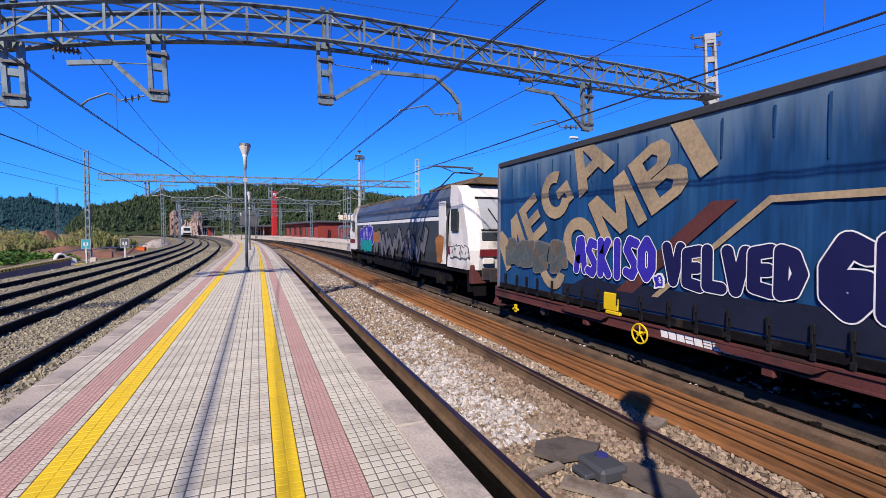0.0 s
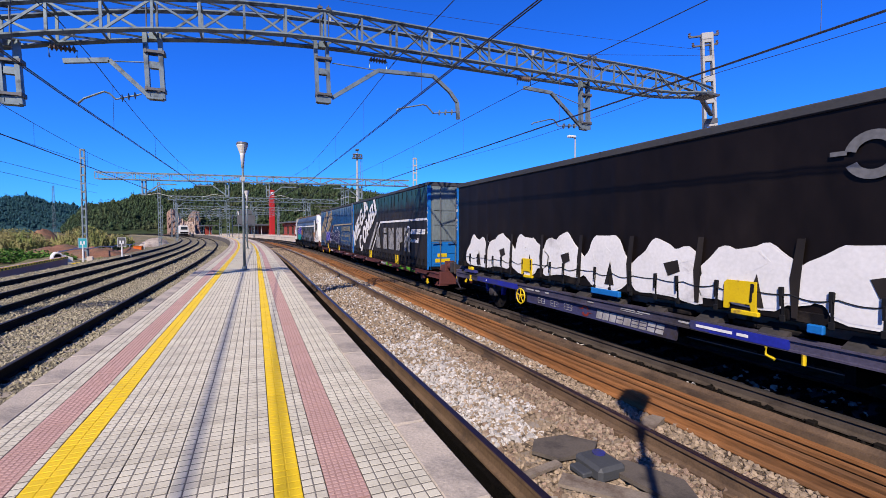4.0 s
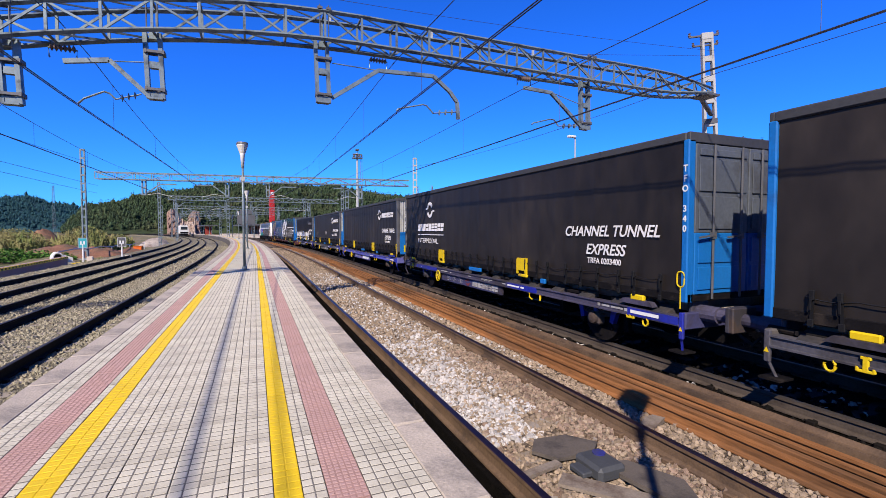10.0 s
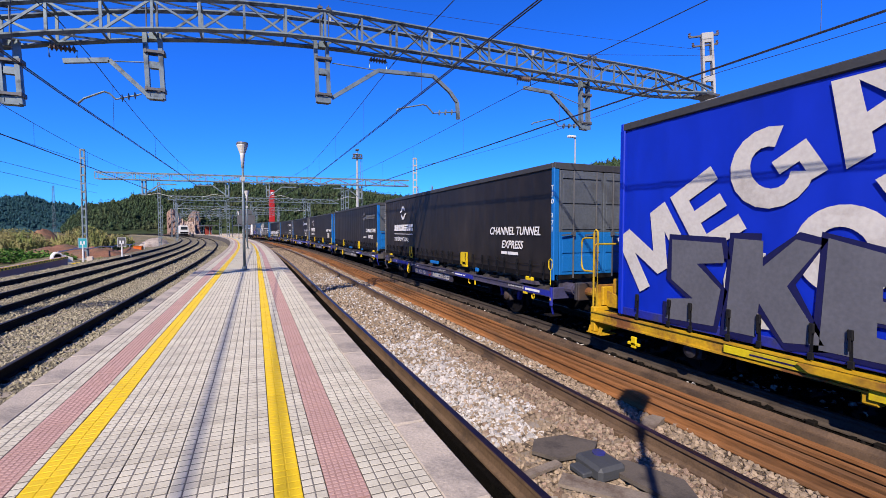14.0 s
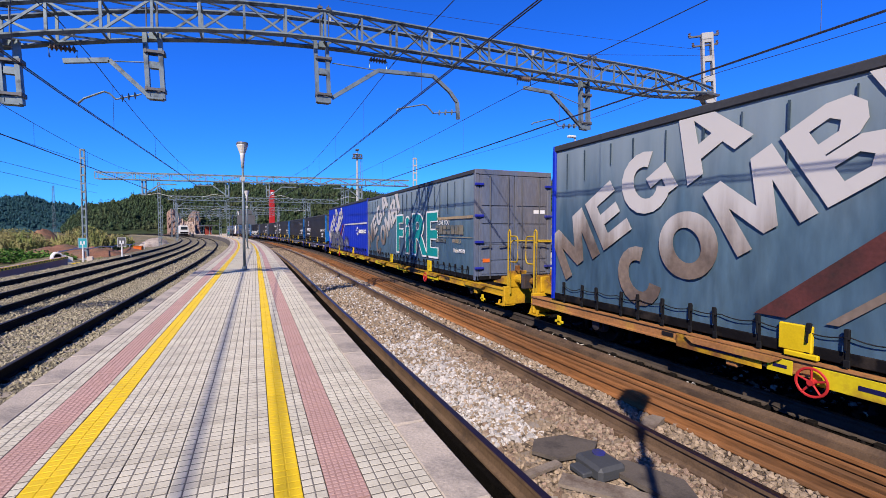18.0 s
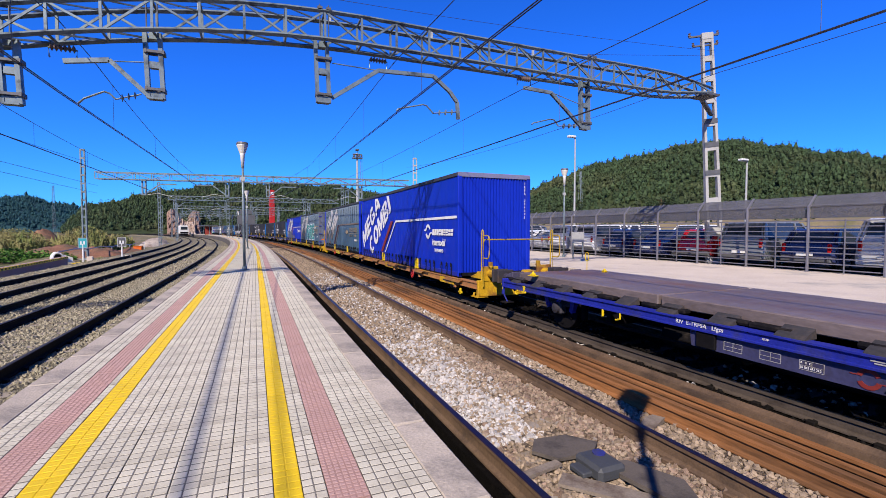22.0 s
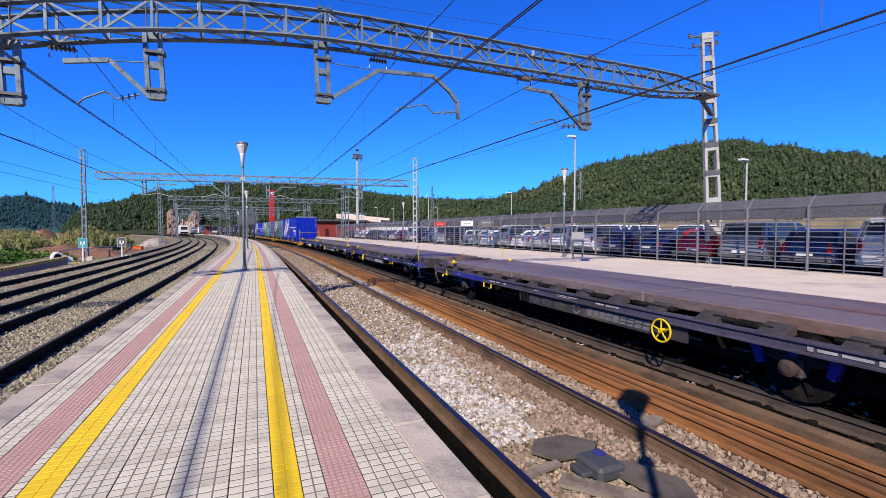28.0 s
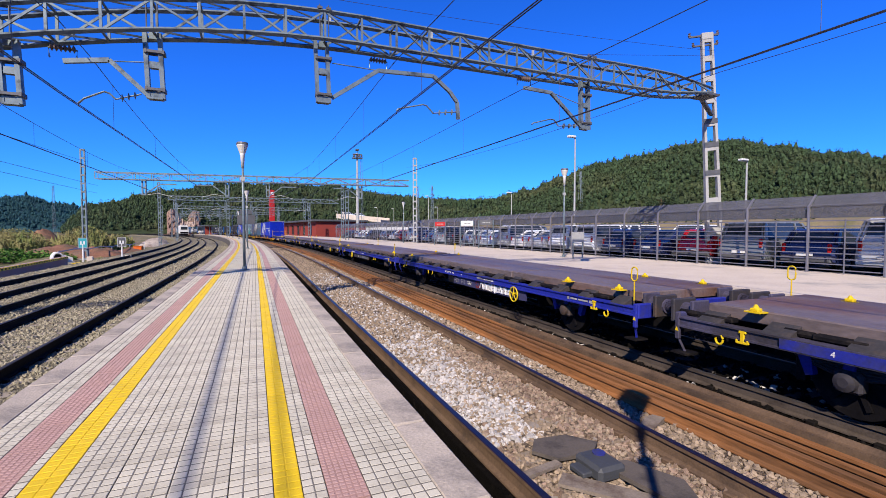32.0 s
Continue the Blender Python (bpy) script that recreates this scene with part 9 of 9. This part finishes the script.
# ---- the station ----
def station():
    x0, x1, s0, s1 = 18.5, 30.0, 108, 150
    st = thing("station_building", "low red station building with a dark flat roof", "building", m=on_line(-2.4, 119))
    L = 19
    wall = Mesh()
    for i in range(6):
        y = -L + 6.3 * i
        wall.box(18.5, 18.8, y, y + 3.6, 0.4, 4.0, 0.01)
        wall.box(18.5, 18.8, y + 3.6, y + 6.0, 3.2, 4.0)
        wall.box(18.5, 18.8, y + 3.6, y + 6.0, 0.4, 0.9)
        part("window", Mesh().box(18.6, 18.66, y + 3.6, y + 6.0, 0.9, 3.2), M["glass"], st)
    part("front_wall", wall, M["brick_red"], st)
    part("side_wall", Mesh().box(18.8, 30, -L, -L + 0.3, 0.4, 4.0), M["brick_red"], st)
    part("back_wall", Mesh().box(29.7, 30, -L + 0.3, L, 0.4, 4.0), M["brick_red"], st)
    part("roof", Mesh().box(17.6, 30.4, -L - 0.6, L + 0.4, 4.0, 4.4, 0.05), M["steel_dark"], st)
    ca = thing("platform_canopy", "dark flat canopy on pale columns over the platform", "canopy", m=on_line(0, 172))
    part("roof", Mesh().box(10.8, 17.5, -16, 16, 3.6, 4.1, 0.05), M["steel_dark"], ca)
    for i in range(7):
        part("column", Mesh().tube([(14.2, -15 + 5 * i, 0.6), (14.2, -15 + 5 * i, 3.6)], 0.12, 8), M["steel_pale"], ca)
    part("back_screen", Mesh().box(16.6, 16.8, -16, 16, 0.7, 3.5), M["brick_red"], ca)
    to = thing("station_totem", "tall red station tower with a white mark", "tower", m=on_line(17.4, 156))
    part("shaft", Mesh().box(-0.75, 0.75, -0.75, 0.75, 0.6, 15.2, 0.05), M["red"], to)
    part("mark", Mesh().box(-0.45, 0.45, -0.77, -0.75, 13.6, 14.5), M["white"], to)
    ca2 = thing("platform_shelter", "low dark shelter at the end of the island platform", "shelter", m=on_line(-0.5, 168, TOP))
    part("roof", Mesh().box(-1.3, 1.5, -14, 14, 2.7, 3.0, 0.04), M["steel_dark"], ca2)
    for i in range(6):
        part("column", Mesh().tube([(0, -13 + 5.2 * i, 0), (0, -13 + 5.2 * i, 2.7)], 0.1, 8), M["steel"], ca2)
    part("wall_panel", Mesh().box(-0.9, 1.0, -4, -3.8, 0.0, 2.6), M["brick_red"], ca2)
    # the ramp of the road bridge
    vi = thing("road_ramp", "pale concrete road ramp with a parapet behind the station", "ramp", m=pose(0, 0, 0))
    a, b = Vector((33, 188, 7.4)), Vector((48, 175, 5.6))
    part("deck", Mesh().bar(a, b, 8, 0.9), M["concrete_pale"], vi)
    d = (b - a).normalized()
    nrm = Vector((-d.y, d.x, 0)) * -1
    for sgn in (-1, 1):
        part("parapet", Mesh().bar(a + nrm * sgn * 3.9 + Vector((0, 0, 0.9)), b + nrm * sgn * 3.9 + Vector((0, 0, 0.9)), 0.3, 0.9), M["concrete_pale"], vi)
    for i in range(5):
        p = a.lerp(b, 0.1 + 0.2 * i)
        part("pier", Mesh().box(p.x - 0.6, p.x + 0.6, p.y - 2, p.y + 2, -0.6, p.z - 0.4, 0.05), M["concrete"], vi)
    for u, p in ((0.18, 5), (0.42, 5)):
        q = a.lerp(b, u)
        c = car(p, 2, q.x, q.y, q.z + 0.45, math.degrees(math.atan2(d.y, d.x)))
        c["label"] = "white van standing on the road ramp"
    wh = thing("white_shed", "white flat-roofed shed behind the car park", "shed", m=pose(36, 120, 0.4))
    part("wall", Mesh().box(-8, 8, -4, 4, 0, 3.2, 0.02), M["white"], wh)
    part("roof", Mesh().box(-8.3, 8.3, -4.3, 4.3, 3.2, 3.5, 0.02), M["steel_pale"], wh)


station()


def pylon(x, y, h, label, slim=0.7):
    py = thing("power_pylon", label, "pylon", "power pylons", m=pose(x, y, 0))
    me = Mesh()
    for sx in (-1, 1):
        for sy in (-1, 1):
            me.bar((sx * slim, sy * slim, 0), (sx * 0.2, sy * 0.2, h), 0.14 * slim)
    for i in range(8):
        z0, z1 = h * i / 8, h * (i + 1) / 8
        w0, w1 = slim - (slim - 0.2) * i / 8, slim - (slim - 0.2) * (i + 1) / 8
        me.bar((-w0, -w0, z0), (w1, -w1, z1), 0.09 * slim).bar((w0, -w0, z0), (-w1, -w1, z1), 0.09 * slim)
    part("tower", me, M["steel"], py)
    part("crossarm", Mesh().bar((-2.2 * slim, 0, h * 0.93), (2.2 * slim, 0, h * 0.93), 0.16 * slim).bar((-1.6 * slim, 0, h * 0.82), (1.6 * slim, 0, h * 0.82), 0.16 * slim), M["steel"], py)


pylon(97, 118, 21, "grey lattice power pylon in front of the wooded hill")
pylon(66, 170, 20, "grey lattice power pylon behind the car park")
pylon(58, 165, 19, "slim grey power pylon behind the station")
pylon(-62, 190, 17, "slim grey power pylon before the far ridge", 0.35)


# ---- small things on the platform track ----
def track_plates():
    pl = thing("signal_magnet", "dark grey signalling magnet with flat rubber plates between the rails", "track device", m=pose(0, 0, -0.19))
    part("plate", Mesh().prism([(2.46, 3.66), (2.62, 3.86), (2.98, 3.82), (3.18, 3.56), (2.98, 3.40), (2.60, 3.44)], 0.05, 0.085, "z"), M["rubber_grey"], pl)
    part("plate", Mesh().prism([(2.92, 2.98), (2.98, 3.20), (3.16, 3.14), (3.36, 2.70), (3.2, 2.4), (3.0, 2.56)], 0.06, 0.10, "z"), M["rubber_grey"], pl)
    part("magnet", Mesh().box(2.72, 3.02, 3.00, 3.36, 0.02, 0.16, 0.04).box(2.62, 2.74, 3.1, 3.3, 0.05, 0.1, 0.02), M["slate"], pl)
    part("magnet_lid", Mesh().tube([(2.92, 3.25, 0.155), (2.92, 3.25, 0.172)], 0.06, 12), M["deep_blue"], pl)
    part("bracket", Mesh().bar((2.08, 3.36, 0.03), (2.60, 3.42, 0.05), 0.09, 0.03).bar((2.45, 3.2, 0.04), (2.95, 2.6, 0.04), 0.2, 0.03), M["old_concrete"], pl)
    return pl


M["rubber_grey"] = mat("worn_grey_rubber", (0.0696, 0.05846, 0.05011), 0.85, 0, 0.25, 5, 60, 0.3, (0.03898, 0.03341, 0.03062), 0.4)
M["old_concrete"] = mat("dirty_old_concrete", (0.1392, 0.114, 0.09222), 0.9, 0, 0.3, 6, 60, 0.4, (0.08352, 0.06125, 0.04733), 0.45)
M["slate"] = mat("slate_grey_casting", (0.03898, 0.04176, 0.04733), 0.6, 0.1, 0.2, 5, 50, 0.2)
track_plates()
co = thing("cable_cover", "flat grey concrete cable cover lying in the ballast", "cover", mesh=Mesh().prism([(3.86, 3.70), (4.02, 3.62), (4.36, 3.78), (4.30, 3.90), (4.16, 3.88)], -0.2, -0.13, "z"), material=M["old_concrete"])


lay_platform()
motions()
